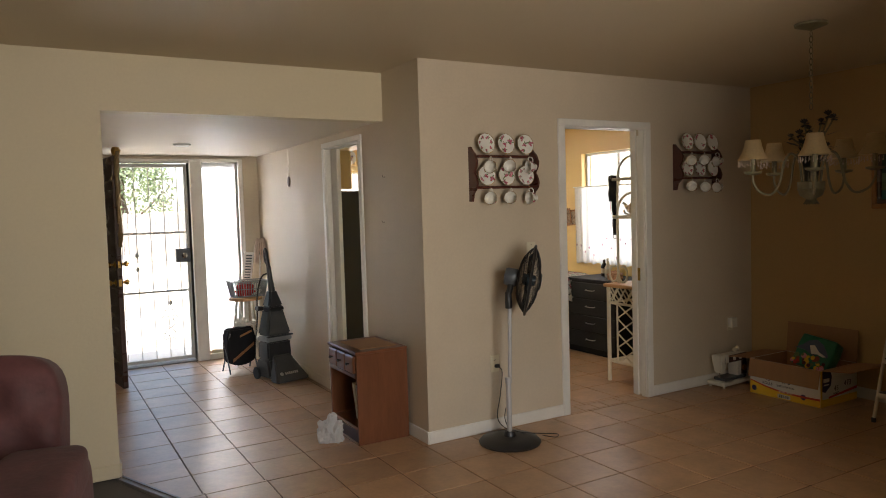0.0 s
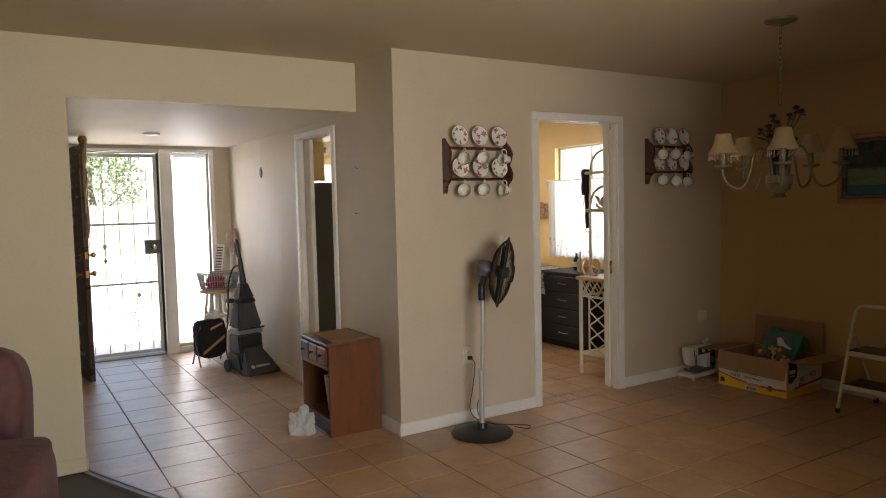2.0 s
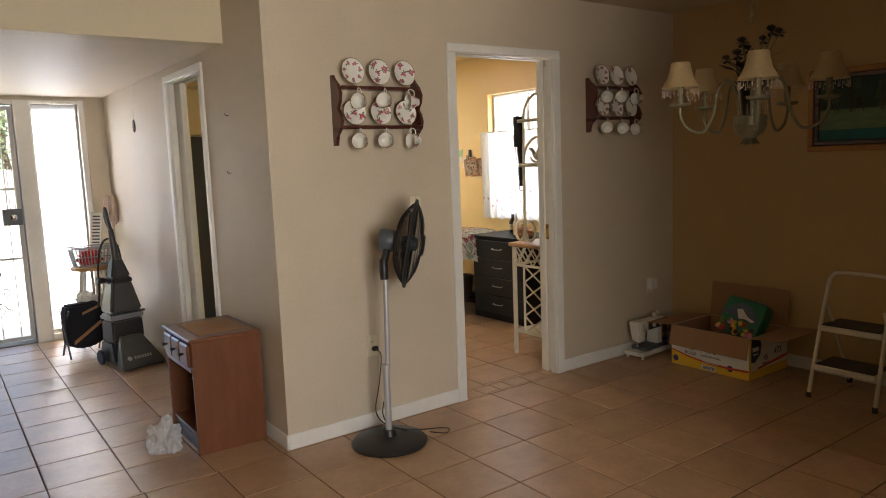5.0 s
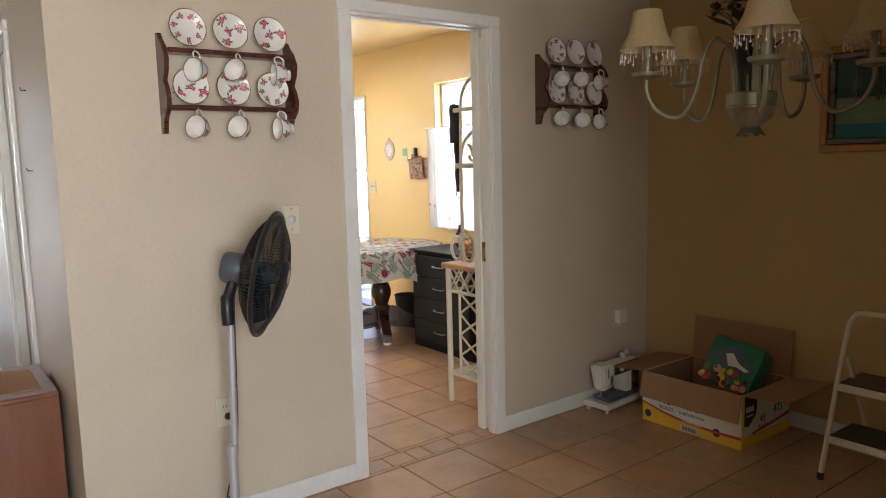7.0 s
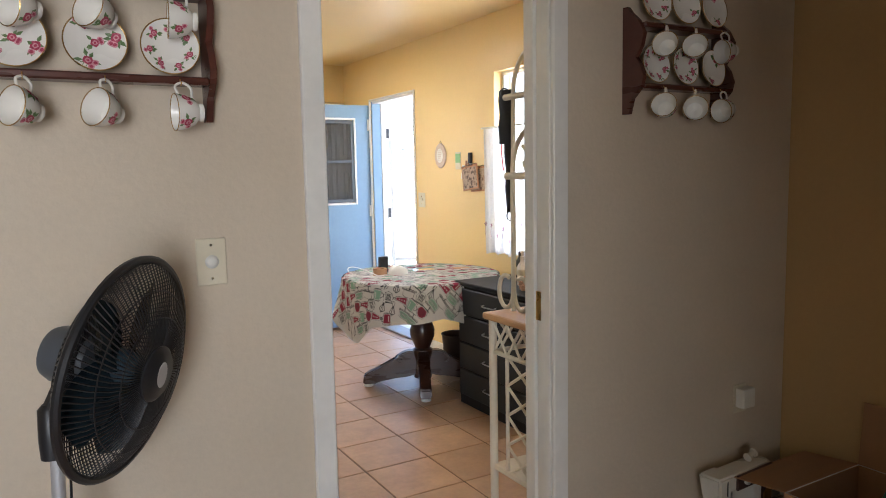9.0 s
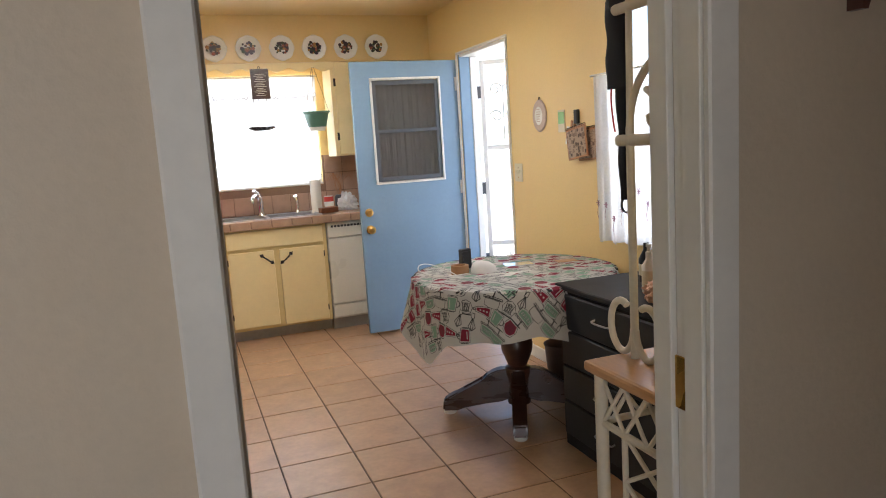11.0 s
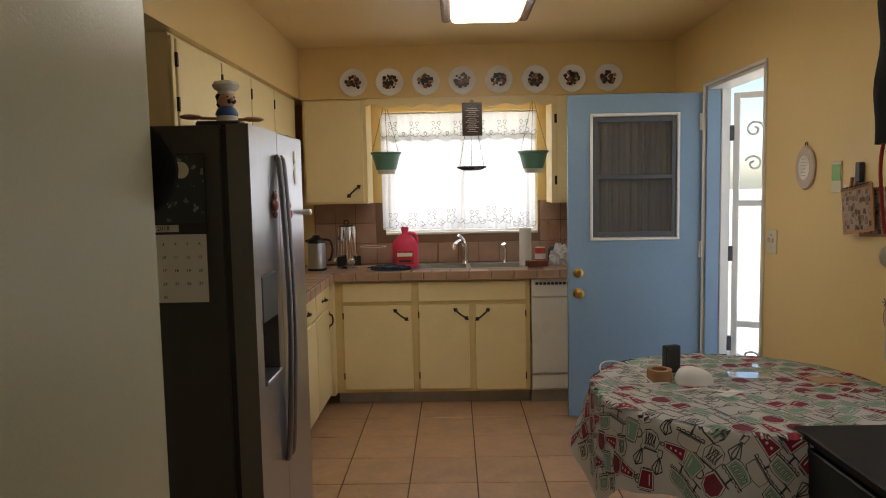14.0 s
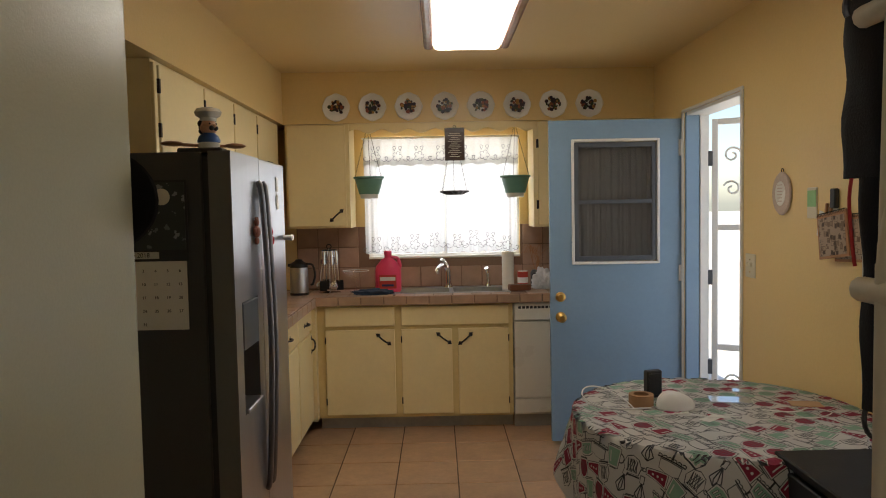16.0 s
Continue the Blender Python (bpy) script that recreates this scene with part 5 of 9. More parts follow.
def chandelier():
    c = thing("chandelier", pose(1.578, -1.565, 0), "verdigris metal chandelier with five cream shades and flowers", "chandelier")
    part("canopy", turned([(0.085, H), (0.083, H - 0.012), (0.03, H - 0.03), (0.012, H - 0.036)], 28), M["verdigris"], c, smooth=True)
    z = H - 0.04
    i = 0
    while z > 2.0:
        bm = bmesh.new()
        pts = [Vector((0.010 * math.cos(a), 0, 0.018 * math.sin(a))) for a in np.linspace(0, 2 * math.pi, 12, endpoint=False)]
        mm = pose(0, 0, z - 0.014, 0, 0, 90 * (i % 2))
        tube(bm, [mm @ p for p in pts], 0.0022, 5, True)
        part("chain_link", bm, M["verdigris"], c)
        z -= 0.030
        i += 1
    part("urn", turned([(0.0, 1.470), (0.030, 1.470), (0.022, 1.488), (0.030, 1.498), (0.056, 1.514), (0.066, 1.542), (0.070, 1.545), (0.070, 1.550), (0.067, 1.553), (0.070, 1.585), (0.066, 1.590), (0.0, 1.588)], 28, cap=False), M["verdigris"], c, "verdigris urn", smooth=True)
    bm = bmesh.new()
    for k in range(8):
        a = 2 * math.pi * k / 8
        e, s = Vector((math.cos(a), math.sin(a), 0)), Vector((-math.sin(a), math.cos(a), 0))
        q = [Vector((0, 0, 1.50)) + e * 0.02, Vector((0, 0, 1.475)) + e * 0.03 + s * 0.014, Vector((0, 0, 1.462)) + e * 0.045, Vector((0, 0, 1.475)) + e * 0.03 - s * 0.014]
        bm.faces.new([bm.verts.new(p) for p in q])
    bmesh.ops.solidify(bm, geom=bm.faces[:], thickness=0.002)
    part("finial", bm, M["verdigris"], c)
    rnd = random.Random(12)
    for k in range(9):
        a = k * 2.4
        tip = Vector((math.cos(a) * rnd.uniform(0.05, 0.14), math.sin(a) * rnd.uniform(0.05, 0.14), rnd.uniform(1.76, 1.99)))
        bm = bmesh.new()
        tube(bm, smooth_line([(math.cos(a) * 0.03, math.sin(a) * 0.03, 1.585), (math.cos(a) * 0.035, math.sin(a) * 0.035, 1.76), tip], 5), 0.005, 6)
        stem = part("stem", bm, M["verdigris"], c)
        bm = bmesh.new()
        for j in range(14):
            b = j * 0.9
            e = Vector((math.cos(b), math.sin(b), (-0.5, 0.1, 0.8, 1.6)[j % 4])).normalized()
            s = e.cross(Vector((0, 0, 1))).normalized()
            L = 0.028 if k % 2 else 0.023
            q = [tip, tip + e * L * 0.7 + s * L * 0.5, tip + e * L * 1.3, tip + e * L * 0.7 - s * L * 0.5]
            bm.faces.new([bm.verts.new(p) for p in q])
        bmesh.ops.solidify(bm, geom=bm.faces[:], thickness=0.0015)
        part("blossom", bm, M["leafmetal"], stem)
        bm = bmesh.new()
        mid = tip * 0.55 + Vector((0, 0, 1.72)) * 0.45
        e = Vector((math.cos(a + 1), math.sin(a + 1), 0.3))
        s = e.cross(Vector((0, 0, 1))).normalized()
        bm.faces.new([bm.verts.new(p) for p in (mid, mid + e * 0.045 + s * 0.018, mid + e * 0.10, mid + e * 0.045 - s * 0.018)])
        bmesh.ops.solidify(bm, geom=bm.faces[:], thickness=0.0015)
        part("leaf", bm, M["leafmetal"], stem)
    for k in range(11):
        a = k * 2.4 + 0.5
        e, s = Vector((math.cos(a), math.sin(a), 0)), Vector((-math.sin(a), math.cos(a), 0))
        top = 1.70 + 0.016 * (k * 5 % 11)
        rows = [(0.030, 1.585, 0.007), (0.036, 1.65, 0.014), (0.045, (1.65 + top) / 2, 0.016), (0.062, top - 0.02, 0.010), (0.085 + 0.004 * (k % 5), top, 0.001)]
        bm = bmesh.new()
        vs = [(bm.verts.new(e * r + s * w + Vector((0, 0, z))), bm.verts.new(e * r - s * w + Vector((0, 0, z)))) for r, z, w in rows]
        for p, q in zip(vs, vs[1:]):
            bm.faces.new((p[0], p[1], q[1], q[0]))
        bmesh.ops.solidify(bm, geom=bm.faces[:], thickness=0.0015)
        part("blade_leaf", bm, M["leafmetal"], c, "long dark metal leaf", smooth=True)
    for k in range(5):
        a = radians(216 + 72 * k)
        e = Vector((math.cos(a), math.sin(a), 0))
        bm = bmesh.new()
        path = [(0.048, 1.585), (0.062, 1.70), (0.105, 1.745), (0.14, 1.70), (0.165, 1.59), (0.21, 1.525), (0.275, 1.545), (0.305, 1.60), (0.305, 1.655)]
        tube(bm, smooth_line([e * r + Vector((0, 0, z)) for r, z in path], 6), 0.0066, 8)
        arm = part("arm", bm, M["verdigris"], c, smooth=True)
        o = e * 0.305
        part("drip_pan", turned([(0.010, 1.633), (0.042, 1.642), (0.046, 1.653), (0.034, 1.652), (0.010, 1.646)], 18, pose(o.x, o.y, 0)), M["verdigris"], arm, smooth=True)
        part("candle_sleeve", turned([(0.013, 1.65), (0.013, 1.74)], 12, pose(o.x, o.y, 0)), M["verdigris"], arm, smooth=True)
        bm = bmesh.new()
        seg = 8
        rings = []
        for r, z in ((0.080, 1.718), (0.058, 1.756), (0.046, 1.795), (0.040, 1.826)):
            rings.append([bm.verts.new((o.x + r * (1 - 0.04 * (i % 2)) * math.cos(2 * math.pi * i / 16), o.y + r * (1 - 0.04 * (i % 2)) * math.sin(2 * math.pi * i / 16), z)) for i in range(16)])
        for ra, rb in zip(rings, rings[1:]):
            for i in range(16):
                bm.faces.new((ra[i], ra[(i + 1) % 16], rb[(i + 1) % 16], rb[i]))
        bmesh.ops.solidify(bm, geom=bm.faces[:], thickness=0.0015)
        sh = part("shade", bm, M["shade"], arm, "cream fabric shade", smooth=True)
        bm = bmesh.new()
        for i in range(26):
            b = 2 * math.pi * i / 26
            x, y = o.x + 0.075 * math.cos(b), o.y + 0.075 * math.sin(b)
            L = 0.012 + 0.008 * (i % 2)
            tube(bm, [(x, y, 1.71), (x, y, 1.71 - L)], 0.0009, 4)
            lathe(bm, [(0.0008, 0), (0.0032, 0.004), (0.0008, 0.010)], 6, pose(x, y, 1.70 - L))
        part("bead_fringe", bm, M["rosewall"], arm, "amber bead fringe")


chandelier()


def painting():
    p = thing("framed_painting", pose(EX - 0.002, -1.47, 1.657, 0, 0, -90), "dark forest river painting in gilt frame", "painting")
    W, Z = 0.90, 0.495
    for i, (t, d0, d1) in enumerate(((0.035, 0.0, 0.035), (0.03, 0.0, 0.026))):
        o = 0 if i == 0 else 0.035
        x0, x1, z0, z1 = -W / 2 + o, W / 2 - o, -Z / 2 + o, Z / 2 - o
        bm = bmesh.new()
        box(bm, x0, x1, -d1, -d0, z0, z0 + t, 0.005)
        box(bm, x0, x1, -d1, -d0, z1 - t, z1, 0.005)
        box(bm, x0, x0 + t, -d1 + 0.001, -d0, z0 + t, z1 - t, 0.005)
        box(bm, x1 - t, x1, -d1 + 0.001, -d0, z0 + t, z1 - t, 0.005)
        part("frame_moulding", bm, M["gilt"] if i == 0 else M["darkwood"], p)
    x, z = W / 2 - 0.06, Z / 2 - 0.06
    part("canvas", slab(-x, x, -0.014, -0.008, -z, z), M["forest"], p)
    part("painted_meadow", slab(-x, x, -0.0155, -0.0145, -z + 0.07, -z + 0.19), material("meadow_paint", (0.13, 0.20, 0.11), 0.8, vary=0.6, grain=30, stretch=(1, 1, 6)), p)
    part("painted_river", slab(-x, x, -0.0155, -0.0145, -z, -z + 0.07), material("river_paint", (0.015, 0.12, 0.13), 0.7, vary=0.3, grain=20), p)
    for k in range(16):
        rx = random.Random(k).uniform(-x + 0.01, x - 0.01)
        part("painted_trunk", slab(rx, rx + 0.006, -0.0165, -0.0150, -z + 0.17, z - 0.01), M["leafmetal"], p)


painting()


def cardboard_box():
    b = thing("cardboard_box", pose(2.67, -0.93, 0), "open printed cardboard carton in the corner", "box")
    W, L, Z = 0.45, 0.57, 0.27
    for n, (x0, x1, y0, y1) in {"wall_front": (0, 0.005, 0, L), "wall_back": (W - 0.005, W, 0, L), "wall_side": (0.005, W - 0.005, 0, 0.005), "wall_side_far": (0.005, W - 0.005, L - 0.005, L)}.items():
        part("side", slab(x0, x1, y0, y1, 0.001, Z), M["paper"], b, "printed white carton side")
    for x0, x1, y0, y1 in ((0.0055, 0.0075, 0.006, L - 0.006), (W - 0.0075, W - 0.0055, 0.006, L - 0.006), (0.008, W - 0.008, 0.0055, 0.0075), (0.008, W - 0.008, L - 0.0075, L - 0.0055)):
        part("lining", slab(x0, x1, y0, y1, 0.009, Z - 0.001), M["card"], b, "brown cardboard inside")
    part("bottom", slab(0.005, W - 0.005, 0.005, L - 0.005, 0.002, 0.008), M["card"], b)

    def flap(m, w, h, name="flap"):
        part(name, (lambda q: (bmesh.ops.transform(q, matrix=m, verts=q.verts), q)[1])(slab(0, w, -0.002, 0.002, 0, h, 0.0008)), M["card"], b)
    flap(pose(-0.001, 0, Z, 0, 0, 90) @ pose(0, 0, 0, -168), L, 0.135)
    flap(pose(W, L, Z, 0, 0, -90) @ pose(0, 0, 0, -6), L, 0.24)
    flap(pose(0, 0, Z, 84), W, 0.22)
    flap(pose(W, L, Z, 0, 0, 180) @ pose(0, 0, 0, 96), W, 0.22)
    curve = [(0.001, 0.050), (0.14, 0.046), (0.30, 0.050), (0.44, 0.070), (L - 0.001, 0.100)]
    bm = bmesh.new()
    prism(bm, [(0.001, 0.002), *curve, (L - 0.001, 0.002)], -0.0012, -0.0002, "x")
    part("print_band", bm, M["pyellow"], b, "yellow printed lower band")
    bm = bmesh.new()
    prism(bm, [*curve, *[(y, z + 0.015 - 0.012 * y) for y, z in reversed(curve)]], -0.0014, -0.0003, "x")
    part("print_stripe", bm, M["pred"], b, "red curved stripe")
    part("print_band", slab(0.001, W - 0.001, -0.0012, -0.0002, 0.002, 0.055), M["pyellow"], b)
    part("print_band", slab(0.001, 0.022, -0.0012, -0.0002, 0.055, 0.265), M["pyellow"], b)
    bm = bmesh.new()
    prism(bm, [(0.10, 0.055), (W - 0.001, 0.085), (W - 0.001, 0.102), (0.10, 0.068)], -0.0014, -0.0003, "y")
    part("print_stripe", bm, M["pred"], b)
    part("print_panel", slab(-0.0014, -0.0003, 0.232, 0.335, 0.008, 0.038), M["paper"], b)
    bm = bmesh.new()
    for i in range(16):
        y = 0.24 + i * 0.0055
        box(bm, -0.0018, -0.0013, y, y + (0.0035 if i % 3 else 0.002), 0.012, 0.034)
    part("bar_code", bm, M["black"], b)
    for y, z in ((0.13, 0.052), (0.535, 0.045)):
        part("print_badge", turned([(0.0, 0), (0.021, 0), (0.021, 0.001), (0, 0.001)], 16, pose(-0.0003, y, z, 0, -90), cap=False), M["pblue"], b)
    bm = bmesh.new()
    prism(bm, [(0.022, 0.265), (0.022, 0.115), (0.06, 0.105), (0.125, 0.15), (0.135, 0.215), (0.11, 0.265)], -0.0016, -0.0003, "y")
    part("print_badge", bm, M["pblue"], b, "navy printed badge")
    part("print_bar", slab(0.035, 0.105, -0.0022, -0.0015, 0.178, 0.205), M["paper"], b)
    part("print_bar", slab(0.04, 0.10, -0.0022, -0.0015, 0.155, 0.164), M["paper"], b)

    def on_front(t, s, y, z, mt):
        writing(t, s, Matrix(((0, 0, -1, -0.0018), (-1, 0, 0, y), (0, 1, 0, z), (0, 0, 0, 1))), mt, b)

    def on_side(t, s, x, z, mt):
        writing(t, s, pose(x, -0.0018, z, 90), mt, b)
    on_front("45", 0.060, 0.42, 0.140, M["black"])
    on_front("ROLLS", 0.030, 0.42, 0.100, M["black"])
    on_front("473", 0.060, 0.27, 0.140, M["black"])
    on_front("SHEETS PER ROLL", 0.019, 0.27, 0.098, M["black"])
    on_side("45", 0.055, 0.19, 0.118, M["black"])
    on_side("473", 0.058, 0.33, 0.140, M["black"])
    on_side("ROLLS", 0.024, 0.19, 0.083, M["black"])
    on_front("INDIVIDUALLY WRAPPED", 0.010, 0.27, 0.056, M["paper"])
    # paper bag in the box
    g = thing("gift_bag", pose(2.92, -0.70, 0.255, 8, 0, 0) @ pose(0, 0, 0, 0, 28, 0) @ Matrix.Scale(0.83, 4), "green gift bag with sea animal print", "bag")
    bm = bmesh.new()
    box(bm, -0.07, 0.07, -0.19, 0.15, -0.06, 0.24, 0.02, segs=2)
    bmesh.ops.subdivide_edges(bm, edges=bm.edges[:], cuts=2, use_grid_fill=True)
    for v in bm.verts:
        v.co += Vector((0.02 * noise.noise(v.co * 9), 0.012 * noise.noise(v.co * 11), 0.012 * noise.noise(v.co * 8)))
    part("bag_body", bm, M["greenbag"], g, smooth=True)
    rnd = random.Random(4)
    for k in range(34):
        y, z, q = rnd.uniform(-0.17, 0.13), rnd.uniform(-0.055, 0.04), rnd.uniform(0.014, 0.029)
        bm = bmesh.new()
        lathe(bm, [(0.0, 0.0), (q, 0.0), (q * 0.9, 0.0015), (0.0, 0.002)], 5 + k % 4, pose(-0.080 - 0.0003 * k, y, z, 0, -90, 0), cap=False)
        part("print_spot", bm, M[("pyellow", "pred", "mauve", "pyellow", "pinkrose", "chinaleaf", "terracotta")[k % 7]], g)
    bm = bmesh.new()
    prism(bm, [(0.145, 0.085), (0.09, 0.125), (0.05, 0.175), (-0.02, 0.205), (-0.09, 0.175), (-0.17, 0.085), (-0.155, 0.06), (-0.09, 0.085), (-0.03, 0.055), (0.05, 0.085)], -0.092, -0.086, "x")
    part("print_ray", bm, M["slate"], g, "slate blue sea creature shape")
    bm = bmesh.new()
    prism(bm, [(0.02, 0.135), (-0.02, 0.15), (-0.08, 0.10), (-0.155, 0.075), (-0.13, 0.062), (-0.07, 0.075), (-0.02, 0.065)], -0.095, -0.090, "x")
    part("print_belly", bm, M["paper"], g)


cardboard_box()


def tapered(lower, upper, bevel=0.015):
    """A box between two level rectangles (z, x0, x1, y0, y1), edges rounded."""
    bm = bmesh.new()
    vs = [bm.verts.new(p) for z, x0, x1, y0, y1 in (lower, upper) for p in ((x0, y0, z), (x1, y0, z), (x1, y1, z), (x0, y1, z))]
    bm.faces.new(vs[:4])
    bm.faces.new(vs[4:])
    for i in range(4):
        bm.faces.new((vs[i], vs[(i + 1) % 4], vs[4 + (i + 1) % 4], vs[4 + i]))
    bmesh.ops.bevel(bm, geom=bm.edges[:], offset=bevel, segments=2, affect="EDGES")
    return bm


def sewing_machine():
    s = thing("sewing_machine", pose(2.57, -0.20, 0, 0, 0, 4), "cream vintage sewing machine on a white tray", "sewing machine")
    bm = bmesh.new()
    box(bm, 0, 0.38, 0, 0.165, 0.018, 0.05, 0.006)
    part("tray", bm, M["dish"], s)
    for x in (0.02, 0.36):
        for y in (0.02, 0.145):
            part("foot", turned([(0.012, 0), (0.010, 0.02)], 10, pose(x, y, 0)), M["rattan"], s)
    part("bed", slab(0.05, 0.33, 0.02, 0.14, 0.05, 0.075, 0.008), M["grey"], s, "worn grey metal bed")
    part("pillar", slab(0.22, 0.32, 0.03, 0.13, 0.07, 0.22, 0.018, 2), M["dish"], s, smooth=True)
    part("arm", slab(0.02, 0.34, 0.035, 0.125, 0.19, 0.26, 0.02, 2), M["dish"], s, smooth=True)
    part("head", tapered((0.115, 0.026, 0.078, 0.045, 0.115), (0.262, 0.004, 0.105, 0.030, 0.130), 0.010), M["dish"], s, smooth=True)
    part("head_slot", slab(0.052, 0.056, 0.030, 0.0325, 0.19, 0.245), M["black"], s)
    bm = bmesh.new()
    tube(bm, [(0.05, 0.08, 0.13), (0.05, 0.08, 0.085)], 0.005, 8)
    box(bm, 0.042, 0.058, 0.07, 0.09, 0.078, 0.084, 0.001)
    part("needle_bar", bm, M["chrome"], s)
    part("front_panel", slab(0.108, 0.335, 0.024, 0.036, 0.195, 0.255, 0.004), M["darkwood"], s, "brown control panel")
    part("side_panel", slab(0.268, 0.335, 0.024, 0.034, 0.08, 0.194, 0.004), M["darkwood"], s, "brown wheel panel")
    part("wheel_dial", turned([(0.026, 0), (0.026, 0.004), (0.018, 0.008)], 18, pose(0.30, 0.024, 0.135, 90)), M["brass"], s)
    part("hand_wheel", turned([(0.02, 0), (0.05, 0.004), (0.05, 0.022), (0.02, 0.026)], 24, pose(0.34, 0.08, 0.20, 0, 90)), M["dish"], s, smooth=True)
    for x in (0.16, 0.24):
        part("dial", turned([(0.014, 0), (0.012, 0.012)], 14, pose(x, 0.024, 0.225, 90)), M["dish"], s)
    part("spool", turned([(0.018, 0), (0.018, 0.004), (0.011, 0.006), (0.011, 0.04), (0.018, 0.042), (0.018, 0.046)], 14, pose(0.25, 0.08, 0.275, 0, 75)), M["rattan"], s, smooth=True)


sewing_machine()


def step_stool():
    s = thing("step_stool", pose(2.655, -1.31, 0, 0, 0, -90), "cream folding step stool with black treads", "step stool")
    W = 0.36
    # local x across, local y to the back, local z up
    bm = bmesh.new()
    tube(bm, smooth_line([(0, 0, 0.012), (0.004, 0.08, 0.30), (0.012, 0.17, 0.62), (0.03, 0.19, 0.695), (0.08, 0.195, 0.715), (W - 0.08, 0.195, 0.715), (W - 0.03, 0.19, 0.695), (W - 0.012, 0.17, 0.62), (W - 0.004, 0.08, 0.30), (W, 0, 0.012)], 6), 0.0115, 10)
    part("front_frame", bm, M["rattan"], s, smooth=True)
    bm = bmesh.new()
    for x in (0.03, W - 0.03):
        tube(bm, [(x, 0.44, 0.012), (x, 0.145, 0.52)], 0.0095, 8)
    tube(bm, [(0.03, 0.40, 0.08), (W - 0.03, 0.40, 0.08)], 0.008, 8)
    part("rear_frame", bm, M["rattan"], s, smooth=True)
    for z, y0, y1 in ((0.195, 0.02, 0.25), (0.415, 0.085, 0.32)):
        t = part("step", slab(0.012, W - 0.012, y0, y1, z - 0.035, z, 0.006), M["rattan"], s)
        part("tread", slab(0.02, W - 0.02, y0 + 0.004, y1 - 0.01, z, z + 0.006, 0.003), M["black"], t, "black ribbed tread")
    for x, y in ((0, 0), (W, 0), (0.03, 0.44), (W - 0.03, 0.44)):
        part("rubber_foot", turned([(0.015, 0), (0.015, 0.03)], 12, pose(x, y, 0)), M["black"], s)


step_stool()


# ---- hall ----
def carpet_cleaner():
    v = thing("carpet_cleaner", pose(-0.235, 2.42, 0, 0, 0, 14) @ Matrix.Scale(1.1, 4), "upright charcoal carpet cleaner parked by the wall", "vacuum cleaner")
    part("foot_housing", tapered((0.02, -0.135, 0.135, -0.10, 0.17), (0.175, -0.115, 0.115, -0.02, 0.15), 0.02), M["vacuum"], v, smooth=True)
    part("nozzle_window", tapered((0.008, -0.155, 0.155, -0.235, -0.12), (0.205, -0.075, 0.075, -0.065, -0.025), 0.012), M["vacclear"], v, "smoky clear suction nozzle", smooth=True)
    part("base_tank", tapered((0.165, -0.112, 0.112, -0.035, 0.14), (0.315, -0.108, 0.108, -0.025, 0.135), 0.014), M["vacuum"], v, smooth=True)
    part("collar", tapered((0.315, -0.118, 0.118, -0.045, 0.14), (0.352, -0.112, 0.112, -0.035, 0.135), 0.010), M["greybasket"], v, "grey clear-edged tank collar", smooth=True)
    part("tank_latch", slab(-0.122, 0.122, -0.05, -0.03, 0.352, 0.366, 0.005), M["vacuum"], v)
    part("water_tank", tapered((0.362, -0.114, 0.114, -0.035, 0.13), (0.575, -0.068, 0.068, 0.005, 0.12), 0.016), M["vacclear"], v, "smoky grey water tank", smooth=True)
    part("tank_grip", tapered((0.565, -0.074, 0.074, -0.012, 0.11), (0.600, -0.066, 0.066, 0.0, 0.11), 0.008), M["black"], v, smooth=True)
    part("shoulder", tapered((0.597, -0.070, 0.070, 0.0, 0.115), (0.735, -0.030, 0.030, 0.035, 0.095), 0.014), M["vacuum"], v, smooth=True)
    bm = bmesh.new()
    stem = smooth_line([(0.0, 0.065, 0.70), (-0.004, 0.075, 0.82), (-0.008, 0.085, 0.93)], 5)
    tube(bm, stem, [0.026 - 0.008 * i / (len(stem) - 1) for i in range(len(stem))], 12)
    part("handle", bm, M["vacuum"], v, smooth=True)
    bm = bmesh.new()
    tube(bm, smooth_line([(-0.008, 0.085, 0.92), (-0.016, 0.115, 0.98), (-0.030, 0.105, 1.045), (-0.042, 0.070, 1.075), (-0.046, 0.045, 1.05), (-0.040, 0.045, 1.0), (-0.022, 0.062, 0.95), (-0.008, 0.080, 0.915)], 5), 0.012, 10)
    part("grip", bm, M["vacuum"], v, "looped hand grip", smooth=True)
    bm = bmesh.new()
    tube(bm, smooth_line([(0.05, 0.12, 0.62), (0.075, 0.15, 0.70), (0.06, 0.15, 0.80), (0.01, 0.12, 0.86), (-0.05, 0.13, 0.84), (-0.085, 0.15, 0.70), (-0.095, 0.15, 0.50), (-0.115, 0.14, 0.40)], 8), 0.007, 8)
    part("hose", bm, M["black"], v, smooth=True)
    part("hose_clip", slab(-0.125, -0.07, 0.08, 0.14, 0.565, 0.60, 0.008), M["black"], v)
    for sx in (-0.158, 0.138):
        part("wheel", turned([(0.045, 0), (0.052, 0.004), (0.052, 0.018), (0.045, 0.02)], 20, pose(sx, 0.10, 0.053, 0, 90)), M["black"], v)
    bm = bmesh.new()
    for i in range(7):
        box(bm, -0.055 + i * 0.018, -0.043 + i * 0.018, -0.003, 0, -0.010, 0.010)
    lathe(bm, [(0.012, 0), (0.016, 0.002), (0.012, 0.003)], 14, pose(-0.085, 0, 0, 90))
    bmesh.ops.transform(bm, matrix=pose(0, -0.186, 0.072, -39), verts=bm.verts)
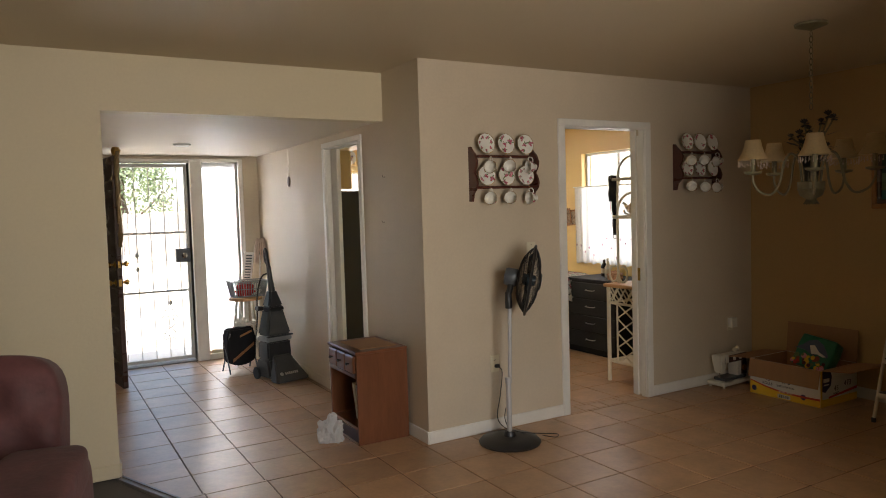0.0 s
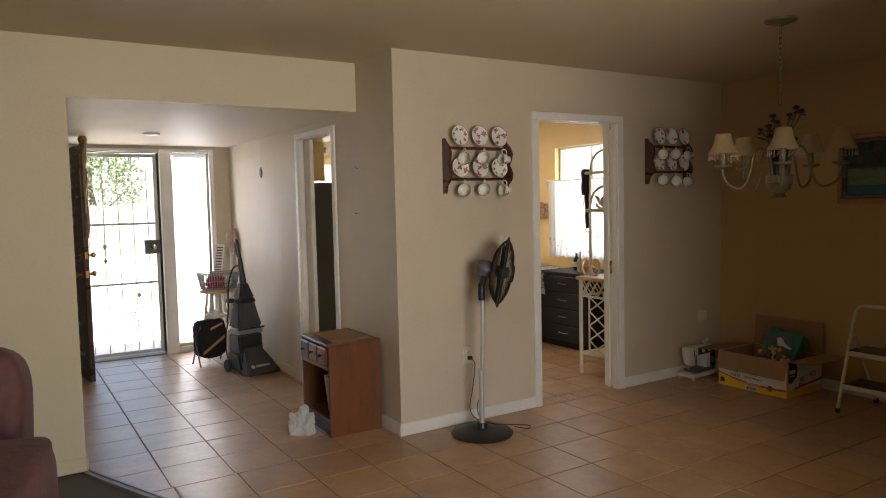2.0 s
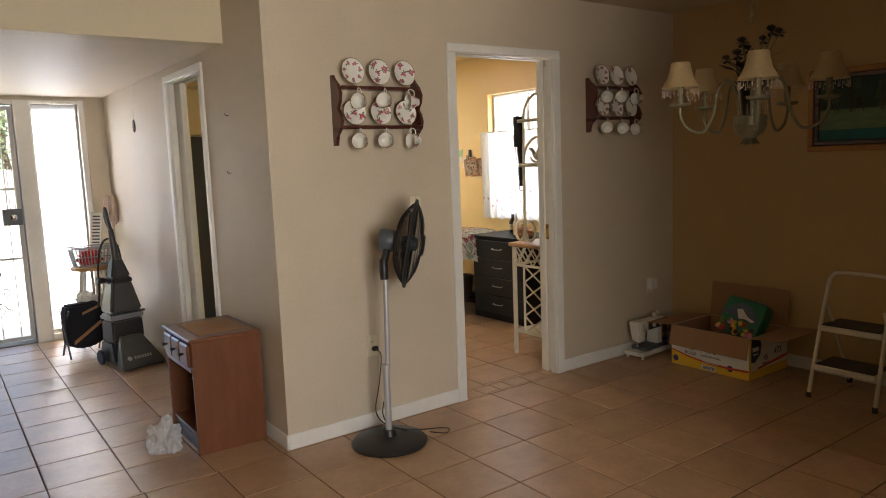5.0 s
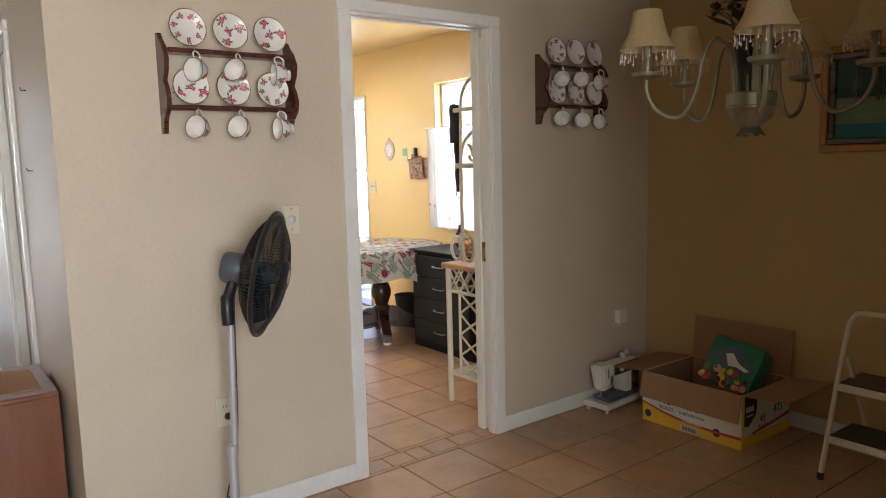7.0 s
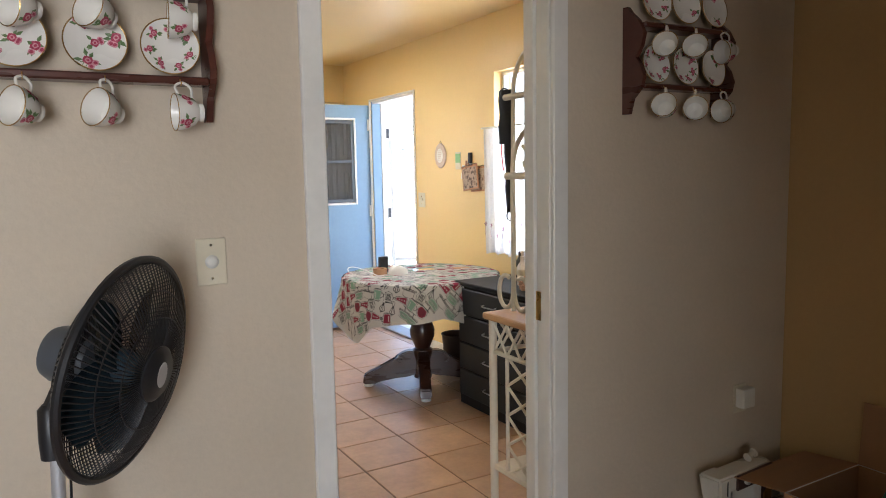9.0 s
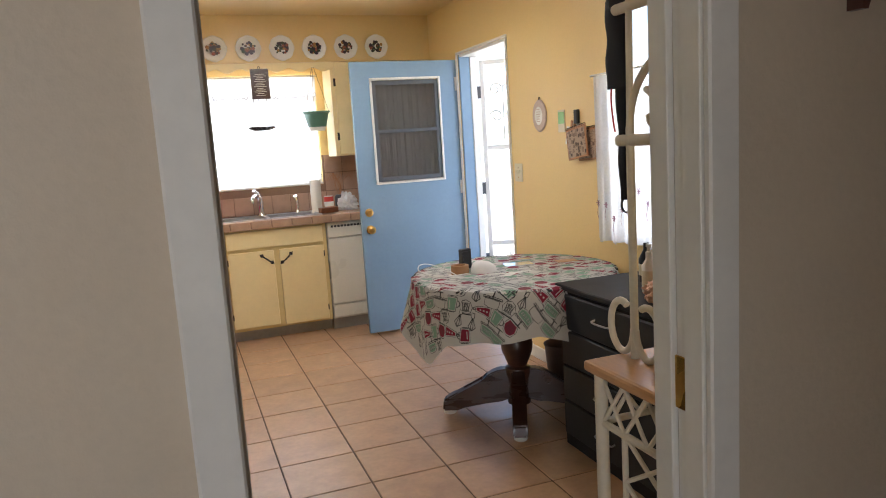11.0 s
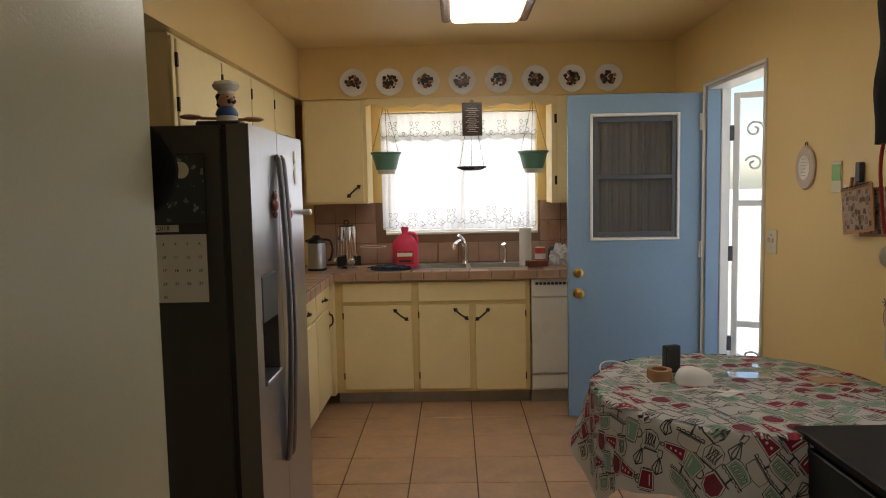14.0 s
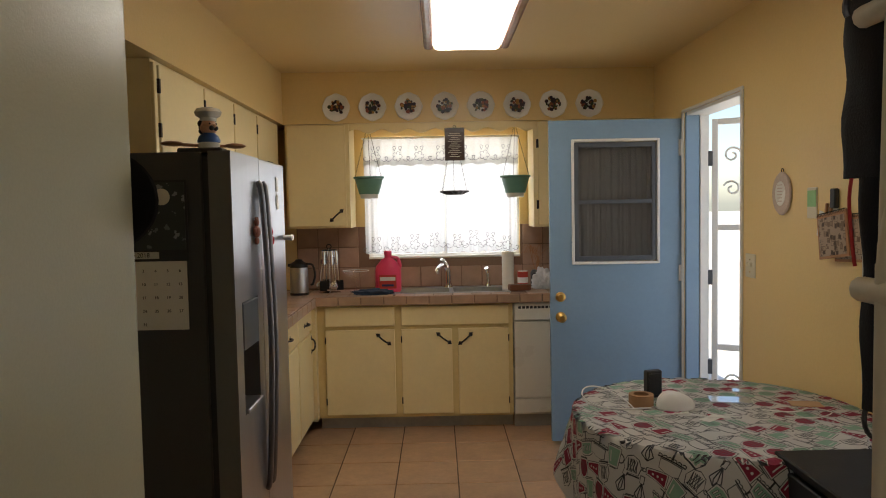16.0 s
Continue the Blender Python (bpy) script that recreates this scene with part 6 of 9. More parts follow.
    part("badge", bm, M["pole"], v, "pale printed badge bars")


carpet_cleaner()


def stool_and_basket():
    s = thing("bar_stool", pose(-0.29, 3.28, 0), "white painted wooden stool in the hall", "stool")
    part("seat", turned([(0.15, 0.64), (0.165, 0.645), (0.165, 0.668), (0.155, 0.675)], 28), M["oak"], s, "pale wooden round seat", smooth=True)
    for k in range(4):
        a = radians(45 + 90 * k)
        bm = bmesh.new()
        tube(bm, [(math.cos(a) * 0.10, math.sin(a) * 0.10, 0.645), (math.cos(a) * 0.19, math.sin(a) * 0.19, 0.0)], [0.014, 0.017], 10)
        part("leg", bm, M["white"], s, smooth=True)
    for z, r in ((0.22, 0.155), (0.40, 0.13)):
        for k in range(4):
            a, b = radians(45 + 90 * k), radians(135 + 90 * k)
            bm = bmesh.new()
            tube(bm, [(math.cos(a) * r, math.sin(a) * r, z + 0.02 * (k % 2)), (math.cos(b) * r, math.sin(b) * r, z + 0.02 * (k % 2))], 0.009, 8)
            part("rung", bm, M["white"], s)
    b = thing("laundry_basket", pose(-0.27, 3.28, 0.677), "small grey slatted plastic basket on the stool", "basket")
    part("bottom", slab(-0.15, 0.15, -0.10, 0.10, 0, 0.008, 0.003), M["greybasket"], b)
    bm = bmesh.new()
    for z, g in ((0.004, 0.0), (0.155, 0.03), (0.14, 0.028), (0.08, 0.015)):
        tube(bm, [(-0.15 - g, -0.10 - g, z), (0.15 + g, -0.10 - g, z), (0.15 + g, 0.10 + g, z), (-0.15 - g, 0.10 + g, z)], 0.007 if z > 0.15 else 0.004, 6, True)
    part("rim", bm, M["greybasket"], b)
    for i in range(14):
        for sy in (-1, 1):
            x = -0.145 + 0.29 * i / 13
            bm = bmesh.new()
            tube(bm, [(x, sy * 0.10, 0.003), (x * 1.18, sy * 0.128, 0.15)], 0.0045, 5)
            part("slat", bm, M["greybasket"], b)
    for i in range(8):
        for sx in (-1, 1):
            y = -0.09 + 0.18 * i / 7
            bm = bmesh.new()
            tube(bm, [(sx * 0.15, y, 0.003), (sx * 0.178, y * 1.25, 0.15)], 0.0045, 5)
            part("slat", bm, M["greybasket"], b)
    crumple("red_cloth", pose(-0.30, 3.27, 0.687), (0.10, 0.07, 0.085), "bundle of red cloth in the basket", M["red"], 8, "cloth")
    crumple("white_cloth", pose(-0.20, 3.31, 0.687), (0.07, 0.06, 0.075), "bundle of pale cloth in the basket", M["paper"], 9, "cloth")
    # sweeping tools in the corner
    m = thing("dust_mop", pose(-0.12, 3.55, 0, 3, 3, 0), "dust mop standing head up in the corner", "mop")
    part("handle", turned([(0.011, 0.0), (0.011, 1.10)], 10), M["whiteiron"], m, smooth=True)
    part("clamp", turned([(0.016, 1.08), (0.03, 1.11), (0.03, 1.14), (0.016, 1.15)], 12), M["green"], m, "dark green mop clamp")
    rnd = random.Random(6)
    bm = bmesh.new()
    for k in range(60):
        a = rnd.uniform(0, 6.28)
        r = rnd.uniform(0.03, 0.075)
        tube(bm, smooth_line([(0, 0, 1.13), (r * 0.6 * math.cos(a), r * 0.6 * math.sin(a), 1.20 + rnd.uniform(0, 0.06)), (r * math.cos(a), r * math.sin(a), 1.12 - rnd.uniform(0.0, 0.14))], 3), 0.006, 4)
    part("mop_strands", bm, M["rosewall"], m, "faded pink cotton strands")
    d = thing("dustpan", pose(-0.20, 3.58, 0.78, 14, 4, 0), "white long vented dustpan leaning in the corner", "dustpan")
    part("pan", slab(-0.05, 0.05, -0.01, 0.01, 0.0, 0.34, 0.006), M["paper"], d)
    bm = bmesh.new()
    for i in range(9):
        box(bm, -0.03, 0.03, -0.013, -0.0095, 0.06 + i * 0.03, 0.072 + i * 0.03)
    part("vents", bm, M["grey"], d)
    # slatted black folding bag on trestle legs
    g = thing("folding_bag", pose(-0.45, 2.96, 0, 0, 0, 12), "black canvas bag on crossed metal legs", "bag")
    bm = bmesh.new()
    prism(bm, [(-0.14, 0.10), (-0.15, 0.30), (-0.13, 0.42), (0.12, 0.42), (0.15, 0.30), (0.14, 0.10), (0.05, 0.06), (-0.06, 0.06)], -0.06, 0.06, "y")
    bmesh.ops.bevel(bm, geom=bm.edges[:], offset=0.015, segments=2, affect="EDGES")
    part("body", bm, M["blackcloth"], g, smooth=True)
    bm = bmesh.new()
    prism(bm, [(-0.10, 0.10), (0.12, 0.24), (0.12, 0.27), (-0.10, 0.13)], -0.064, -0.061, "y")
    prism(bm, [(-0.02, 0.33), (0.10, 0.37), (0.10, 0.39), (-0.02, 0.35)], -0.064, -0.061, "y")
    part("strap", bm, M["tanwood"], g, "tan webbing strap")
    for x in (-0.15, 0.13):
        bm = bmesh.new()
        tube(bm, [(x, -0.10, 0.0), (x + 0.01, 0.07, 0.38)], 0.007, 6)
        tube(bm, [(x + 0.015, 0.10, 0.0), (x + 0.025, -0.07, 0.38)], 0.007, 6)
        part("leg", bm, M["grey"], g)
    crumple("cloth_bundle", pose(-0.40, 3.02, 0.415), (0.07, 0.05, 0.05), "pale cloth bundle on the folding bag", M["paper"], 15, "cloth")


stool_and_basket()


def hall_details():
    k = thing("ceiling_disc", pose(-0.98, 2.45, 2.116), "flat white round ceiling detector", "detector")
    part("cover", turned([(0.0, 0.0), (0.07, 0.0), (0.068, -0.012), (0.05, -0.02), (0.0, -0.022)], 28, cap=False), M["china"], k, smooth=True)
    o = thing("wall_ornament", pose(-0.004, 2.62, 1.80), "small dark oval ornament hanging on a string", "ornament")
    part("medallion", turned([(0.0, -0.004), (0.03, -0.004), (0.034, 0.0), (0.03, 0.006), (0, 0.009)], 20, pose(0, 0, 0, 0, -90) @ Matrix.Diagonal((1.5, 0.95, 1, 1)), cap=False), M["basket"], o, smooth=True)
    bm = bmesh.new()
    tube(bm, [(0.001, 0, 0.04), (0.002, 0, 0.31)], 0.0012, 5)
    part("string", bm, M["rattan"], o)
    for y, z in ((0.52, 1.73), (0.55, 1.42)):
        bm = bmesh.new()
        tube(bm, [(0.004, 0, 0), (-0.018, 0, 0.0), (-0.022, 0, 0.012)], 0.0022, 6)
        mesh_thing("wall_hook", bm, M["iron"], "small metal hook in the hall wall", "hook", pose(0, y, z))
    # golden drapery hung on the open door
    d = thing("door_hanging", pose(-1.50, 2.83, 1.30, 0, 0, -82.5), "golden twisted tassel ornament hung on the door", "ornament")
    rnd = random.Random(2)
    for kk in range(7):
        x = rnd.uniform(-0.05, 0.03)
        pts = [(x + 0.02 * math.sin(i * 1.1 + kk), 0.035 + 0.012 * math.cos(i * 1.3 + kk), 0.78 - 0.85 * i / 12 * rnd.uniform(0.8, 1)) for i in range(13)]
        part("cord", rod(smooth_line(pts, 3), 0.012, 6), M["bronze"], d, "old gold fabric cord", smooth=True)
    part("crest", turned([(0.0, 0.74), (0.03, 0.75), (0.04, 0.79), (0.02, 0.83), (0.0, 0.85)], 14, pose(-0.01, 0.04, 0), cap=False), M["brass"], d, smooth=True)


hall_details()


# ---- kitchen: cabinets ----
def arched_pull(parent, p, ang, axis, size=0.112):
    """Dark wrought pull with leaf ends; p its middle, ang its tilt; on a front facing -y ('y') or +x ('x')."""
    bm = bmesh.new()
    h = size / 2

    def at(u, v, d):
        c, s = math.cos(radians(ang)), math.sin(radians(ang))
        u, v = u * c - v * s, u * s + v * c
        return Vector((p[0] + u, p[1] - d, p[2] + v)) if axis == "y" else Vector((p[0] + d, p[1] + u, p[2] + v))
    tube(bm, smooth_line([at(-h * 0.7, 0, 0.003), at(-h * 0.5, 0, 0.02), at(0, 0, 0.026), at(h * 0.5, 0, 0.02), at(h * 0.7, 0, 0.003)], 4), 0.0058, 7)
    for s in (-1, 1):
        vs = [bm.verts.new(at(s * u, v, d)) for u, v, d in ((h * 0.5, 0, 0.001), (h * 0.8, 0.016, 0.003), (h * 1.18, 0, 0.001), (h * 0.8, -0.016, 0.003), (h * 0.8, 0, 0.008))]
        for a, b in ((0, 1), (1, 2), (2, 3), (3, 0)):
            bm.faces.new((vs[a], vs[b], vs[4]))
    part("handle", bm, M["iron"], parent, "dark wrought iron pull")


def front_y(parent, x0, x1, z0, z1, y, name, pull=None, t=0.018, lean=0):
    bm = slab(x0, x1, -t, 0, z0, z1, 0.003)
    bmesh.ops.transform(bm, matrix=pose(0, y, 0), verts=bm.verts)
    if lean:
        bmesh.ops.transform(bm, matrix=pose(x1, y, z0) @ pose(0, 0, 0, 0, lean, 0) @ pose(-x1, -y, -z0), verts=bm.verts)
    d = part(name, bm, M["cabyel"], parent)
    if pull:
        arched_pull(d, (pull[0], y - t, pull[1]), pull[2], "y")
    return d


CF = 4.515        # face frame of the sink cabinets
def sink_cabinets():
    units = (("base_cabinet", 0.84, 1.405, [("drawer_front", 0.895, 1.36, 0.715, 0.845, None), ("door", 0.895, 1.36, 0.115, 0.69, (1.285, 0.625, -38))]),
             ("base_cabinet", 1.405, 2.155, [("drawer_front", 1.405, 2.125, 0.715, 0.845, None), ("door", 1.405, 1.745, 0.115, 0.69, (1.69, 0.625, -38)), ("door", 1.785, 2.125, 0.105, 0.69, (1.835, 0.62, 40))]))
    for name, x0, x1, fronts in units:
        c = thing(name, pose(0, 0, 0), "yellow painted base cabinet under the sink counter" if len(fronts) > 2 else "yellow painted base cabinet with black pull", "cabinet", "kitchen base cabinets")
        part("body", slab(x0, x1, CF, NY - 0.003, 0.09, 0.862), M["cabshade"], c, "face frame, deeper yellow for the shade between fronts")
        part("toe_kick", slab(x0, x1, CF + 0.07, CF + 0.09, 0.001, 0.09), M["cabgrey"], c, "scuffed grey toe kick")
        for n, a, b, z0, z1, pull in fronts:
            d = front_y(c, a, b, z0, z1, CF - 0.001, n, pull)
            if n == "door":
                hx = a if pull and pull[2] < 0 else b
                for z in (z0 + 0.07, z1 - 0.09):
                    part("hinge", slab(hx - 0.004, hx + 0.004, CF - 0.022, CF - 0.001, z, z + 0.045, 0.001), M["iron"], d)
    # dishwasher
    d = thing("dishwasher", pose(2.16, CF - 0.02, 0), "white built-in dishwasher with dark vent slots", "dishwasher")
    part("body", slab(0.004, 0.60, 0.02, 0.50, 0.09, 0.86), M["dish"], d)
    part("control_panel", slab(0.004, 0.60, -0.008, 0.02, 0.735, 0.858, 0.006), M["dish"], d)
    part("door", slab(0.004, 0.60, 0.0, 0.02, 0.21, 0.73, 0.004), M["dish"], d)
    part("lower_panel", slab(0.004, 0.60, 0.004, 0.02, 0.10, 0.20, 0.004), M["dish"], d)
    part("toe_kick", slab(0.004, 0.60, 0.05, 0.07, 0.001, 0.095), M["cabgrey"], d)
    for i in range(10):
        part("vent_slot", slab(0.03 + i * 0.026, 0.05 + i * 0.026, -0.0095, -0.0075, 0.815, 0.832, 0.001), M["black"], d)
    e = thing("base_cabinet", pose(0, 0, 0), "yellow corner base cabinet behind the open door", "cabinet", "kitchen base cabinets")
    part("body", slab(2.765, EX - 0.002, CF, NY - 0.003, 0.09, 0.862), M["cabyel"], e)
    front_y(e, 2.80, EX - 0.03, 0.115, 0.845, CF - 0.001, "door")


sink_cabinets()
LX = 0.80         # front of the west cabinets


def west_cabinets():
    c = thing("base_cabinet", pose(0, 0, 0), "yellow painted base cabinet run beside the fridge", "cabinet", "kitchen base cabinets")
    part("body", slab(0.131, LX, 2.76, 4.515, 0.09, 0.862), M["cabyel"], c)
    part("toe_kick", slab(LX - 0.09, LX - 0.07, 2.76, 4.585, 0.001, 0.09), M["cabgrey"], c)
    part("corner_post", slab(LX - 0.01, 0.84, 4.44, CF, 0.09, 0.862), M["cabyel"], c)
    ys = (2.80, 3.38, 3.97, 4.43)
    for k, (a, b) in enumerate(zip(ys, ys[1:])):
        w = part("drawer_front", slab(LX + 0.001, LX + 0.02, a + 0.008, b - 0.012, 0.715, 0.845, 0.003), M["cabyel"], c)
        arched_pull(w, (LX + 0.02, (a + b) / 2, 0.78), 0, "x")
        d = part("door", slab(LX + 0.001, LX + 0.02, a + 0.008, b - 0.012, 0.115, 0.69, 0.003), M["cabyel"], c)
        arched_pull(d, (LX + 0.02, (b - 0.05 if k != 1 else a + 0.05), 0.62), 90, "x")
    # wall cabinets over the counter and the fridge
    u = thing("wall_cabinet", pose(0, 0, 0), "yellow wall cabinets in a row under the soffit", "cabinet", "kitchen wall cabinets")
    part("body", slab(0.131, 0.575, 2.77, 4.69, 1.38, 2.088), M["cabyel"], u)
    part("body", slab(0.131, 0.575, 2.515, 2.768, 1.72, 2.088), M["cabyel"], u)
    part("face_post", slab(0.575, 0.590, 2.515, 2.545, 1.72, 2.075, 0.002), M["cabyel"], u)
    ys = (2.545, 3.09, 3.57, 4.05, 4.56)
    for k, (a, b) in enumerate(zip(ys, ys[1:])):
        z0 = 1.73 if k == 0 else 1.39
        d = part("door", slab(0.576, 0.596, a + 0.010, b - 0.010, z0, 2.070, 0.003), M["cabyel"], u)
        for z in (z0 + 0.06, 1.96):
            part("hinge", slab(0.588, 0.600, a - 0.004, a + 0.011, z, z + 0.055, 0.001), M["iron"], d)
    n = thing("wall_cabinet", pose(0, 0, 0), "yellow wall cabinet with one door beside the window", "cabinet", "kitchen wall cabinets")
    part("body", slab(0.62, 1.06, 4.715, NY - 0.003, 1.372, 2.088), M["cabyel"], n)
    front_y(n, 0.635, 1.035, 1.385, 2.08, 4.714, "door", (0.965, 1.46, 42))
    e = thing("wall_cabinet", pose(0, 0, 0), "yellow wall cabinet behind the open door", "cabinet", "kitchen wall cabinets")
    part("body", slab(2.335, EX - 0.002, 4.715, NY - 0.003, 1.355, 2.088), M["cabyel"], e)
    d = front_y(e, 2.365, 2.76, 1.37, 2.08, 4.714, "door")
    for z in (1.48, 1.90):
        part("hinge", slab(2.352, 2.368, 4.690, 4.70, z, z + 0.06, 0.001), M["iron"], d)
    front_y(e, 2.78, EX - 0.02, 1.37, 2.08, 4.714, "door")


west_cabinets()


def counter():
    c = thing("countertop", pose(0, 0, 0), "tan tiled countertop with square edge tiles", "countertop")
    bm = bmesh.new()
    SX0, SX1, SY0, SY1 = 1.36, 2.14, 4.60, 4.98
    box(bm, 0.131, SX0, 4.475, NY - 0.003, 0.863, 0.912)
    box(bm, SX1, EX - 0.003, 4.475, NY - 0.003, 0.863, 0.912)
    box(bm, SX0, SX1, 4.475, SY0, 0.863, 0.912)
    box(bm, SX0, SX1, SY1, NY - 0.003, 0.863, 0.912)
    box(bm, 0.131, 0.835, 2.765, 4.475, 0.863, 0.912)
    part("bed", bm, M["groutpale"], c, "brown grout bed")
    edge = slab(-0.073, 0.073, -0.012, 0, -0.03, 0.03, 0.004)
    sh = bpy.data.meshes.new("edge_tile")
    edge.to_mesh(sh)
    edge.free()
    sh.materials.append(M["counter"])
    for i in range(15):
        ob = new("edge_tile", sh)
        ob.parent = c
        ob.location = (0.915 + i * 0.151, 4.474, 0.888)
    for i in range(11):
        ob = new("edge_tile", sh)
        ob.parent = c
        ob.matrix_basis = pose(0.836, 2.85 + i * 0.151, 0.888, 0, 0, 90)
    top = slab(-0.073, 0.073, -0.073, 0.073, 0, 0.006, 0.002)
    st = bpy.data.meshes.new("tile")
    top.to_mesh(st)
    top.free()
    st.materials.append(M["counter"])
    for i in range(20):
        for j in range(4):
            x, y = 0.22 + i * 0.151, 4.55 + j * 0.151 - 0.004
            if SX0 - 0.05 < x < SX1 + 0.05 or y > NY - 0.075:
                continue
            ob = new("tile", st)
            ob.parent = c
            ob.location = (x, y, 0.912)
    for i in range(4):
        for j in range(11):
            ob = new("tile", st)
            ob.parent = c
            ob.location = (0.755 - i * 0.151, 4.40 - j * 0.151, 0.912)
    for i in range(6):
        x = SX0 + 0.07 + i * 0.13
        part("tile", slab(x - 0.062, x + 0.062, 4.478, 4.598, 0.912, 0.918, 0.002), M["counter"], c)
    # backsplash
    b = thing("backsplash", pose(0, 0, 0), "mottled pink tan tile backsplash", "backsplash", kind="structure")
    part("bed", slab(0.62, EX - 0.003, NY - 0.007, NY - 0.003, 0.912, SZ0 - 0.006), M["groutpale"], b)
    part("bed", slab(0.62, SW0, NY - 0.007, NY - 0.003, SZ0 - 0.006, 1.37), M["groutpale"], b)
    part("bed", slab(SW1, EX - 0.003, NY - 0.007, NY - 0.003, SZ0 - 0.006, 1.37), M["groutpale"], b)
    sq = slab(-0.073, 0.073, -0.008, 0, -0.073, 0.073, 0.002)
    sm = bpy.data.meshes.new("tile")
    sq.to_mesh(sm)
    sq.free()
    sm.materials.append(M["splash"])
    for i in range(16):
        for j in range(4):
            x, z = 0.70 + i * 0.151, 0.995 + j * 0.151
            if z + 0.073 > SZ0 - 0.01 and SW0 - 0.07 < x < SW1 + 0.07:
                continue
            if z > 1.35 and not (1.06 < x < 1.15 or 2.27 < x < 2.34):
                continue
            ob = new("tile", sm)
            ob.parent = b
            ob.location = (x, NY - 0.007, z)
    # sink
    s = thing("kitchen_sink", pose(0, 0, 0), "stainless steel double bowl drop-in sink", "sink")
    bm = bmesh.new()
    rim = 0.922
    for x0, x1, y0, y1 in ((SX0 - 0.015, SX1 + 0.015, SY0 - 0.015, SY0 + 0.02), (SX0 - 0.015, SX1 + 0.015, SY1 - 0.09, SY1 + 0.012), (SX0 - 0.015, SX0 + 0.02, SY0 + 0.02, SY1 - 0.09), (SX1 - 0.02, SX1 + 0.015, SY0 + 0.02, SY1 - 0.09), (1.735, 1.765, SY0 + 0.02, SY1 - 0.09)):
        box(bm, x0, x1, y0, y1, 0.913, rim, 0.003)
    part("rim", bm, M["fridgesteel"], s)
    for x0, x1 in ((SX0 + 0.02, 1.735), (1.765, SX1 - 0.02)):
        bm = bmesh.new()
        box(bm, x0, x1, SY0 + 0.02, SY1 - 0.09, 0.75, 0.919)
        top = max(bm.faces, key=lambda f: f.calc_center_median().z)
        bmesh.ops.delete(bm, geom=[top], context="FACES")
        bw = part("bowl", bm, M["fridgesteel"], s)
        part("drain", turned([(0.04, 0), (0.042, 0.003), (0.02, 0.004)], 18, pose((x0 + x1) / 2, 4.76, 0.751)), M["chrome"], bw)
    f = thing("faucet", pose(1.73, 4.935, 0.923), "chrome kitchen faucet with lever", "faucet")
    part("body", turned([(0.035, 0), (0.03, 0.01), (0.024, 0.03), (0.026, 0.11), (0.022, 0.13)], 20), M["chrome"], f, smooth=True)
    bm = bmesh.new()
    tube(bm, smooth_line([(0, 0, 0.10), (-0.02, -0.03, 0.15), (-0.05, -0.10, 0.165), (-0.075, -0.16, 0.14), (-0.08, -0.17, 0.11)], 5), 0.014, 10)
    part("spout", bm, M["chrome"], f, smooth=True)
    bm = bmesh.new()
    tube(bm, smooth_line([(0, 0, 0.13), (-0.01, 0.005, 0.17), (-0.045, -0.01, 0.205)], 4), [0.016, 0.015, 0.013, 0.012, 0.010, 0.010, 0.010, 0.011, 0.012], 10)
    part("lever", bm, M["chrome"], f, smooth=True)
    p = thing("sink_sprayer", pose(2.02, 4.935, 0.923), "chrome sink sprayer in its holder", "sprayer")
    part("holder", turned([(0.022, 0), (0.018, 0.01), (0.013, 0.02), (0.012, 0.05)], 16), M["chrome"], p, smooth=True)
    bm = bmesh.new()
    tube(bm, smooth_line([(0, 0, 0.045), (0, 0, 0.10), (-0.01, -0.012, 0.135)], 4), [0.010, 0.010, 0.011, 0.011, 0.012, 0.013, 0.014, 0.016, 0.017], 10)
    part("head", bm, M["chrome"], p, smooth=True)


counter()


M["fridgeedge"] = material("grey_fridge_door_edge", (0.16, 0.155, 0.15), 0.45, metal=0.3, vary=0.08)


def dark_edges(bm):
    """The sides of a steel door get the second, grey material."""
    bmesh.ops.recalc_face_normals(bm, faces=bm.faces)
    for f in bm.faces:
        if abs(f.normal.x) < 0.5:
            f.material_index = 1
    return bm


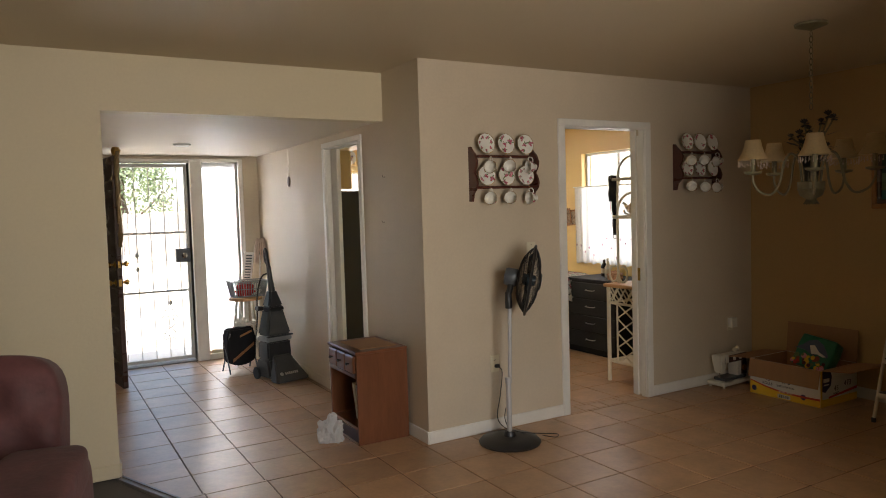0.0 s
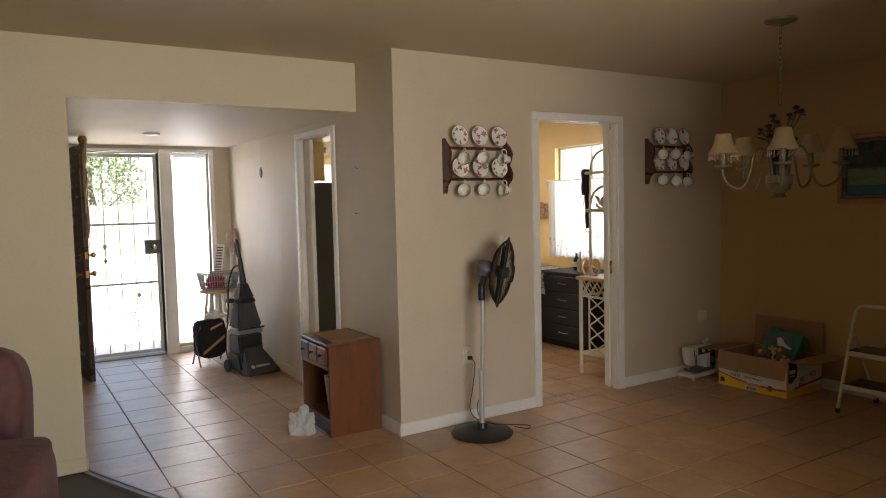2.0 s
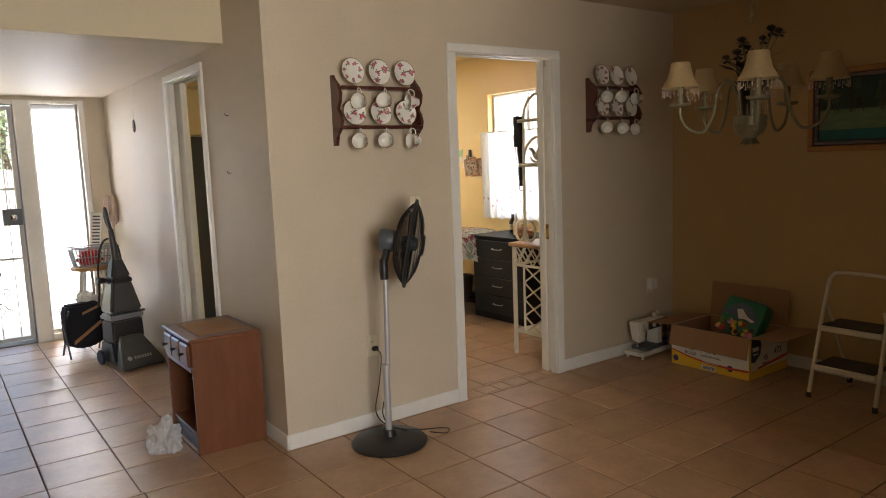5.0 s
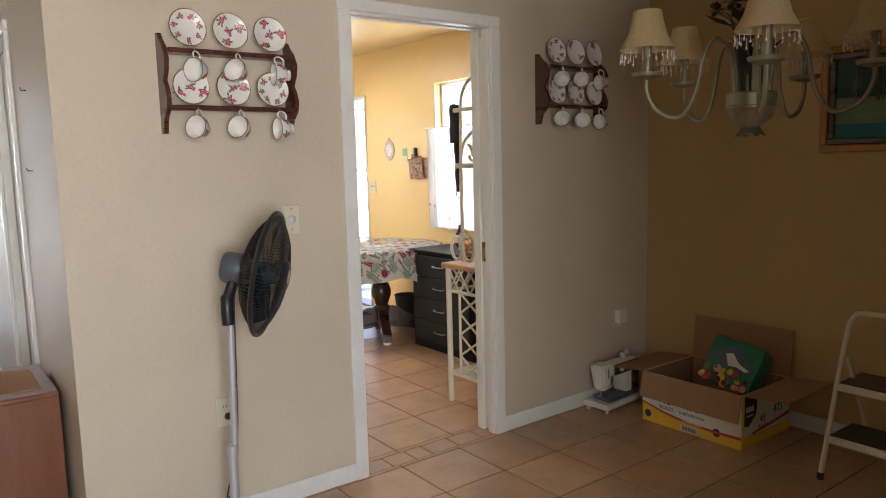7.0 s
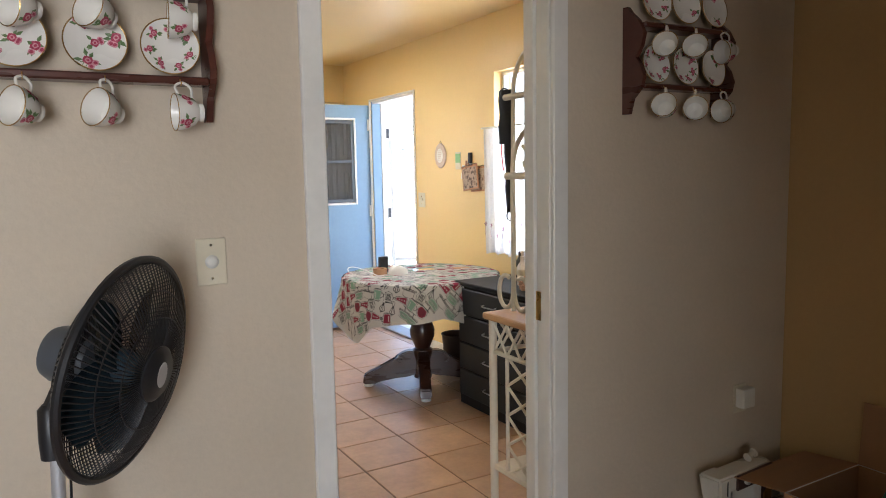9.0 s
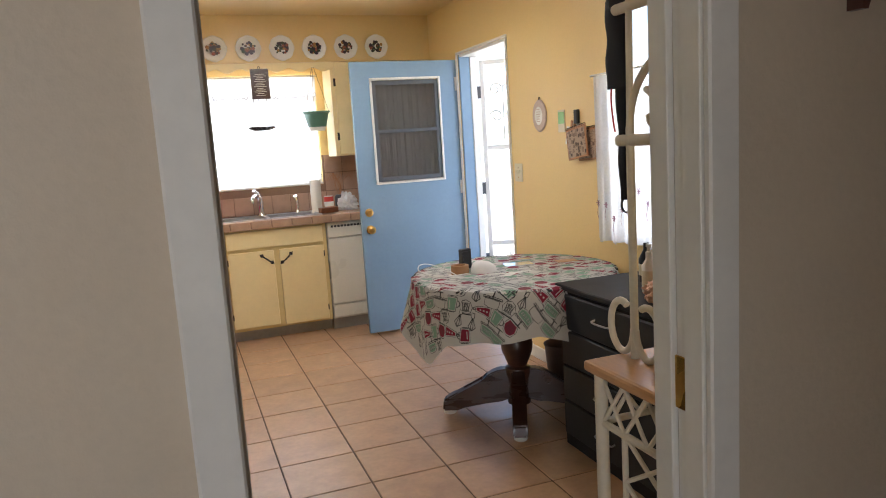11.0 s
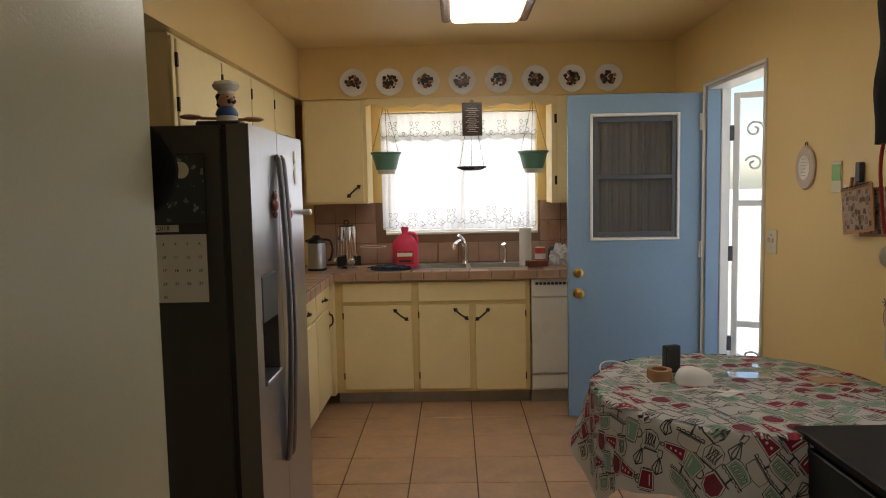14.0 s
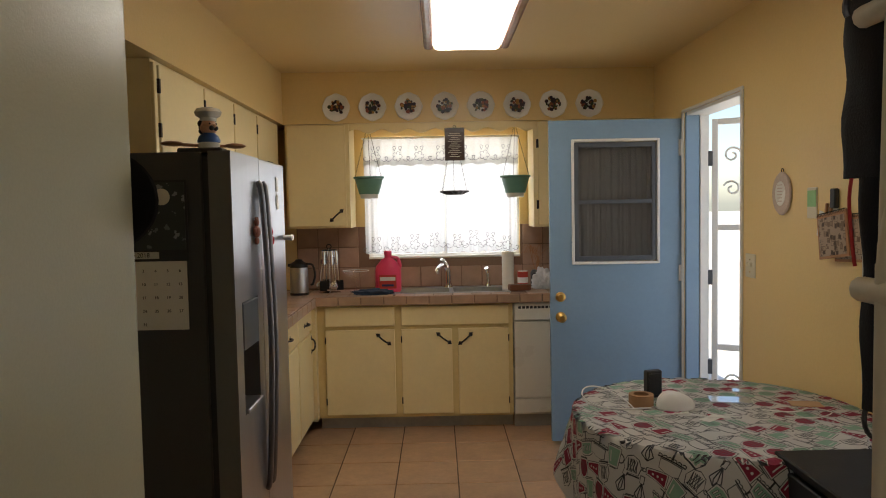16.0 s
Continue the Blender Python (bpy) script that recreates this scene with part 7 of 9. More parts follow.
def fridge():
    F = thing("refrigerator", pose(0.20, 1.975, 0), "stainless side by side refrigerator with dark sides", "refrigerator")
    D, W, Z = 0.733, 0.76, 1.685     # body depth in x, width in y
    part("body", slab(0, D, 0.004, W - 0.004, 0.02, Z - 0.002, 0.004), M["fridgeside"], F, "dark grey textured cabinet")
    part("gasket", slab(D, D + 0.022, 0.012, W - 0.012, 0.06, Z - 0.015), M["black"], F)
    part("kick_grille", slab(D - 0.02, D + 0.02, 0.02, W - 0.02, 0.0, 0.055, 0.004), M["black"], F)
    part("hinge_cover", slab(D - 0.08, D + 0.06, 0.02, 0.09, Z - 0.008, Z + 0.012, 0.005), M["black"], F)
    part("hinge_cover", slab(D - 0.08, D + 0.06, W - 0.09, W - 0.02, Z - 0.008, Z + 0.012, 0.005), M["black"], F)
    dx0, dx1 = D + 0.022, D + 0.092
    split = 0.345
    # freezer door with dispenser recess
    ry0, ry1, rz0, rz1 = 0.075, 0.275, 0.83, 1.20
    bm = bmesh.new()
    box(bm, dx0, dx1, 0, ry0, 0.06, Z)
    box(bm, dx0, dx1, ry1, split, 0.06, Z)
    box(bm, dx0, dx1, ry0, ry1, 0.06, rz0)
    box(bm, dx0, dx1, ry0, ry1, rz1, Z)
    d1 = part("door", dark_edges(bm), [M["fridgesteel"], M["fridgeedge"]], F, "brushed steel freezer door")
    dsp = part("dispenser", slab(dx0, dx1 - 0.055, ry0, ry1, rz0, rz1), M["black"], d1, "black water dispenser recess")
    part("dispenser_panel", slab(dx1 - 0.02, dx1 + 0.003, ry0 + 0.003, ry1 - 0.003, rz0 + 0.21, rz1 - 0.003, 0.004), M["grey"], d1, "grey control panel")
    part("drip_tray", slab(dx1 - 0.055, dx1 + 0.012, ry0 + 0.004, ry1 - 0.004, rz0 + 0.003, rz0 + 0.018, 0.003), M["steel"], d1)
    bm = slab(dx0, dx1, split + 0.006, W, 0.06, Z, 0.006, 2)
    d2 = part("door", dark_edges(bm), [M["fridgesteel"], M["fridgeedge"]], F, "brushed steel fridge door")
    for y, dd in ((split - 0.028, d1), (split + 0.036, d2)):
        bm = bmesh.new()
        tube(bm, smooth_line([(dx1 - 0.004, y, 0.50), (dx1 + 0.012, y, 0.52), (dx1 + 0.028, y, 0.80), (dx1 + 0.034, y, 1.05), (dx1 + 0.028, y, 1.30), (dx1 + 0.014, y, 1.57), (dx1 - 0.004, y, 1.59)], 5), 0.0105, 10)
        part("handle", bm, M["handle"], dd, "long curved grey steel handle", smooth=True)
    X = 0.20 + dx1
    # magnets and paper bits on the doors
    for y, z, mt, lab in ((2.235, 1.425, "terracotta", "small brown bear fridge magnet"), (2.440, 1.385, "red", "small red flower fridge magnet")):
        bm = bmesh.new()
        for dy, dz, r in ((0, 0, 0.022), (0.004, 0.032, 0.015), (-0.012, 0.045, 0.006), (0.016, 0.045, 0.006), (0.0, -0.032, 0.014), (0.022, 0.006, 0.010), (-0.02, 0.004, 0.010)):
            bmesh.ops.create_icosphere(bm, subdivisions=2, radius=r, matrix=Matrix.Translation((0, dy, dz)))
        for v in bm.verts:
            v.co.x = v.co.x * 0.6 + 0.008
        mesh_thing("fridge_magnet", bm, M[mt], lab, "magnet", pose(X + 0.0005, y, z), "fridge magnets", smooth=True)
    for y, z in ((2.60, 1.60), (2.60, 1.53)):
        mesh_thing("paper_scrap", slab(0.0, 0.001, -0.02, 0.02, -0.028, 0.028), M["paper"], "torn white paper scrap stuck on the fridge", "paper", pose(X + 0.0015, y, z, random.uniform(-8, 8)))
    t = thing("towel_holder", pose(X, 2.705, 1.385), "small white knob on the fridge door", "knob")
    part("knob", turned([(0.010, 0), (0.012, 0.03), (0.014, 0.034), (0.010, 0.04)], 14, pose(0, 0, 0, 0, 90)), M["china"], t, smooth=True)
    # wall calendar on the side
    k = thing("wall_calendar", pose(0.745, 1.972, 1.345), "wall calendar with moonlit landscape on the fridge side", "calendar")
    part("page", slab(-0.135, 0.135, -0.002, 0, -0.215, 0.0), M["paper"], k)
    part("picture", slab(-0.135, 0.135, -0.003, 0, 0.035, 0.245), M["nightprint"], k, "moonlit river print")
    part("backing", slab(-0.142, 0.142, -0.0015, 0.001, 0.0, 0.252), M["black"], k)
    part("moon", turned([(0, 0), (0.026, 0), (0.026, 0.0008), (0, 0.0008)], 20, pose(0.065, -0.003, 0.20, 90), cap=False), M["rattan"], k)
    part("header", slab(-0.135, 0.05, -0.003, 0, 0.008, 0.030, 0.001), M["frosted"], k)
    writing("January 2018", 0.020, pose(-0.03, -0.0036, 0.019, 90), M["black"], k)
    days = [[None, 1, 2, 3, 4, 5, 6], [7, 8, 9, 10, 11, 12, 13], [14, 15, 16, 17, 18, 19, 20], [21, 22, 23, 24, 25, 26, 27], [28, 29, 30, 31, None, None, None]]
    for r, row in enumerate(days):
        for c, n in enumerate(row):
            if n:
                writing(str(n), 0.013, pose(-0.115 + c * 0.038, -0.0026, -0.03 - r * 0.042, 90), M["black"], k)
    # chef figurine and spoons on top
    zt = 1.69
    s = thing("wooden_spoons", pose(0.885, 2.17, zt, 0, 0, 35) @ Matrix.Scale(0.75, 4), "pair of crossed wooden spoons on the fridge", "spoon")
    for sgn in (-1, 1):
        bm = bmesh.new()
        tube(bm, [(-sgn * 0.02, 0.01 * sgn, 0.036), (sgn * 0.10, 0.0, 0.040)], [0.006, 0.007], 8)
        bmesh.ops.create_uvsphere(bm, u_segments=14, v_segments=8, radius=1, matrix=pose(sgn * 0.14, 0, 0.042) @ Matrix.Diagonal((0.05, 0.028, 0.012, 1)))
        part("spoon", bm, M["tanwood"], s, smooth=True)
    part("stand", slab(-0.10, 0.10, -0.05, 0.05, 0.0, 0.010, 0.003), M["darkwood"], s)
    bm = bmesh.new()
    lathe(bm, [(0.030, 0.0), (0.042, 0.01), (0.045, 0.03), (0.034, 0.055), (0.022, 0.062)], 20, mi=0)
    lathe(bm, [(0.046, 0.040), (0.047, 0.050), (0.040, 0.066), (0.024, 0.080)], 20, mi=2)
    bmesh.ops.create_uvsphere(bm, u_segments=20, v_segments=12, radius=0.036, matrix=pose(0, 0, 0.105))
    for f in bm.faces:
        c = f.calc_center_median()
        if 0.07 < c.z < 0.145 and (c - Vector((0, 0, 0.105))).length < 0.037 and c.z > 0.0765:
            f.material_index = 1
    n0 = len(bm.faces)
    lathe(bm, [(0.033, 0.128), (0.034, 0.142), (0.050, 0.152), (0.056, 0.166), (0.046, 0.180), (0.022, 0.186), (0.0, 0.187)], 20, mi=0, cap=False)
    for p, r, mi in (((0.016, -0.034, 0.098), 0.011, 3), ((0.031, -0.021, 0.098), 0.011, 3), ((0.027, -0.030, 0.108), 0.009, 1), ((0.008, -0.030, 0.116), 0.005, 3), ((0.032, -0.012, 0.116), 0.005, 3), ((-0.027, -0.004, 0.118), 0.017, 3), ((-0.026, 0.012, 0.104), 0.016, 3), ((-0.030, 0.006, 0.088), 0.012, 3), ((0.0, 0.026, 0.112), 0.022, 3), ((-0.012, -0.026, 0.112), 0.009, 1)):
        before = set(bm.faces)
        bmesh.ops.create_uvsphere(bm, u_segments=10, v_segments=6, radius=r, matrix=Matrix.Translation(p))
        for f in set(bm.faces) - before:
            f.material_index = mi
    mesh_thing("chef_figurine", bm, [M["china"], M["skin"], M["scarf"], M["black"]], "painted ceramic chef figurine with blue scarf", "figurine", pose(0.90, 2.17, zt + 0.0065, 0, 0, 12) @ Matrix.Scale(0.80, 4), smooth=True)
    h = thing("black_hat", pose(CX - 0.065, CY + 0.001, 1.515), "round black felt hat hung on the wall end", "hat")
    part("brim", turned([(0.0, 0), (0.085, 0.004), (0.088, 0.008), (0.082, 0.011), (0, 0.013)], 28, pose(0, 0, 0, -90) @ Matrix.Diagonal((1.15, 1, 1, 1)), cap=False), M["blackcloth"], h, smooth=True)
    part("crown", turned([(0.055, 0.01), (0.052, 0.05), (0.035, 0.07), (0.0, 0.074)], 24, pose(0, 0, 0, -90), cap=False), M["blackcloth"], h, smooth=True)


fridge()

# ---- kitchen: window dressing ----
def gathered(x0, x1, z0, z1, amp, waves, axis="x", n=110, seed=1, scallop=0.0, d=0.0):
    """A gathered cloth sheet; folds run down it."""
    rnd = random.Random(seed)
    ph = [rnd.uniform(0, 6.28) for _ in range(4)]
    bm = bmesh.new()
    rows = 8
    grid = []
    for i in range(n + 1):
        u = i / n
        x = x0 + (x1 - x0) * u
        fold = amp * (math.sin(u * waves * 6.28 + ph[0]) + 0.5 * math.sin(u * waves * 2.3 * 6.28 + ph[1]))
        col = []
        for j in range(rows + 1):
            v = j / rows
            zz = z0 + (z1 - z0) * v
            if j == 0:
                zz += scallop * abs(math.sin(u * waves * 3.14 + ph[2])) + 0.003 * math.sin(u * 40)
            q = d + fold * (1 - 0.55 * v)
            col.append(bm.verts.new((x, q, zz) if axis == "x" else (q, x, zz)))
        grid.append(col)
    for a, b in zip(grid, grid[1:]):
        for j in range(rows):
            bm.faces.new((a[j], b[j], b[j + 1], a[j + 1]))
    return bm


M["thread"] = material("grey_embroidery_thread", (0.24, 0.24, 0.25), 0.8, vary=0.15)
M["thread2"] = material("coloured_embroidery_thread", (0.30, 0.16, 0.22), 0.8, vary=0.3, grain=40, stain=20)


def embroidery(bm, cx, cz, s, d, axis="x"):
    def at(u, v):
        return (cx + u * s, d, cz + v * s) if axis == "x" else (d, cx + u * s, cz + v * s)
    for k in range(5):
        a = 2 * math.pi * k / 5
        tube(bm, [at(0.5 * math.cos(a) + 0.32 * math.cos(b), 0.5 * math.sin(a) + 0.32 * math.sin(b)) for b in np.linspace(a - 2.2, a + 2.2, 9)], 0.002, 4)
    for sgn in (-1, 1):
        tube(bm, smooth_line([at(sgn * 0.9, -0.5), at(sgn * 1.5, -0.8), at(sgn * 2.0, -0.4), at(sgn * 1.8, 0.0), at(sgn * 1.5, -0.15)], 4), 0.002, 4)
        tube(bm, smooth_line([at(sgn * 0.5, 0.9), at(sgn * 0.7, 1.6), at(sgn * 0.2, 1.5), at(sgn * 0.5, 0.9)], 4), 0.002, 4)


def sink_curtains():
    y = NY - 0.035
    c = thing("cafe_curtain", pose(0, 0, 0), "sheer white embroidered curtain pair over the sink", "curtain")
    for k, (a, b) in enumerate(((1.13, 1.715), (1.725, 2.25))):
        p = part("panel", gathered(a, b, 1.165, 1.86, 0.006, 7, seed=k + 3, scallop=0.012, d=y), M["curtain"], c, smooth=True)
        bm = bmesh.new()
        for cx in np.linspace(a + 0.08, b - 0.08, 4):
            embroidery(bm, cx, 1.235 + 0.02 * math.sin(cx * 40), 0.044 + 0.006 * math.sin(cx * 23), y - 0.014)
        tagged(part("embroidery", bm, M["thread"], p, "grey thread embroidery"), kind="stuff")
    v = thing("valance", pose(0, 0, 0), "white lace valance across the window top", "valance")
    part("cloth", gathered(1.13, 2.26, 1.80, 2.015, 0.007, 9, seed=8, scallop=0.02, d=y - 0.022), M["lace"], v, smooth=True)
    bm = bmesh.new()
    for cx in np.linspace(1.22, 2.17, 7):
        embroidery(bm, cx, 1.878, 0.044, y - 0.036)
    tagged(part("embroidery", bm, M["thread"], v, "grey thread embroidery"), kind="stuff")
    part("rod", rod([(1.12, y - 0.02, 2.012), (2.27, y - 0.02, 2.012)], 0.006), M["white"], v)
    # scalloped board under the soffit
    bm = bmesh.new()
    pts = [(1.063, 2.088), (1.063, 2.045)]
    n = 90
    for i in range(n + 1):
        u = i / n
        pts.append((1.063 + (2.333 - 1.063) * u, 2.035 + 0.016 * math.sin(u * 7 * 6.28)))
    pts += [(2.333, 2.088)]
    prism(bm, pts, 4.70, 4.716, "y")
    mesh_thing("scalloped_board", bm, M["cabyel"], "yellow scalloped wooden board over the window", "valance board", kind="structure")


sink_curtains()


def hanging_pot(x, y, z, label, tray=False):
    p = thing("hanging_planter", pose(x, y, z), label, "planter", "hanging planters")
    if not tray:
        part("pot", turned([(0.070, 0.03), (0.098, 0.135), (0.108, 0.14), (0.108, 0.152), (0.098, 0.152), (0.07, 0.06), (0, 0.06)], 28, cap=False), M["green"], p, smooth=True)
        part("saucer", turned([(0.0, 0.0), (0.06, 0.0), (0.066, 0.035), (0.0, 0.036)], 24, cap=False), M["frosted"], p, "pale plastic saucer", smooth=True)
        rim, top = 0.15, 2.089 - z
    else:
        bm = bmesh.new()
        for k in range(16):
            a, b = 2 * math.pi * k / 16, 2 * math.pi * (k + 1) / 16
            r = 0.10
            vs = [bm.verts.new(q) for q in ((r * 0.6 * math.cos(a), r * 0.6 * math.sin(a), 0), (r * 0.6 * math.cos(b), r * 0.6 * math.sin(b), 0), (r * math.cos(b), r * math.sin(b), 0.028), (r * 1.07 * math.cos((a + b) / 2), r * 1.07 * math.sin((a + b) / 2), 0.020), (r * math.cos(a), r * math.sin(a), 0.028))]
            bm.faces.new(vs)
        bm.faces.new([bm.verts.new((0.06 * math.cos(2 * math.pi * k / 16), 0.06 * math.sin(2 * math.pi * k / 16), 0)) for k in range(16)])
        bmesh.ops.solidify(bm, geom=bm.faces[:], thickness=0.003)
        part("tray", bm, M["iron"], p, "dark fluted metal tray")
        rim, top = 0.025, 2.089 - z
    for k in range(3):
        a = radians(90 + 120 * k)
        r = 0.105 if not tray else 0.098
        bm = bmesh.new()
        n = 22
        for i in range(n):
            u = (i + 0.5) / n
            c = Vector((r * (1 - u) * math.cos(a), r * (1 - u) * math.sin(a), rim + (top - rim) * u))
            L = (top - rim) / n
            tube(bm, [c + Vector((0.002 * math.cos(t + i % 2), 0.002 * math.sin(t + i % 2), L * 0.62 * math.sin(t))) for t in np.linspace(0, 6.28, 6, endpoint=False)], 0.0008, 4, True)
        part("chain", bm, M["iron"], p)


hanging_pot(1.185, 4.79, 1.575, "green plastic hanging pot on thin chains")
hanging_pot(2.215, 4.79, 1.565, "green plastic hanging pot on thin chains")
hanging_pot(1.785, 4.79, 1.59, "dark fluted metal tray on thin chains", True)


def recipe_sign():
    s = thing("wall_sign", pose(1.79, 4.697, 1.935), "dark plaque with small text above the sink", "sign")
    part("board", slab(-0.068, 0.068, -0.008, 0, -0.112, 0.112, 0.002), M["darkwood"], s)
    part("ring", rod(arc((0, -0.004, 0.12), 0.009, 0, 340, 14), 0.002, 5, True), M["iron"], s)
    for k in range(13):
        w = 0.035 + 0.012 * math.sin(k * 2.1)
        part("text_bar", slab(-w, w, -0.0092, -0.0078, 0.07 - k * 0.013, 0.074 - k * 0.013), M["rattan"], s)


recipe_sign()
M["darkleaf"] = material("dark_green_leaf_glaze", (0.03, 0.045, 0.018), 0.4, vary=0.3)
M["plum"] = material("dark_plum_glaze", (0.025, 0.012, 0.025), 0.4, vary=0.3)
M["pear"] = material("ochre_pear_glaze", (0.38, 0.20, 0.05), 0.4, vary=0.3)
for i in range(8):
    p = china_plate(pose(0.983 + i * 0.2479, 4.699, 2.197, 90), 0.091, "white scalloped plate with dark fruit picture", "fruit plates above the window", "fruit", False)
    rnd = random.Random(40 + i)
    fruit = bmesh.new()
    for k in range(46):
        a, d = rnd.uniform(0, 6.28), rnd.uniform(0, 1) ** 0.6
        cx, cy = 0.050 * d * math.cos(a), 0.045 * d * math.sin(a)
        q = rnd.uniform(0.007, 0.011) if k < 12 else rnd.uniform(0.007, 0.014)
        n, z0 = (4, 0.0120) if k < 12 else (9, 0.0124 + 0.0002 * k)
        turn = rnd.uniform(0, 6)
        vs = [fruit.verts.new((cx + q * (1.6 if n == 4 and j % 2 else 1) * math.cos(turn + 6.283 * j / n), cy + q * (1.6 if n == 4 and j % 2 else 1) * math.sin(turn + 6.283 * j / n), z0)) for j in range(n)]
        fruit.faces.new(vs).material_index = 0 if k < 12 else (1, 2, 1, 3, 1, 0)[k % 6]
    part("fruit_picture", fruit, [M["darkleaf"], M["plum"], M["pear"], M["terracotta"]], p, "dark fruit and leaves")
    bm = bmesh.new()
    tube(bm, [(0.092 * (1 + 0.025 * math.cos(8 * t)) * math.cos(t), 0.092 * (1 + 0.025 * math.cos(8 * t)) * math.sin(t), 0.0195) for t in np.linspace(0, 6.28, 64, endpoint=False)], 0.0022, 5, True)
    part("scalloped_edge", bm, M["china"], p, smooth=True)


# ---- kitchen: things on the counter ----
ZC = 0.919
def counter_things():
    j = thing("bleach_jug", pose(1.31, 4.72, ZC) @ Matrix.Diagonal((1.2, 1.1, 1.0, 1)), "pink plastic bleach jug with red label", "jug")
    part("body", turned([(0.07, 0.0), (0.076, 0.012), (0.076, 0.15), (0.068, 0.185), (0.04, 0.225), (0.02, 0.24), (0.018, 0.262)], 24, Matrix.Diagonal((1, 0.72, 1, 1))), M["pink"], j, smooth=True)
    part("cap", turned([(0.022, 0.258), (0.022, 0.285), (0.019, 0.288)], 18), M["pink"], j, smooth=True)
    part("handle", rod(smooth_line([(0.018, 0, 0.245), (0.055, 0, 0.235), (0.068, 0, 0.19), (0.064, 0, 0.16)], 5), 0.011, 8), M["pink"], j, smooth=True)
    part("label", slab(-0.05, 0.05, -0.0575, -0.054, 0.03, 0.125, 0.001), M["pred"], j, "red printed label")
    part("label_panel", slab(-0.044, 0.044, -0.0585, -0.0570, 0.085, 0.110), M["paper"], j)
    part("label_panel", slab(-0.034, 0.034, -0.0585, -0.0570, 0.045, 0.060), M["pblue"], j)
    crumple("dish_towel", pose(1.22, 4.58, ZC), (0.13, 0.045, 0.026), "blue dish towel bunched at the sink edge", M["denim"], 21, "towel")
    p = thing("paper_towel_roll", pose(2.155, 4.79, ZC), "standing white paper towel roll", "paper towel")
    part("roll", turned([(0.042, 0), (0.043, 0.004), (0.043, 0.256), (0.042, 0.26)], 24), M["paper"], p, smooth=True)
    part("core", turned([(0.019, 0.2605), (0.021, 0.2605), (0.021, 0.262), (0.019, 0.262)], 16), M["card"], p)
    s = thing("soap_block", pose(2.22, 4.66, ZC, 0, 0, 12), "reddish brown wooden block on the counter", "block")
    part("block", slab(-0.075, 0.075, -0.03, 0.03, 0, 0.042, 0.006, 2), M["cherry"], s)
    b = thing("can", pose(2.265, 4.84, ZC), "red labelled tin can", "can")
    part("tin", turned([(0.036, 0), (0.038, 0.003), (0.038, 0.112), (0.036, 0.115)], 20), M["pred"], b, smooth=True)
    part("label_band", turned([(0.0383, 0.035), (0.0383, 0.075)], 20, cap=False), M["paper"], b)
    part("lid", turned([(0.035, 0.115), (0.036, 0.119), (0.0, 0.119)], 20, cap=False), M["paper"], b)
    crumple("plastic_bag", pose(2.40, 4.76, ZC), (0.08, 0.07, 0.085), "knotted white plastic bag on the counter", M["plasticbag"], 33)
    rnd = random.Random(77)
    t = thing("dried_twigs", pose(2.37, 4.90, ZC), "dry curled twigs in a dark jar", "twigs")
    part("jar", turned([(0.035, 0), (0.042, 0.02), (0.042, 0.10), (0.03, 0.12)], 18), M["black"], t, smooth=True)
    for k in range(10):
        a = rnd.uniform(0, 6.28)
        part("twig", rod(smooth_line([(0, 0, 0.10), (0.03 * math.cos(a), 0.03 * math.sin(a), 0.2), (0.08 * math.cos(a + 1), 0.06 * math.sin(a), 0.26 + 0.05 * rnd.random()), (0.10 * math.cos(a + 1.4), 0.06 * math.sin(a), 0.24)], 4), 0.0018, 4), M["tanwood"], t)
    k = thing("thermal_carafe", pose(0.70, 4.66, ZC), "steel thermal carafe with black lid", "carafe")
    part("body", turned([(0.060, 0.0), (0.062, 0.01), (0.062, 0.17), (0.055, 0.195)], 24), M["steel"], k, smooth=True)
    part("base_ring", turned([(0.064, 0.0), (0.064, 0.016)], 24), M["black"], k)
    part("lid", turned([(0.062, 0.19), (0.060, 0.215), (0.03, 0.232), (0.02, 0.245), (0.0, 0.247)], 24, cap=False), M["black"], k, smooth=True)
    part("handle", rod(smooth_line([(0.05, -0.02, 0.215), (0.10, -0.03, 0.205), (0.115, -0.03, 0.14), (0.10, -0.03, 0.08), (0.085, -0.02, 0.07)], 5), 0.008, 8), M["black"], k, smooth=True)
    part("spout", slab(-0.075, -0.045, -0.012, 0.012, 0.195, 0.215, 0.004), M["black"], k)
    u = thing("utensil_stand", pose(0.90, 4.73, ZC), "chrome rack of hanging kitchen utensils", "utensil stand")
    part("base", turned([(0.075, 0), (0.075, 0.008), (0.01, 0.014)], 24), M["chrome"], u, smooth=True)
    part("post", turned([(0.006, 0.01), (0.006, 0.31)], 10), M["chrome"], u, smooth=True)
    part("ring", rod(arc((0, 0, 0.30), 0.05, 0, 350, 24, "xy"), 0.003, 6, True), M["black"], u)
    part("finial", rod(arc((0, 0, 0.325), 0.016, 0, 340, 16), 0.004, 6, True), M["black"], u)
    for i in range(6):
        a = 2 * math.pi * i / 6
        x, y = 0.05 * math.cos(a), 0.05 * math.sin(a)
        bm = bmesh.new()
        tube(bm, [(x, y, 0.295), (x * 1.1, y * 1.1, 0.20)], 0.0085, 8)
        tube(bm, [(x * 1.1, y * 1.1, 0.20), (x * 1.3, y * 1.3, 0.08)], 0.003, 6)
        w = part("utensil", bm, M["chrome"], u, smooth=True)
        bm = bmesh.new()
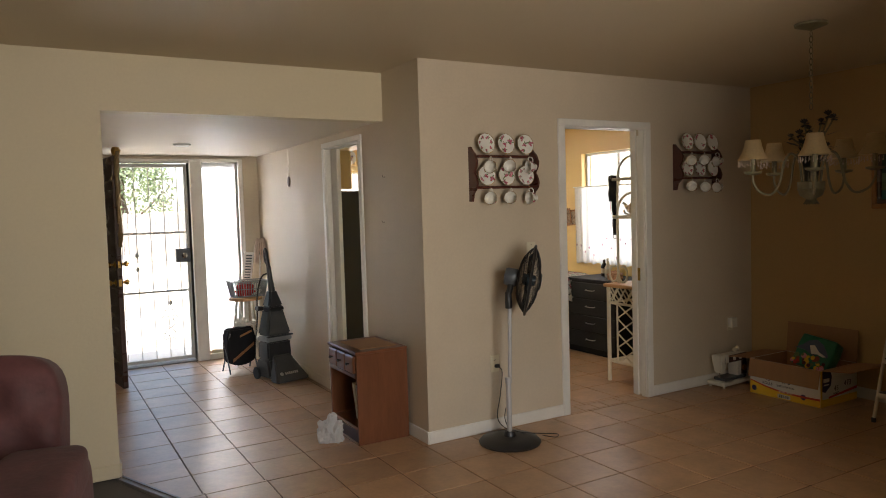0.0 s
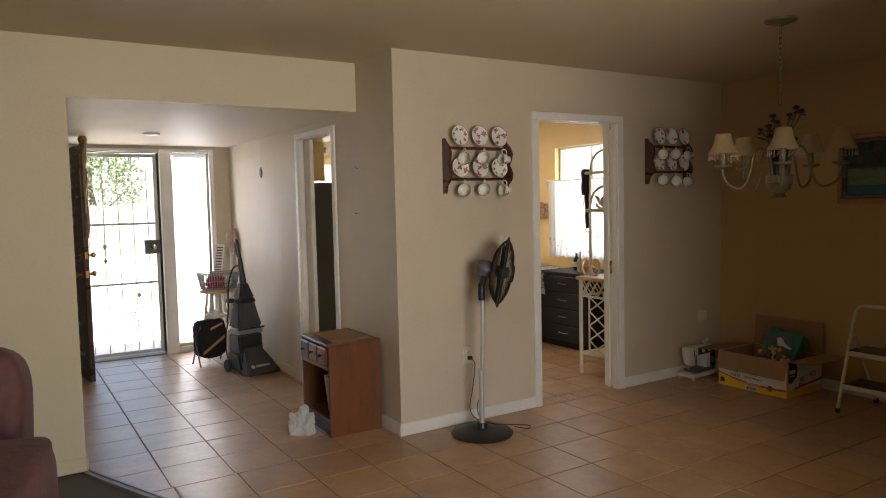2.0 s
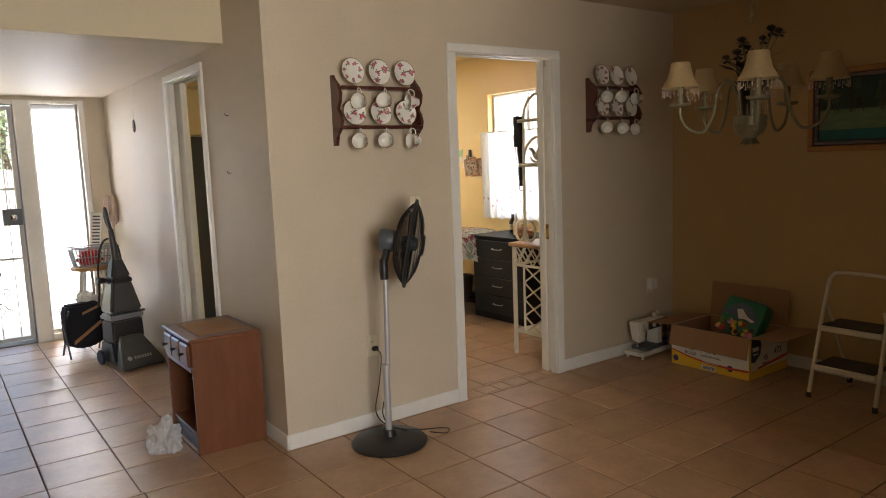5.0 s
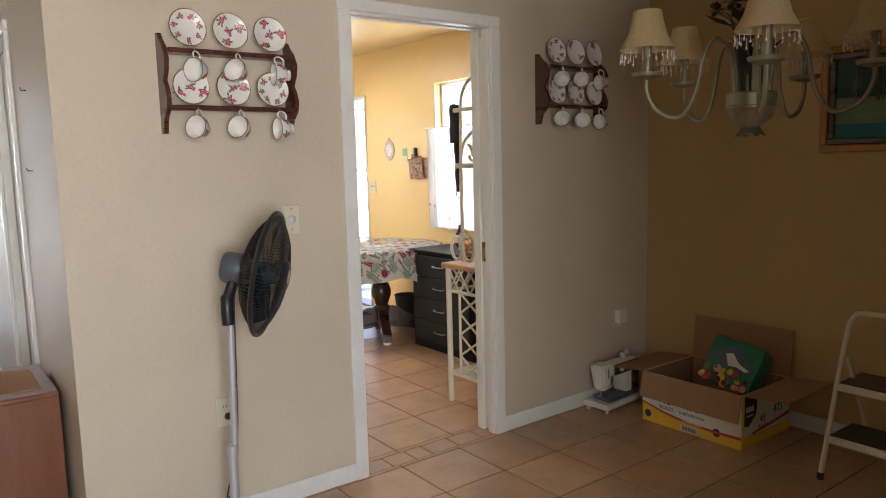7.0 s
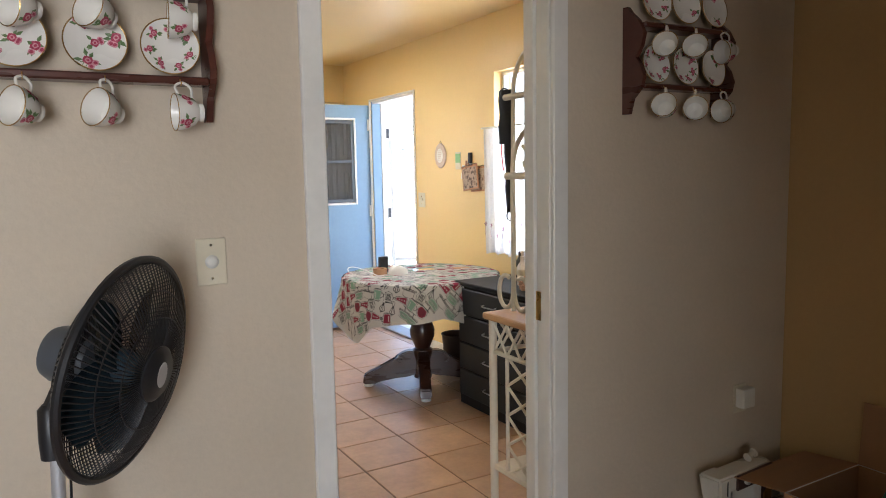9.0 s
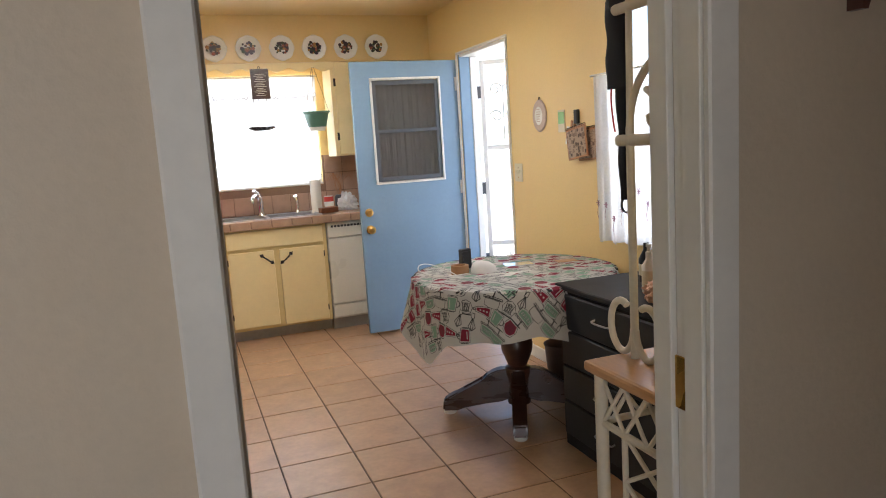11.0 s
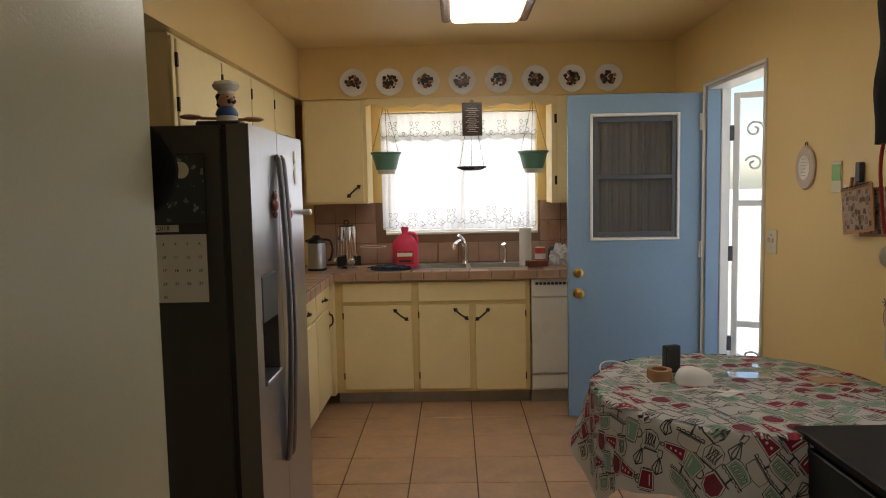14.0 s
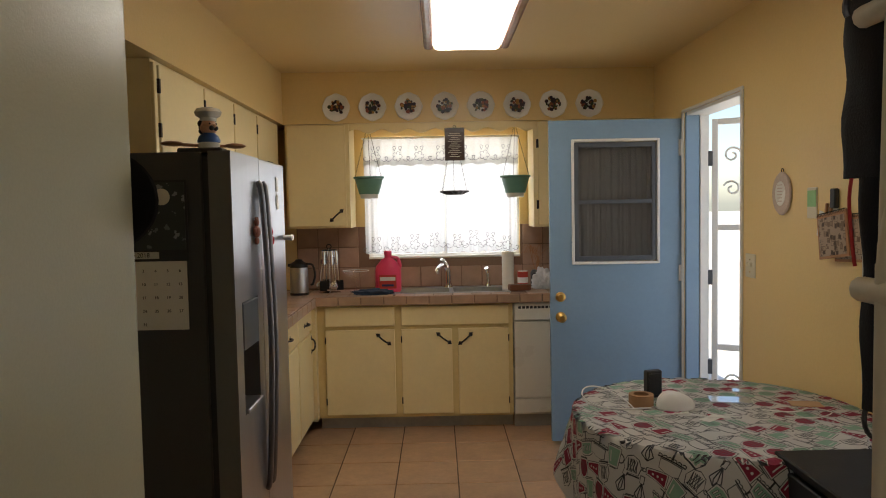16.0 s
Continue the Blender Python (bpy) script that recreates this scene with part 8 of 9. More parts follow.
        if i % 2:
            bmesh.ops.create_uvsphere(bm, u_segments=14, v_segments=8, radius=1, matrix=pose(x * 1.4, y * 1.4, 0.055) @ Matrix.Diagonal((0.03, 0.018, 0.03, 1)))
        else:
            box(bm, x * 1.4 - 0.025, x * 1.4 + 0.025, y * 1.4 - 0.002, y * 1.4 + 0.002, 0.02, 0.09, 0.002)
        part("head", bm, M["chrome"] if i % 2 else M["black"], w, smooth=bool(i % 2))
    g = thing("glass_compote", pose(1.08, 4.76, ZC), "clear cut glass footed bowl", "glass bowl")
    part("bowl", turned([(0.045, 0.0), (0.046, 0.004), (0.012, 0.012), (0.010, 0.06), (0.016, 0.085), (0.06, 0.105), (0.088, 0.135), (0.092, 0.15), (0.089, 0.15), (0.056, 0.112), (0.0, 0.098)], 28, cap=False), M["clear"], g, smooth=True)
    part("rim", rod(arc((0, 0, 0.15), 0.0905, 0, 350, 36, "xy"), 0.0022, 5, True), M["frosted"], g)


counter_things()


# ---- kitchen: ceiling light ----
def ceiling_light():
    c = thing("ceiling_light", pose(1.84, 3.10, H), "lit fluorescent ceiling light in wooden frame", "ceiling light")
    bm = bmesh.new()
    W, L = 0.235, 0.64
    for s in (-1, 1):
        x0, x1 = sorted((s * (W - 0.055), s * W))
        box(bm, x0, x1, -L, L, -0.075, 0, 0.018, segs=2)
    part("side_rail", bm, M["cherry"], c, "reddish wooden side rails")
    for s in (-1, 1):
        y0, y1 = sorted((s * (L - 0.03), s * L))
        part("end_rail", slab(-W + 0.055, W - 0.055, y0, y1, -0.06, 0, 0.006), M["cherry"], c)
    part("diffuser", slab(-W + 0.056, W - 0.056, -L + 0.031, L - 0.031, -0.085, -0.02, 0.02, 2), M["diffuser"], c, "glowing white diffuser", smooth=True)


ceiling_light()


# ---- kitchen: table, dresser, rack ----
TX, TY, TR = 2.66, 2.27, 0.50
def hang_at(a):
    """How far the square cloth hangs below the edge, by direction; it lies a little to the south-west."""
    b = a + radians(38)
    return max(0.26, min(0.385, 0.71 / max(abs(math.cos(b)), abs(math.sin(b))) - 0.51)) * (0.50 + 0.42 * math.cos(a - radians(190)))


def over_table(p, q, lift):
    """Point p, q of the flat cloth, as it lies on the table and hangs over the edge."""
    r, a = math.hypot(p, q), math.atan2(q, p)
    if r < 0.505:
        return (p, q, 0.7468 + lift)
    hang = hang_at(a)
    u = min((r - 0.505) / (hang + 0.02), 1.0)
    z = 0.744 - (hang + 0.018) * u
    u = max(0.0, (0.7265 - z) / hang)
    fold = 0.020 * u * math.sin(9 * a + 0.6) + 0.014 * u * math.sin(15 * a + 2)
    rr = 0.517 + 0.028 * u + fold + 0.02 * u * math.sin(3 * a) + lift + 0.0012
    return (rr * math.cos(a), rr * math.sin(a), z)


def print_cloth(cloth):
    """Baking motifs with dark outlines, laid thinly over the cloth."""
    rnd = random.Random(12)
    inks = {k: bmesh.new() for k in ("line", "red", "green", "pale")}
    lifts = {"line": 0.0006, "red": 0.0012, "green": 0.0012, "pale": 0.0018}

    def patch(ink, pts, at, lift=0.0):
        bm = inks[ink]
        pts = [((p[0] * at[2] - p[1] * at[3]) * 0.046 + at[0], (p[0] * at[3] + p[1] * at[2]) * 0.046 + at[1]) for p in pts]
        fine = []
        for p, q in zip(pts, pts[1:] + pts[:1]):
            n = max(1, int(math.hypot(p[0] - q[0], p[1] - q[1]) / 0.012))
            fine += [(p[0] + (q[0] - p[0]) * i / n, p[1] + (q[1] - p[1]) * i / n) for i in range(n)]
        c = (sum(p[0] for p in fine) / len(fine), sum(p[1] for p in fine) / len(fine))
        mid = bm.verts.new(over_table(*c, lifts[ink] + lift))
        ring = [bm.verts.new(over_table(*p, lifts[ink] + lift)) for p in fine]
        half = [bm.verts.new(over_table((p[0] + c[0]) / 2, (p[1] + c[1]) / 2, lifts[ink] + lift)) for p in fine]
        for i in range(len(ring)):
            k = (i + 1) % len(ring)
            bm.faces.new((mid, half[i], half[k]))
            bm.faces.new((half[i], ring[i], ring[k], half[k]))

    def shape(ink, pts, at, edge=0.045):
        c = (sum(p[0] for p in pts) / len(pts), sum(p[1] for p in pts) / len(pts))
        grow = lambda e: [(p[0] + e * (1 if p[0] > c[0] else -1), p[1] + e * (1 if p[1] > c[1] else -1)) for p in pts]
        if ink == "pale":
            patch("line", grow(edge), at)
        else:
            patch("line", grow(edge + 0.085), at)
            patch("pale", grow(0.085), at, -0.0009)
        patch(ink, pts, at)

    def stroke(ink, a, b, at, w=0.045, lift=0.0):
        d = Vector((b[0] - a[0], b[1] - a[1])).normalized() * w
        patch(ink, [(a[0] - d.y, a[1] + d.x), (a[0] + d.y, a[1] - d.x), (b[0] + d.y, b[1] - d.x), (b[0] - d.y, b[1] + d.x)], at, lift)

    def loop(r0, r1, c, at, start=0, end=360):
        pts = [(c[0] + r * math.cos(radians(k)), c[1] + r * math.sin(radians(k))) for r in (r0,) for k in range(start, end + 1, 40)]
        for p, q in zip(pts, pts[1:]):
            stroke("line", p, q, at, r1)

    def cup(at, ink):
        shape(ink, [(-0.55, 0.6), (0.55, 0.6), (0.42, -0.6), (-0.42, -0.6)], at)
        loop(0.32, 0.045, (0.66, 0.08), at, -120, 120)
        stroke("pale", (-0.3, 0.38), (-0.22, -0.4), at, 0.05)
        stroke("line", (-0.5, 0.82), (0.5, 0.82), at, 0.035)
        stroke("line", (-0.35, -0.78), (0.35, -0.78), at, 0.035)

    def cake(at, ink):
        shape(ink, [(-0.75, -0.1), (-0.75, 0.55), (-0.3, 0.72), (0.3, 0.72), (0.75, 0.55), (0.75, -0.1)], at)
        for k in range(5):
            stroke("line", (-0.55 + k * 0.27, 0.05), (-0.48 + k * 0.27, 0.5), at, 0.075, 0.0009)
            stroke("pale", (-0.545 + k * 0.27, 0.09), (-0.485 + k * 0.27, 0.46), at, 0.04)
        stroke("line", (-1.0, -0.22), (1.0, -0.22), at, 0.05)
        for k in range(6):
            loop(0.14, 0.035, (-0.85 + k * 0.34, -0.28), at, 180, 360)
        stroke("line", (0, -0.3), (0, -0.85), at, 0.07)
        stroke("line", (-0.4, -0.9), (0.4, -0.9), at, 0.05)

    def mould(at, ink):
        shape(ink, [(-0.5, -0.6), (-0.7, 0.0), (-0.45, 0.5), (0, 0.68), (0.45, 0.5), (0.7, 0.0), (0.5, -0.6)], at)
        for k in (-0.4, -0.14, 0.14, 0.4):
            stroke("line", (k * 0.8, -0.5), (k, 0.4), at, 0.03, 0.0015)
            if ink == "pale":
                stroke("line", (k * 0.8 - 0.12, -0.5), (k * 0.5 + 0.2, 0.45), at, 0.025, 0.0015)
                stroke("line", (k * 0.8 + 0.12, -0.5), (k * 0.5 - 0.2, 0.45), at, 0.025, 0.0015)
        stroke("line", (-0.65, -0.75), (0.65, -0.75), at, 0.06)

    def funnel(at, ink):
        shape(ink, [(-0.8, 0.45), (0.75, 0.15), (0.75, -0.15), (-0.8, -0.45)], at)
        for k in (-0.5, -0.1, 0.3):
            patch("pale", [(k + 0.1 * math.cos(radians(d)), 0.1 * math.sin(radians(d))) for d in range(0, 360, 45)], at)
        loop(0.14, 0.035, (1.02, 0), at)
        loop(0.10, 0.035, (1.22, 0), at)

    def whisk(at, ink):
        for k in (-0.45, -0.15, 0.15, 0.45):
            stroke("line", (0, -0.5), (k, 0.45), at, 0.04)
            stroke("line", (k, 0.45), (0, 0.85), at, 0.04)
        shape(ink, [(-0.14, -0.5), (0.14, -0.5), (0.14, -1.0), (-0.14, -1.0)], at, 0.06)

    kinds = [(cup, "red"), (cake, "green"), (mould, "pale"), (funnel, "red"), (cake, "green"), (mould, "green"), (cup, "red"), (whisk, "pale"), (cup, "green"), (mould, "red"), (cake, "pale")]
    step = 0.079
    n = 14
    k = 0
    for i in range(-n, n + 1):
        for j in range(-n, n + 1):
            p = (i + 0.5 * (j % 2)) * step + rnd.uniform(-0.006, 0.006)
            q = j * step * 0.92 + rnd.uniform(-0.005, 0.005)
            hang = hang_at(math.atan2(q, p))
            k += 1
            if math.hypot(p, q) > 0.505 + hang - 0.004:
                continue
            t = radians(rnd.choice((115, 115, 115, 295)) + rnd.uniform(-14, 14))
            make, ink = kinds[(k * 4 + j * 2 + rnd.randint(0, 3)) % len(kinds)]
            make((p, q, math.cos(t), math.sin(t)), ink)
    for k, mt in (("line", "black"), ("red", "clothred"), ("green", "clothgreen"), ("pale", "cloth")):
        tagged(part("print", inks[k], M[mt], cloth, "thin printed shapes"), kind="stuff")


M["cloth"] = material("white_printed_cotton", (0.60, 0.585, 0.55), 0.85, vary=0.06, grain=300, bump=0.2, stain=5)
M["clothred"] = material("red_cloth_print", (0.25, 0.018, 0.045), 0.85, vary=0.25, grain=200)
M["clothgreen"] = material("green_cloth_print", (0.24, 0.40, 0.29), 0.85, vary=0.15, grain=200)


def dining_table():
    t = thing("pedestal_table", pose(TX, TY, 0), "round table on turned dark wood pedestal", "table")
    part("tabletop", turned([(TR - 0.01, 0.715), (TR, 0.72), (TR, 0.738), (TR - 0.01, 0.742)], 48), M["darkwood"], t)
    part("pedestal", turned([(0.06, 0.05), (0.062, 0.12), (0.05, 0.14), (0.066, 0.20), (0.072, 0.22), (0.066, 0.24), (0.048, 0.25), (0.060, 0.28), (0.080, 0.33), (0.083, 0.37), (0.068, 0.42), (0.044, 0.46), (0.052, 0.475), (0.076, 0.485), (0.076, 0.505), (0.058, 0.515), (0.058, 0.715)], 28), M["darkwood"], t, "bulbous turned pedestal", smooth=True)
    for k in range(4):
        a = 64 + 90 * k
        bm = bmesh.new()
        prism(bm, [(0.04, 0.08), (0.04, 0.235), (0.10, 0.235), (0.15, 0.215), (0.20, 0.165), (0.28, 0.125), (0.35, 0.105), (0.395, 0.075), (0.40, 0.02), (0.31, 0.02), (0.28, 0.045), (0.20, 0.06), (0.10, 0.06)], -0.035, 0.035, "y")
        bmesh.ops.bevel(bm, geom=bm.edges[:], offset=0.008, segments=2, affect="EDGES")
        bmesh.ops.transform(bm, matrix=pose(0, 0, 0, 0, 0, a), verts=bm.verts)
        f = part("foot", bm, M["darkwood"], t, "carved scroll foot", smooth=True)
        q = pose(0, 0, 0, 0, 0, a)
        for s in (-0.037, 0.037):
            bm = bmesh.new()
            tube(bm, [q @ p for p in spiral((0.15, s, 0.175), 0.004, 0.028, 0, 520, 22)], 0.004, 5)
            part("scroll", bm, M["darkwood"], f)
        part("glide", turned([(0.03, 0), (0.033, 0.004), (0.033, 0.012), (0.028, 0.02)], 16, q @ pose(0.365, 0, 0)), M["china"], f, "white floor glide")
    # tablecloth
    bm = bmesh.new()
    n, rings = 240, []
    for r, drop in ((0.0, 0), (0.2, 0), (0.35, 0), (0.47, 0), (0.503, 0.004), (0.515, 0.02)):
        rings.append([(r * math.cos(2 * math.pi * i / n), r * math.sin(2 * math.pi * i / n), 0.7465 - drop) for i in range(n)])
    for k in range(1, 9):
        u = k / 8
        row = []
        for i in range(n):
            a = 2 * math.pi * i / n
            hang = hang_at(a)
            fold = 0.020 * u * math.sin(9 * a + 0.6) + 0.014 * u * math.sin(15 * a + 2)
            r = 0.517 + 0.028 * u + fold + 0.02 * u * math.sin(3 * a)
            row.append((r * math.cos(a), r * math.sin(a), 0.7265 - hang * u))
        rings.append(row)
    vr = []
    for row in rings:
        if row[0][0] == 0 and row[1][0] == 0:
            vr.append([bm.verts.new(row[0])])
        else:
            vr.append([bm.verts.new(p) for p in row])
    for i in range(n):
        bm.faces.new((vr[0][0], vr[1][i], vr[1][(i + 1) % n]))
    for a, b in zip(vr[1:], vr[2:]):
        for i in range(n):
            bm.faces.new((a[i], a[(i + 1) % n], b[(i + 1) % n], b[i]))
    cloth = thing("tablecloth", pose(TX, TY, 0), "white tablecloth printed with red and green baking motifs", "tablecloth")
    part("cloth", bm, M["cloth"], cloth, smooth=True)
    print_cloth(cloth)
    zt = 0.7475
    k = thing("respirator_mask", pose(2.525, 2.33, zt, 0, 0, 20), "white paper dust mask on the table", "mask")
    bm = bmesh.new()
    bmesh.ops.create_uvsphere(bm, u_segments=24, v_segments=14, radius=1)
    bmesh.ops.delete(bm, geom=[v for v in bm.verts if v.co.z < -0.02], context="VERTS")
    for v in bm.verts:
        v.co = Vector((v.co.x * 0.074, v.co.y * 0.058, max(0, v.co.z) ** 0.8 * 0.060 * (1 - 0.30 * v.co.x) * (1 - 0.12 * math.exp(-(v.co.y / 0.15) ** 2))))
    part("cup", bm, M["paper"], k, smooth=True)
    part("strap", rod(smooth_line([(-0.065, 0, 0.006), (-0.10, 0.05, 0.004), (-0.05, 0.10, 0.003), (0.02, 0.06, 0.004)], 5), 0.0016, 5), M["pole"], k)
    r = thing("tape_roll", pose(2.405, 2.355, zt), "roll of brown packing tape", "tape")
    part("tape", turned([(0.028, 0), (0.045, 0), (0.045, 0.045), (0.028, 0.045), (0.028, 0)], 26, cap=False), M["card"], r, smooth=True)
    b = thing("black_box", pose(2.485, 2.475, zt, 0, 0, 15), "small upright black device on the table", "device")
    part("body", slab(-0.032, 0.032, -0.016, 0.016, 0, 0.105, 0.004), M["black"], b)
    part("face", slab(-0.027, 0.027, -0.0175, -0.0155, 0.012, 0.095, 0.002), M["black"], b)
    w = thing("white_wire", pose(2.30, 2.36, zt + 0.004), "thin white wire looped on the table", "wire")
    part("loop", rod(smooth_line([(0.065, -0.05, 0.002), (0.04, 0.03, 0.02), (-0.03, 0.07, 0.05), (-0.09, 0.05, 0.055), (-0.11, 0.0, 0.035), (-0.06, -0.05, 0.010), (0.02, -0.06, 0.002), (0.13, -0.05, 0.001)], 8), 0.0028, 6), M["paper"], w)
    for x, y, pts in ((2.50, 2.22, [(-0.20, 0.05, 0.001), (-0.10, -0.02, 0.003), (0.02, 0.02, 0.001), (0.10, -0.05, 0.004), (0.22, -0.03, 0.001)]),
                      (2.93, 2.20, [(-0.12, 0.06, 0.001), (-0.03, 0.01, 0.006), (0.05, 0.06, 0.002), (0.10, 0.0, 0.005), (0.02, -0.05, 0.001), (-0.08, -0.03, 0.003)])):
        w = thing("white_wire", pose(x, y, zt + 0.003), "thin white wire lying across the tablecloth", "wire")
        part("strand", rod(smooth_line(pts, 6), 0.0020, 6), M["paper"], w)
    for x, y, a, sx, sy, mt, lab in ((2.757, 2.408, -12, 0.075, 0.045, "gloss", "glossy clear plastic sleeve on the table"), (2.856, 2.535, -20, 0.035, 0.028, "gloss", "small glossy white card on the table"), (3.005, 2.33, -12, 0.055, 0.035, "oak", "orange printed packet on the table"), (2.60, 2.18, 40, 0.05, 0.02, "paper", "folded white slip on the table")):
        mesh_thing("paper_sheet", slab(-sx, sx, -sy, sy, 0, 0.003, 0.001), M[mt], lab, "paper", pose(x, y, zt, 0, 0, a), "papers on the table")


dining_table()


def waste_basket():
    w = thing("waste_basket", pose(3.045, 2.47, 0.001), "small dark brown waste basket by the wall", "basket")
    part("bin", turned([(0.0, 0.0), (0.080, 0.0), (0.084, 0.006), (0.104, 0.24), (0.108, 0.25), (0.106, 0.256), (0.100, 0.25), (0.080, 0.012), (0.0, 0.01)], 28, cap=False), M["basket"], w, smooth=True)
    bm = bmesh.new()
    tube(bm, arc((0, 0, 0.252), 0.105, 0, 352, 32, "xy"), 0.005, 8, True)
    part("rim", bm, M["basket"], w, smooth=True)


waste_basket()


def dresser():
    d = thing("dresser", pose(2.66, 1.09, 0), "black painted chest of drawers by the window", "dresser")
    W, D, Z = 0.46, 0.72, 0.757       # x depth, y width
    part("body", slab(0.012, W, 0.0, D, 0.0, Z - 0.024, 0.003), M["dresser"], d)
    part("top", slab(-0.012, W + 0.01, -0.012, D + 0.012, Z - 0.024, Z, 0.004), M["dresser"], d)
    for k in range(4):
        z0 = 0.065 + k * 0.165
        w = part("drawer", slab(-0.006, 0.012, 0.022, D - 0.022, z0, z0 + 0.155, 0.004), M["drawer"], d, "charcoal drawer front")
        part("handle", rod(smooth_line([(-0.006, D / 2 - 0.06, z0 + 0.09), (-0.026, D / 2 - 0.05, z0 + 0.085), (-0.028, D / 2 + 0.05, z0 + 0.085), (-0.006, D / 2 + 0.06, z0 + 0.09)], 4), 0.004, 6), M["steel"], w, "thin metal pull")
    z = Z + 0.0005
    b = thing("spray_bottle", pose(2.86, 1.42, z), "white pump spray bottle on the dresser", "bottle")
    part("body", turned([(0.028, 0), (0.03, 0.005), (0.03, 0.11), (0.014, 0.135), (0.013, 0.145)], 20), M["paper"], b, smooth=True)
    part("label", turned([(0.0303, 0.03), (0.0303, 0.09)], 20, cap=False), M["ivory"], b)
    part("pump", turned([(0.014, 0.145), (0.014, 0.165), (0.008, 0.168), (0.008, 0.185), (0.012, 0.186), (0.012, 0.198)], 14), M["china"], b, smooth=True)
    c = thing("dark_bottle", pose(2.98, 1.60, z), "dark bottle with gold label on the dresser", "bottle")
    part("body", turned([(0.032, 0), (0.034, 0.006), (0.034, 0.10), (0.013, 0.14), (0.013, 0.17)], 20), M["black"], c, smooth=True)
    part("label", turned([(0.0343, 0.03), (0.0343, 0.08)], 20, cap=False), M["ivory"], c)
    crumple("paper_bag", pose(2.80, 1.26, z), (0.07, 0.08, 0.055), "crumpled peach coloured bag on the dresser", material("peach_film", (0.62, 0.36, 0.24), 0.4), 51)
    wb = thing("waste_basket", pose(2.98, 1.93, 0), "brown wicker waste basket behind the dresser", "basket")
    part("basket", turned([(0.09, 0), (0.115, 0.30), (0.12, 0.305), (0.11, 0.30), (0.085, 0.01), (0, 0.01)], 28, cap=False), M["tanwood"], wb, smooth=True)


dresser()


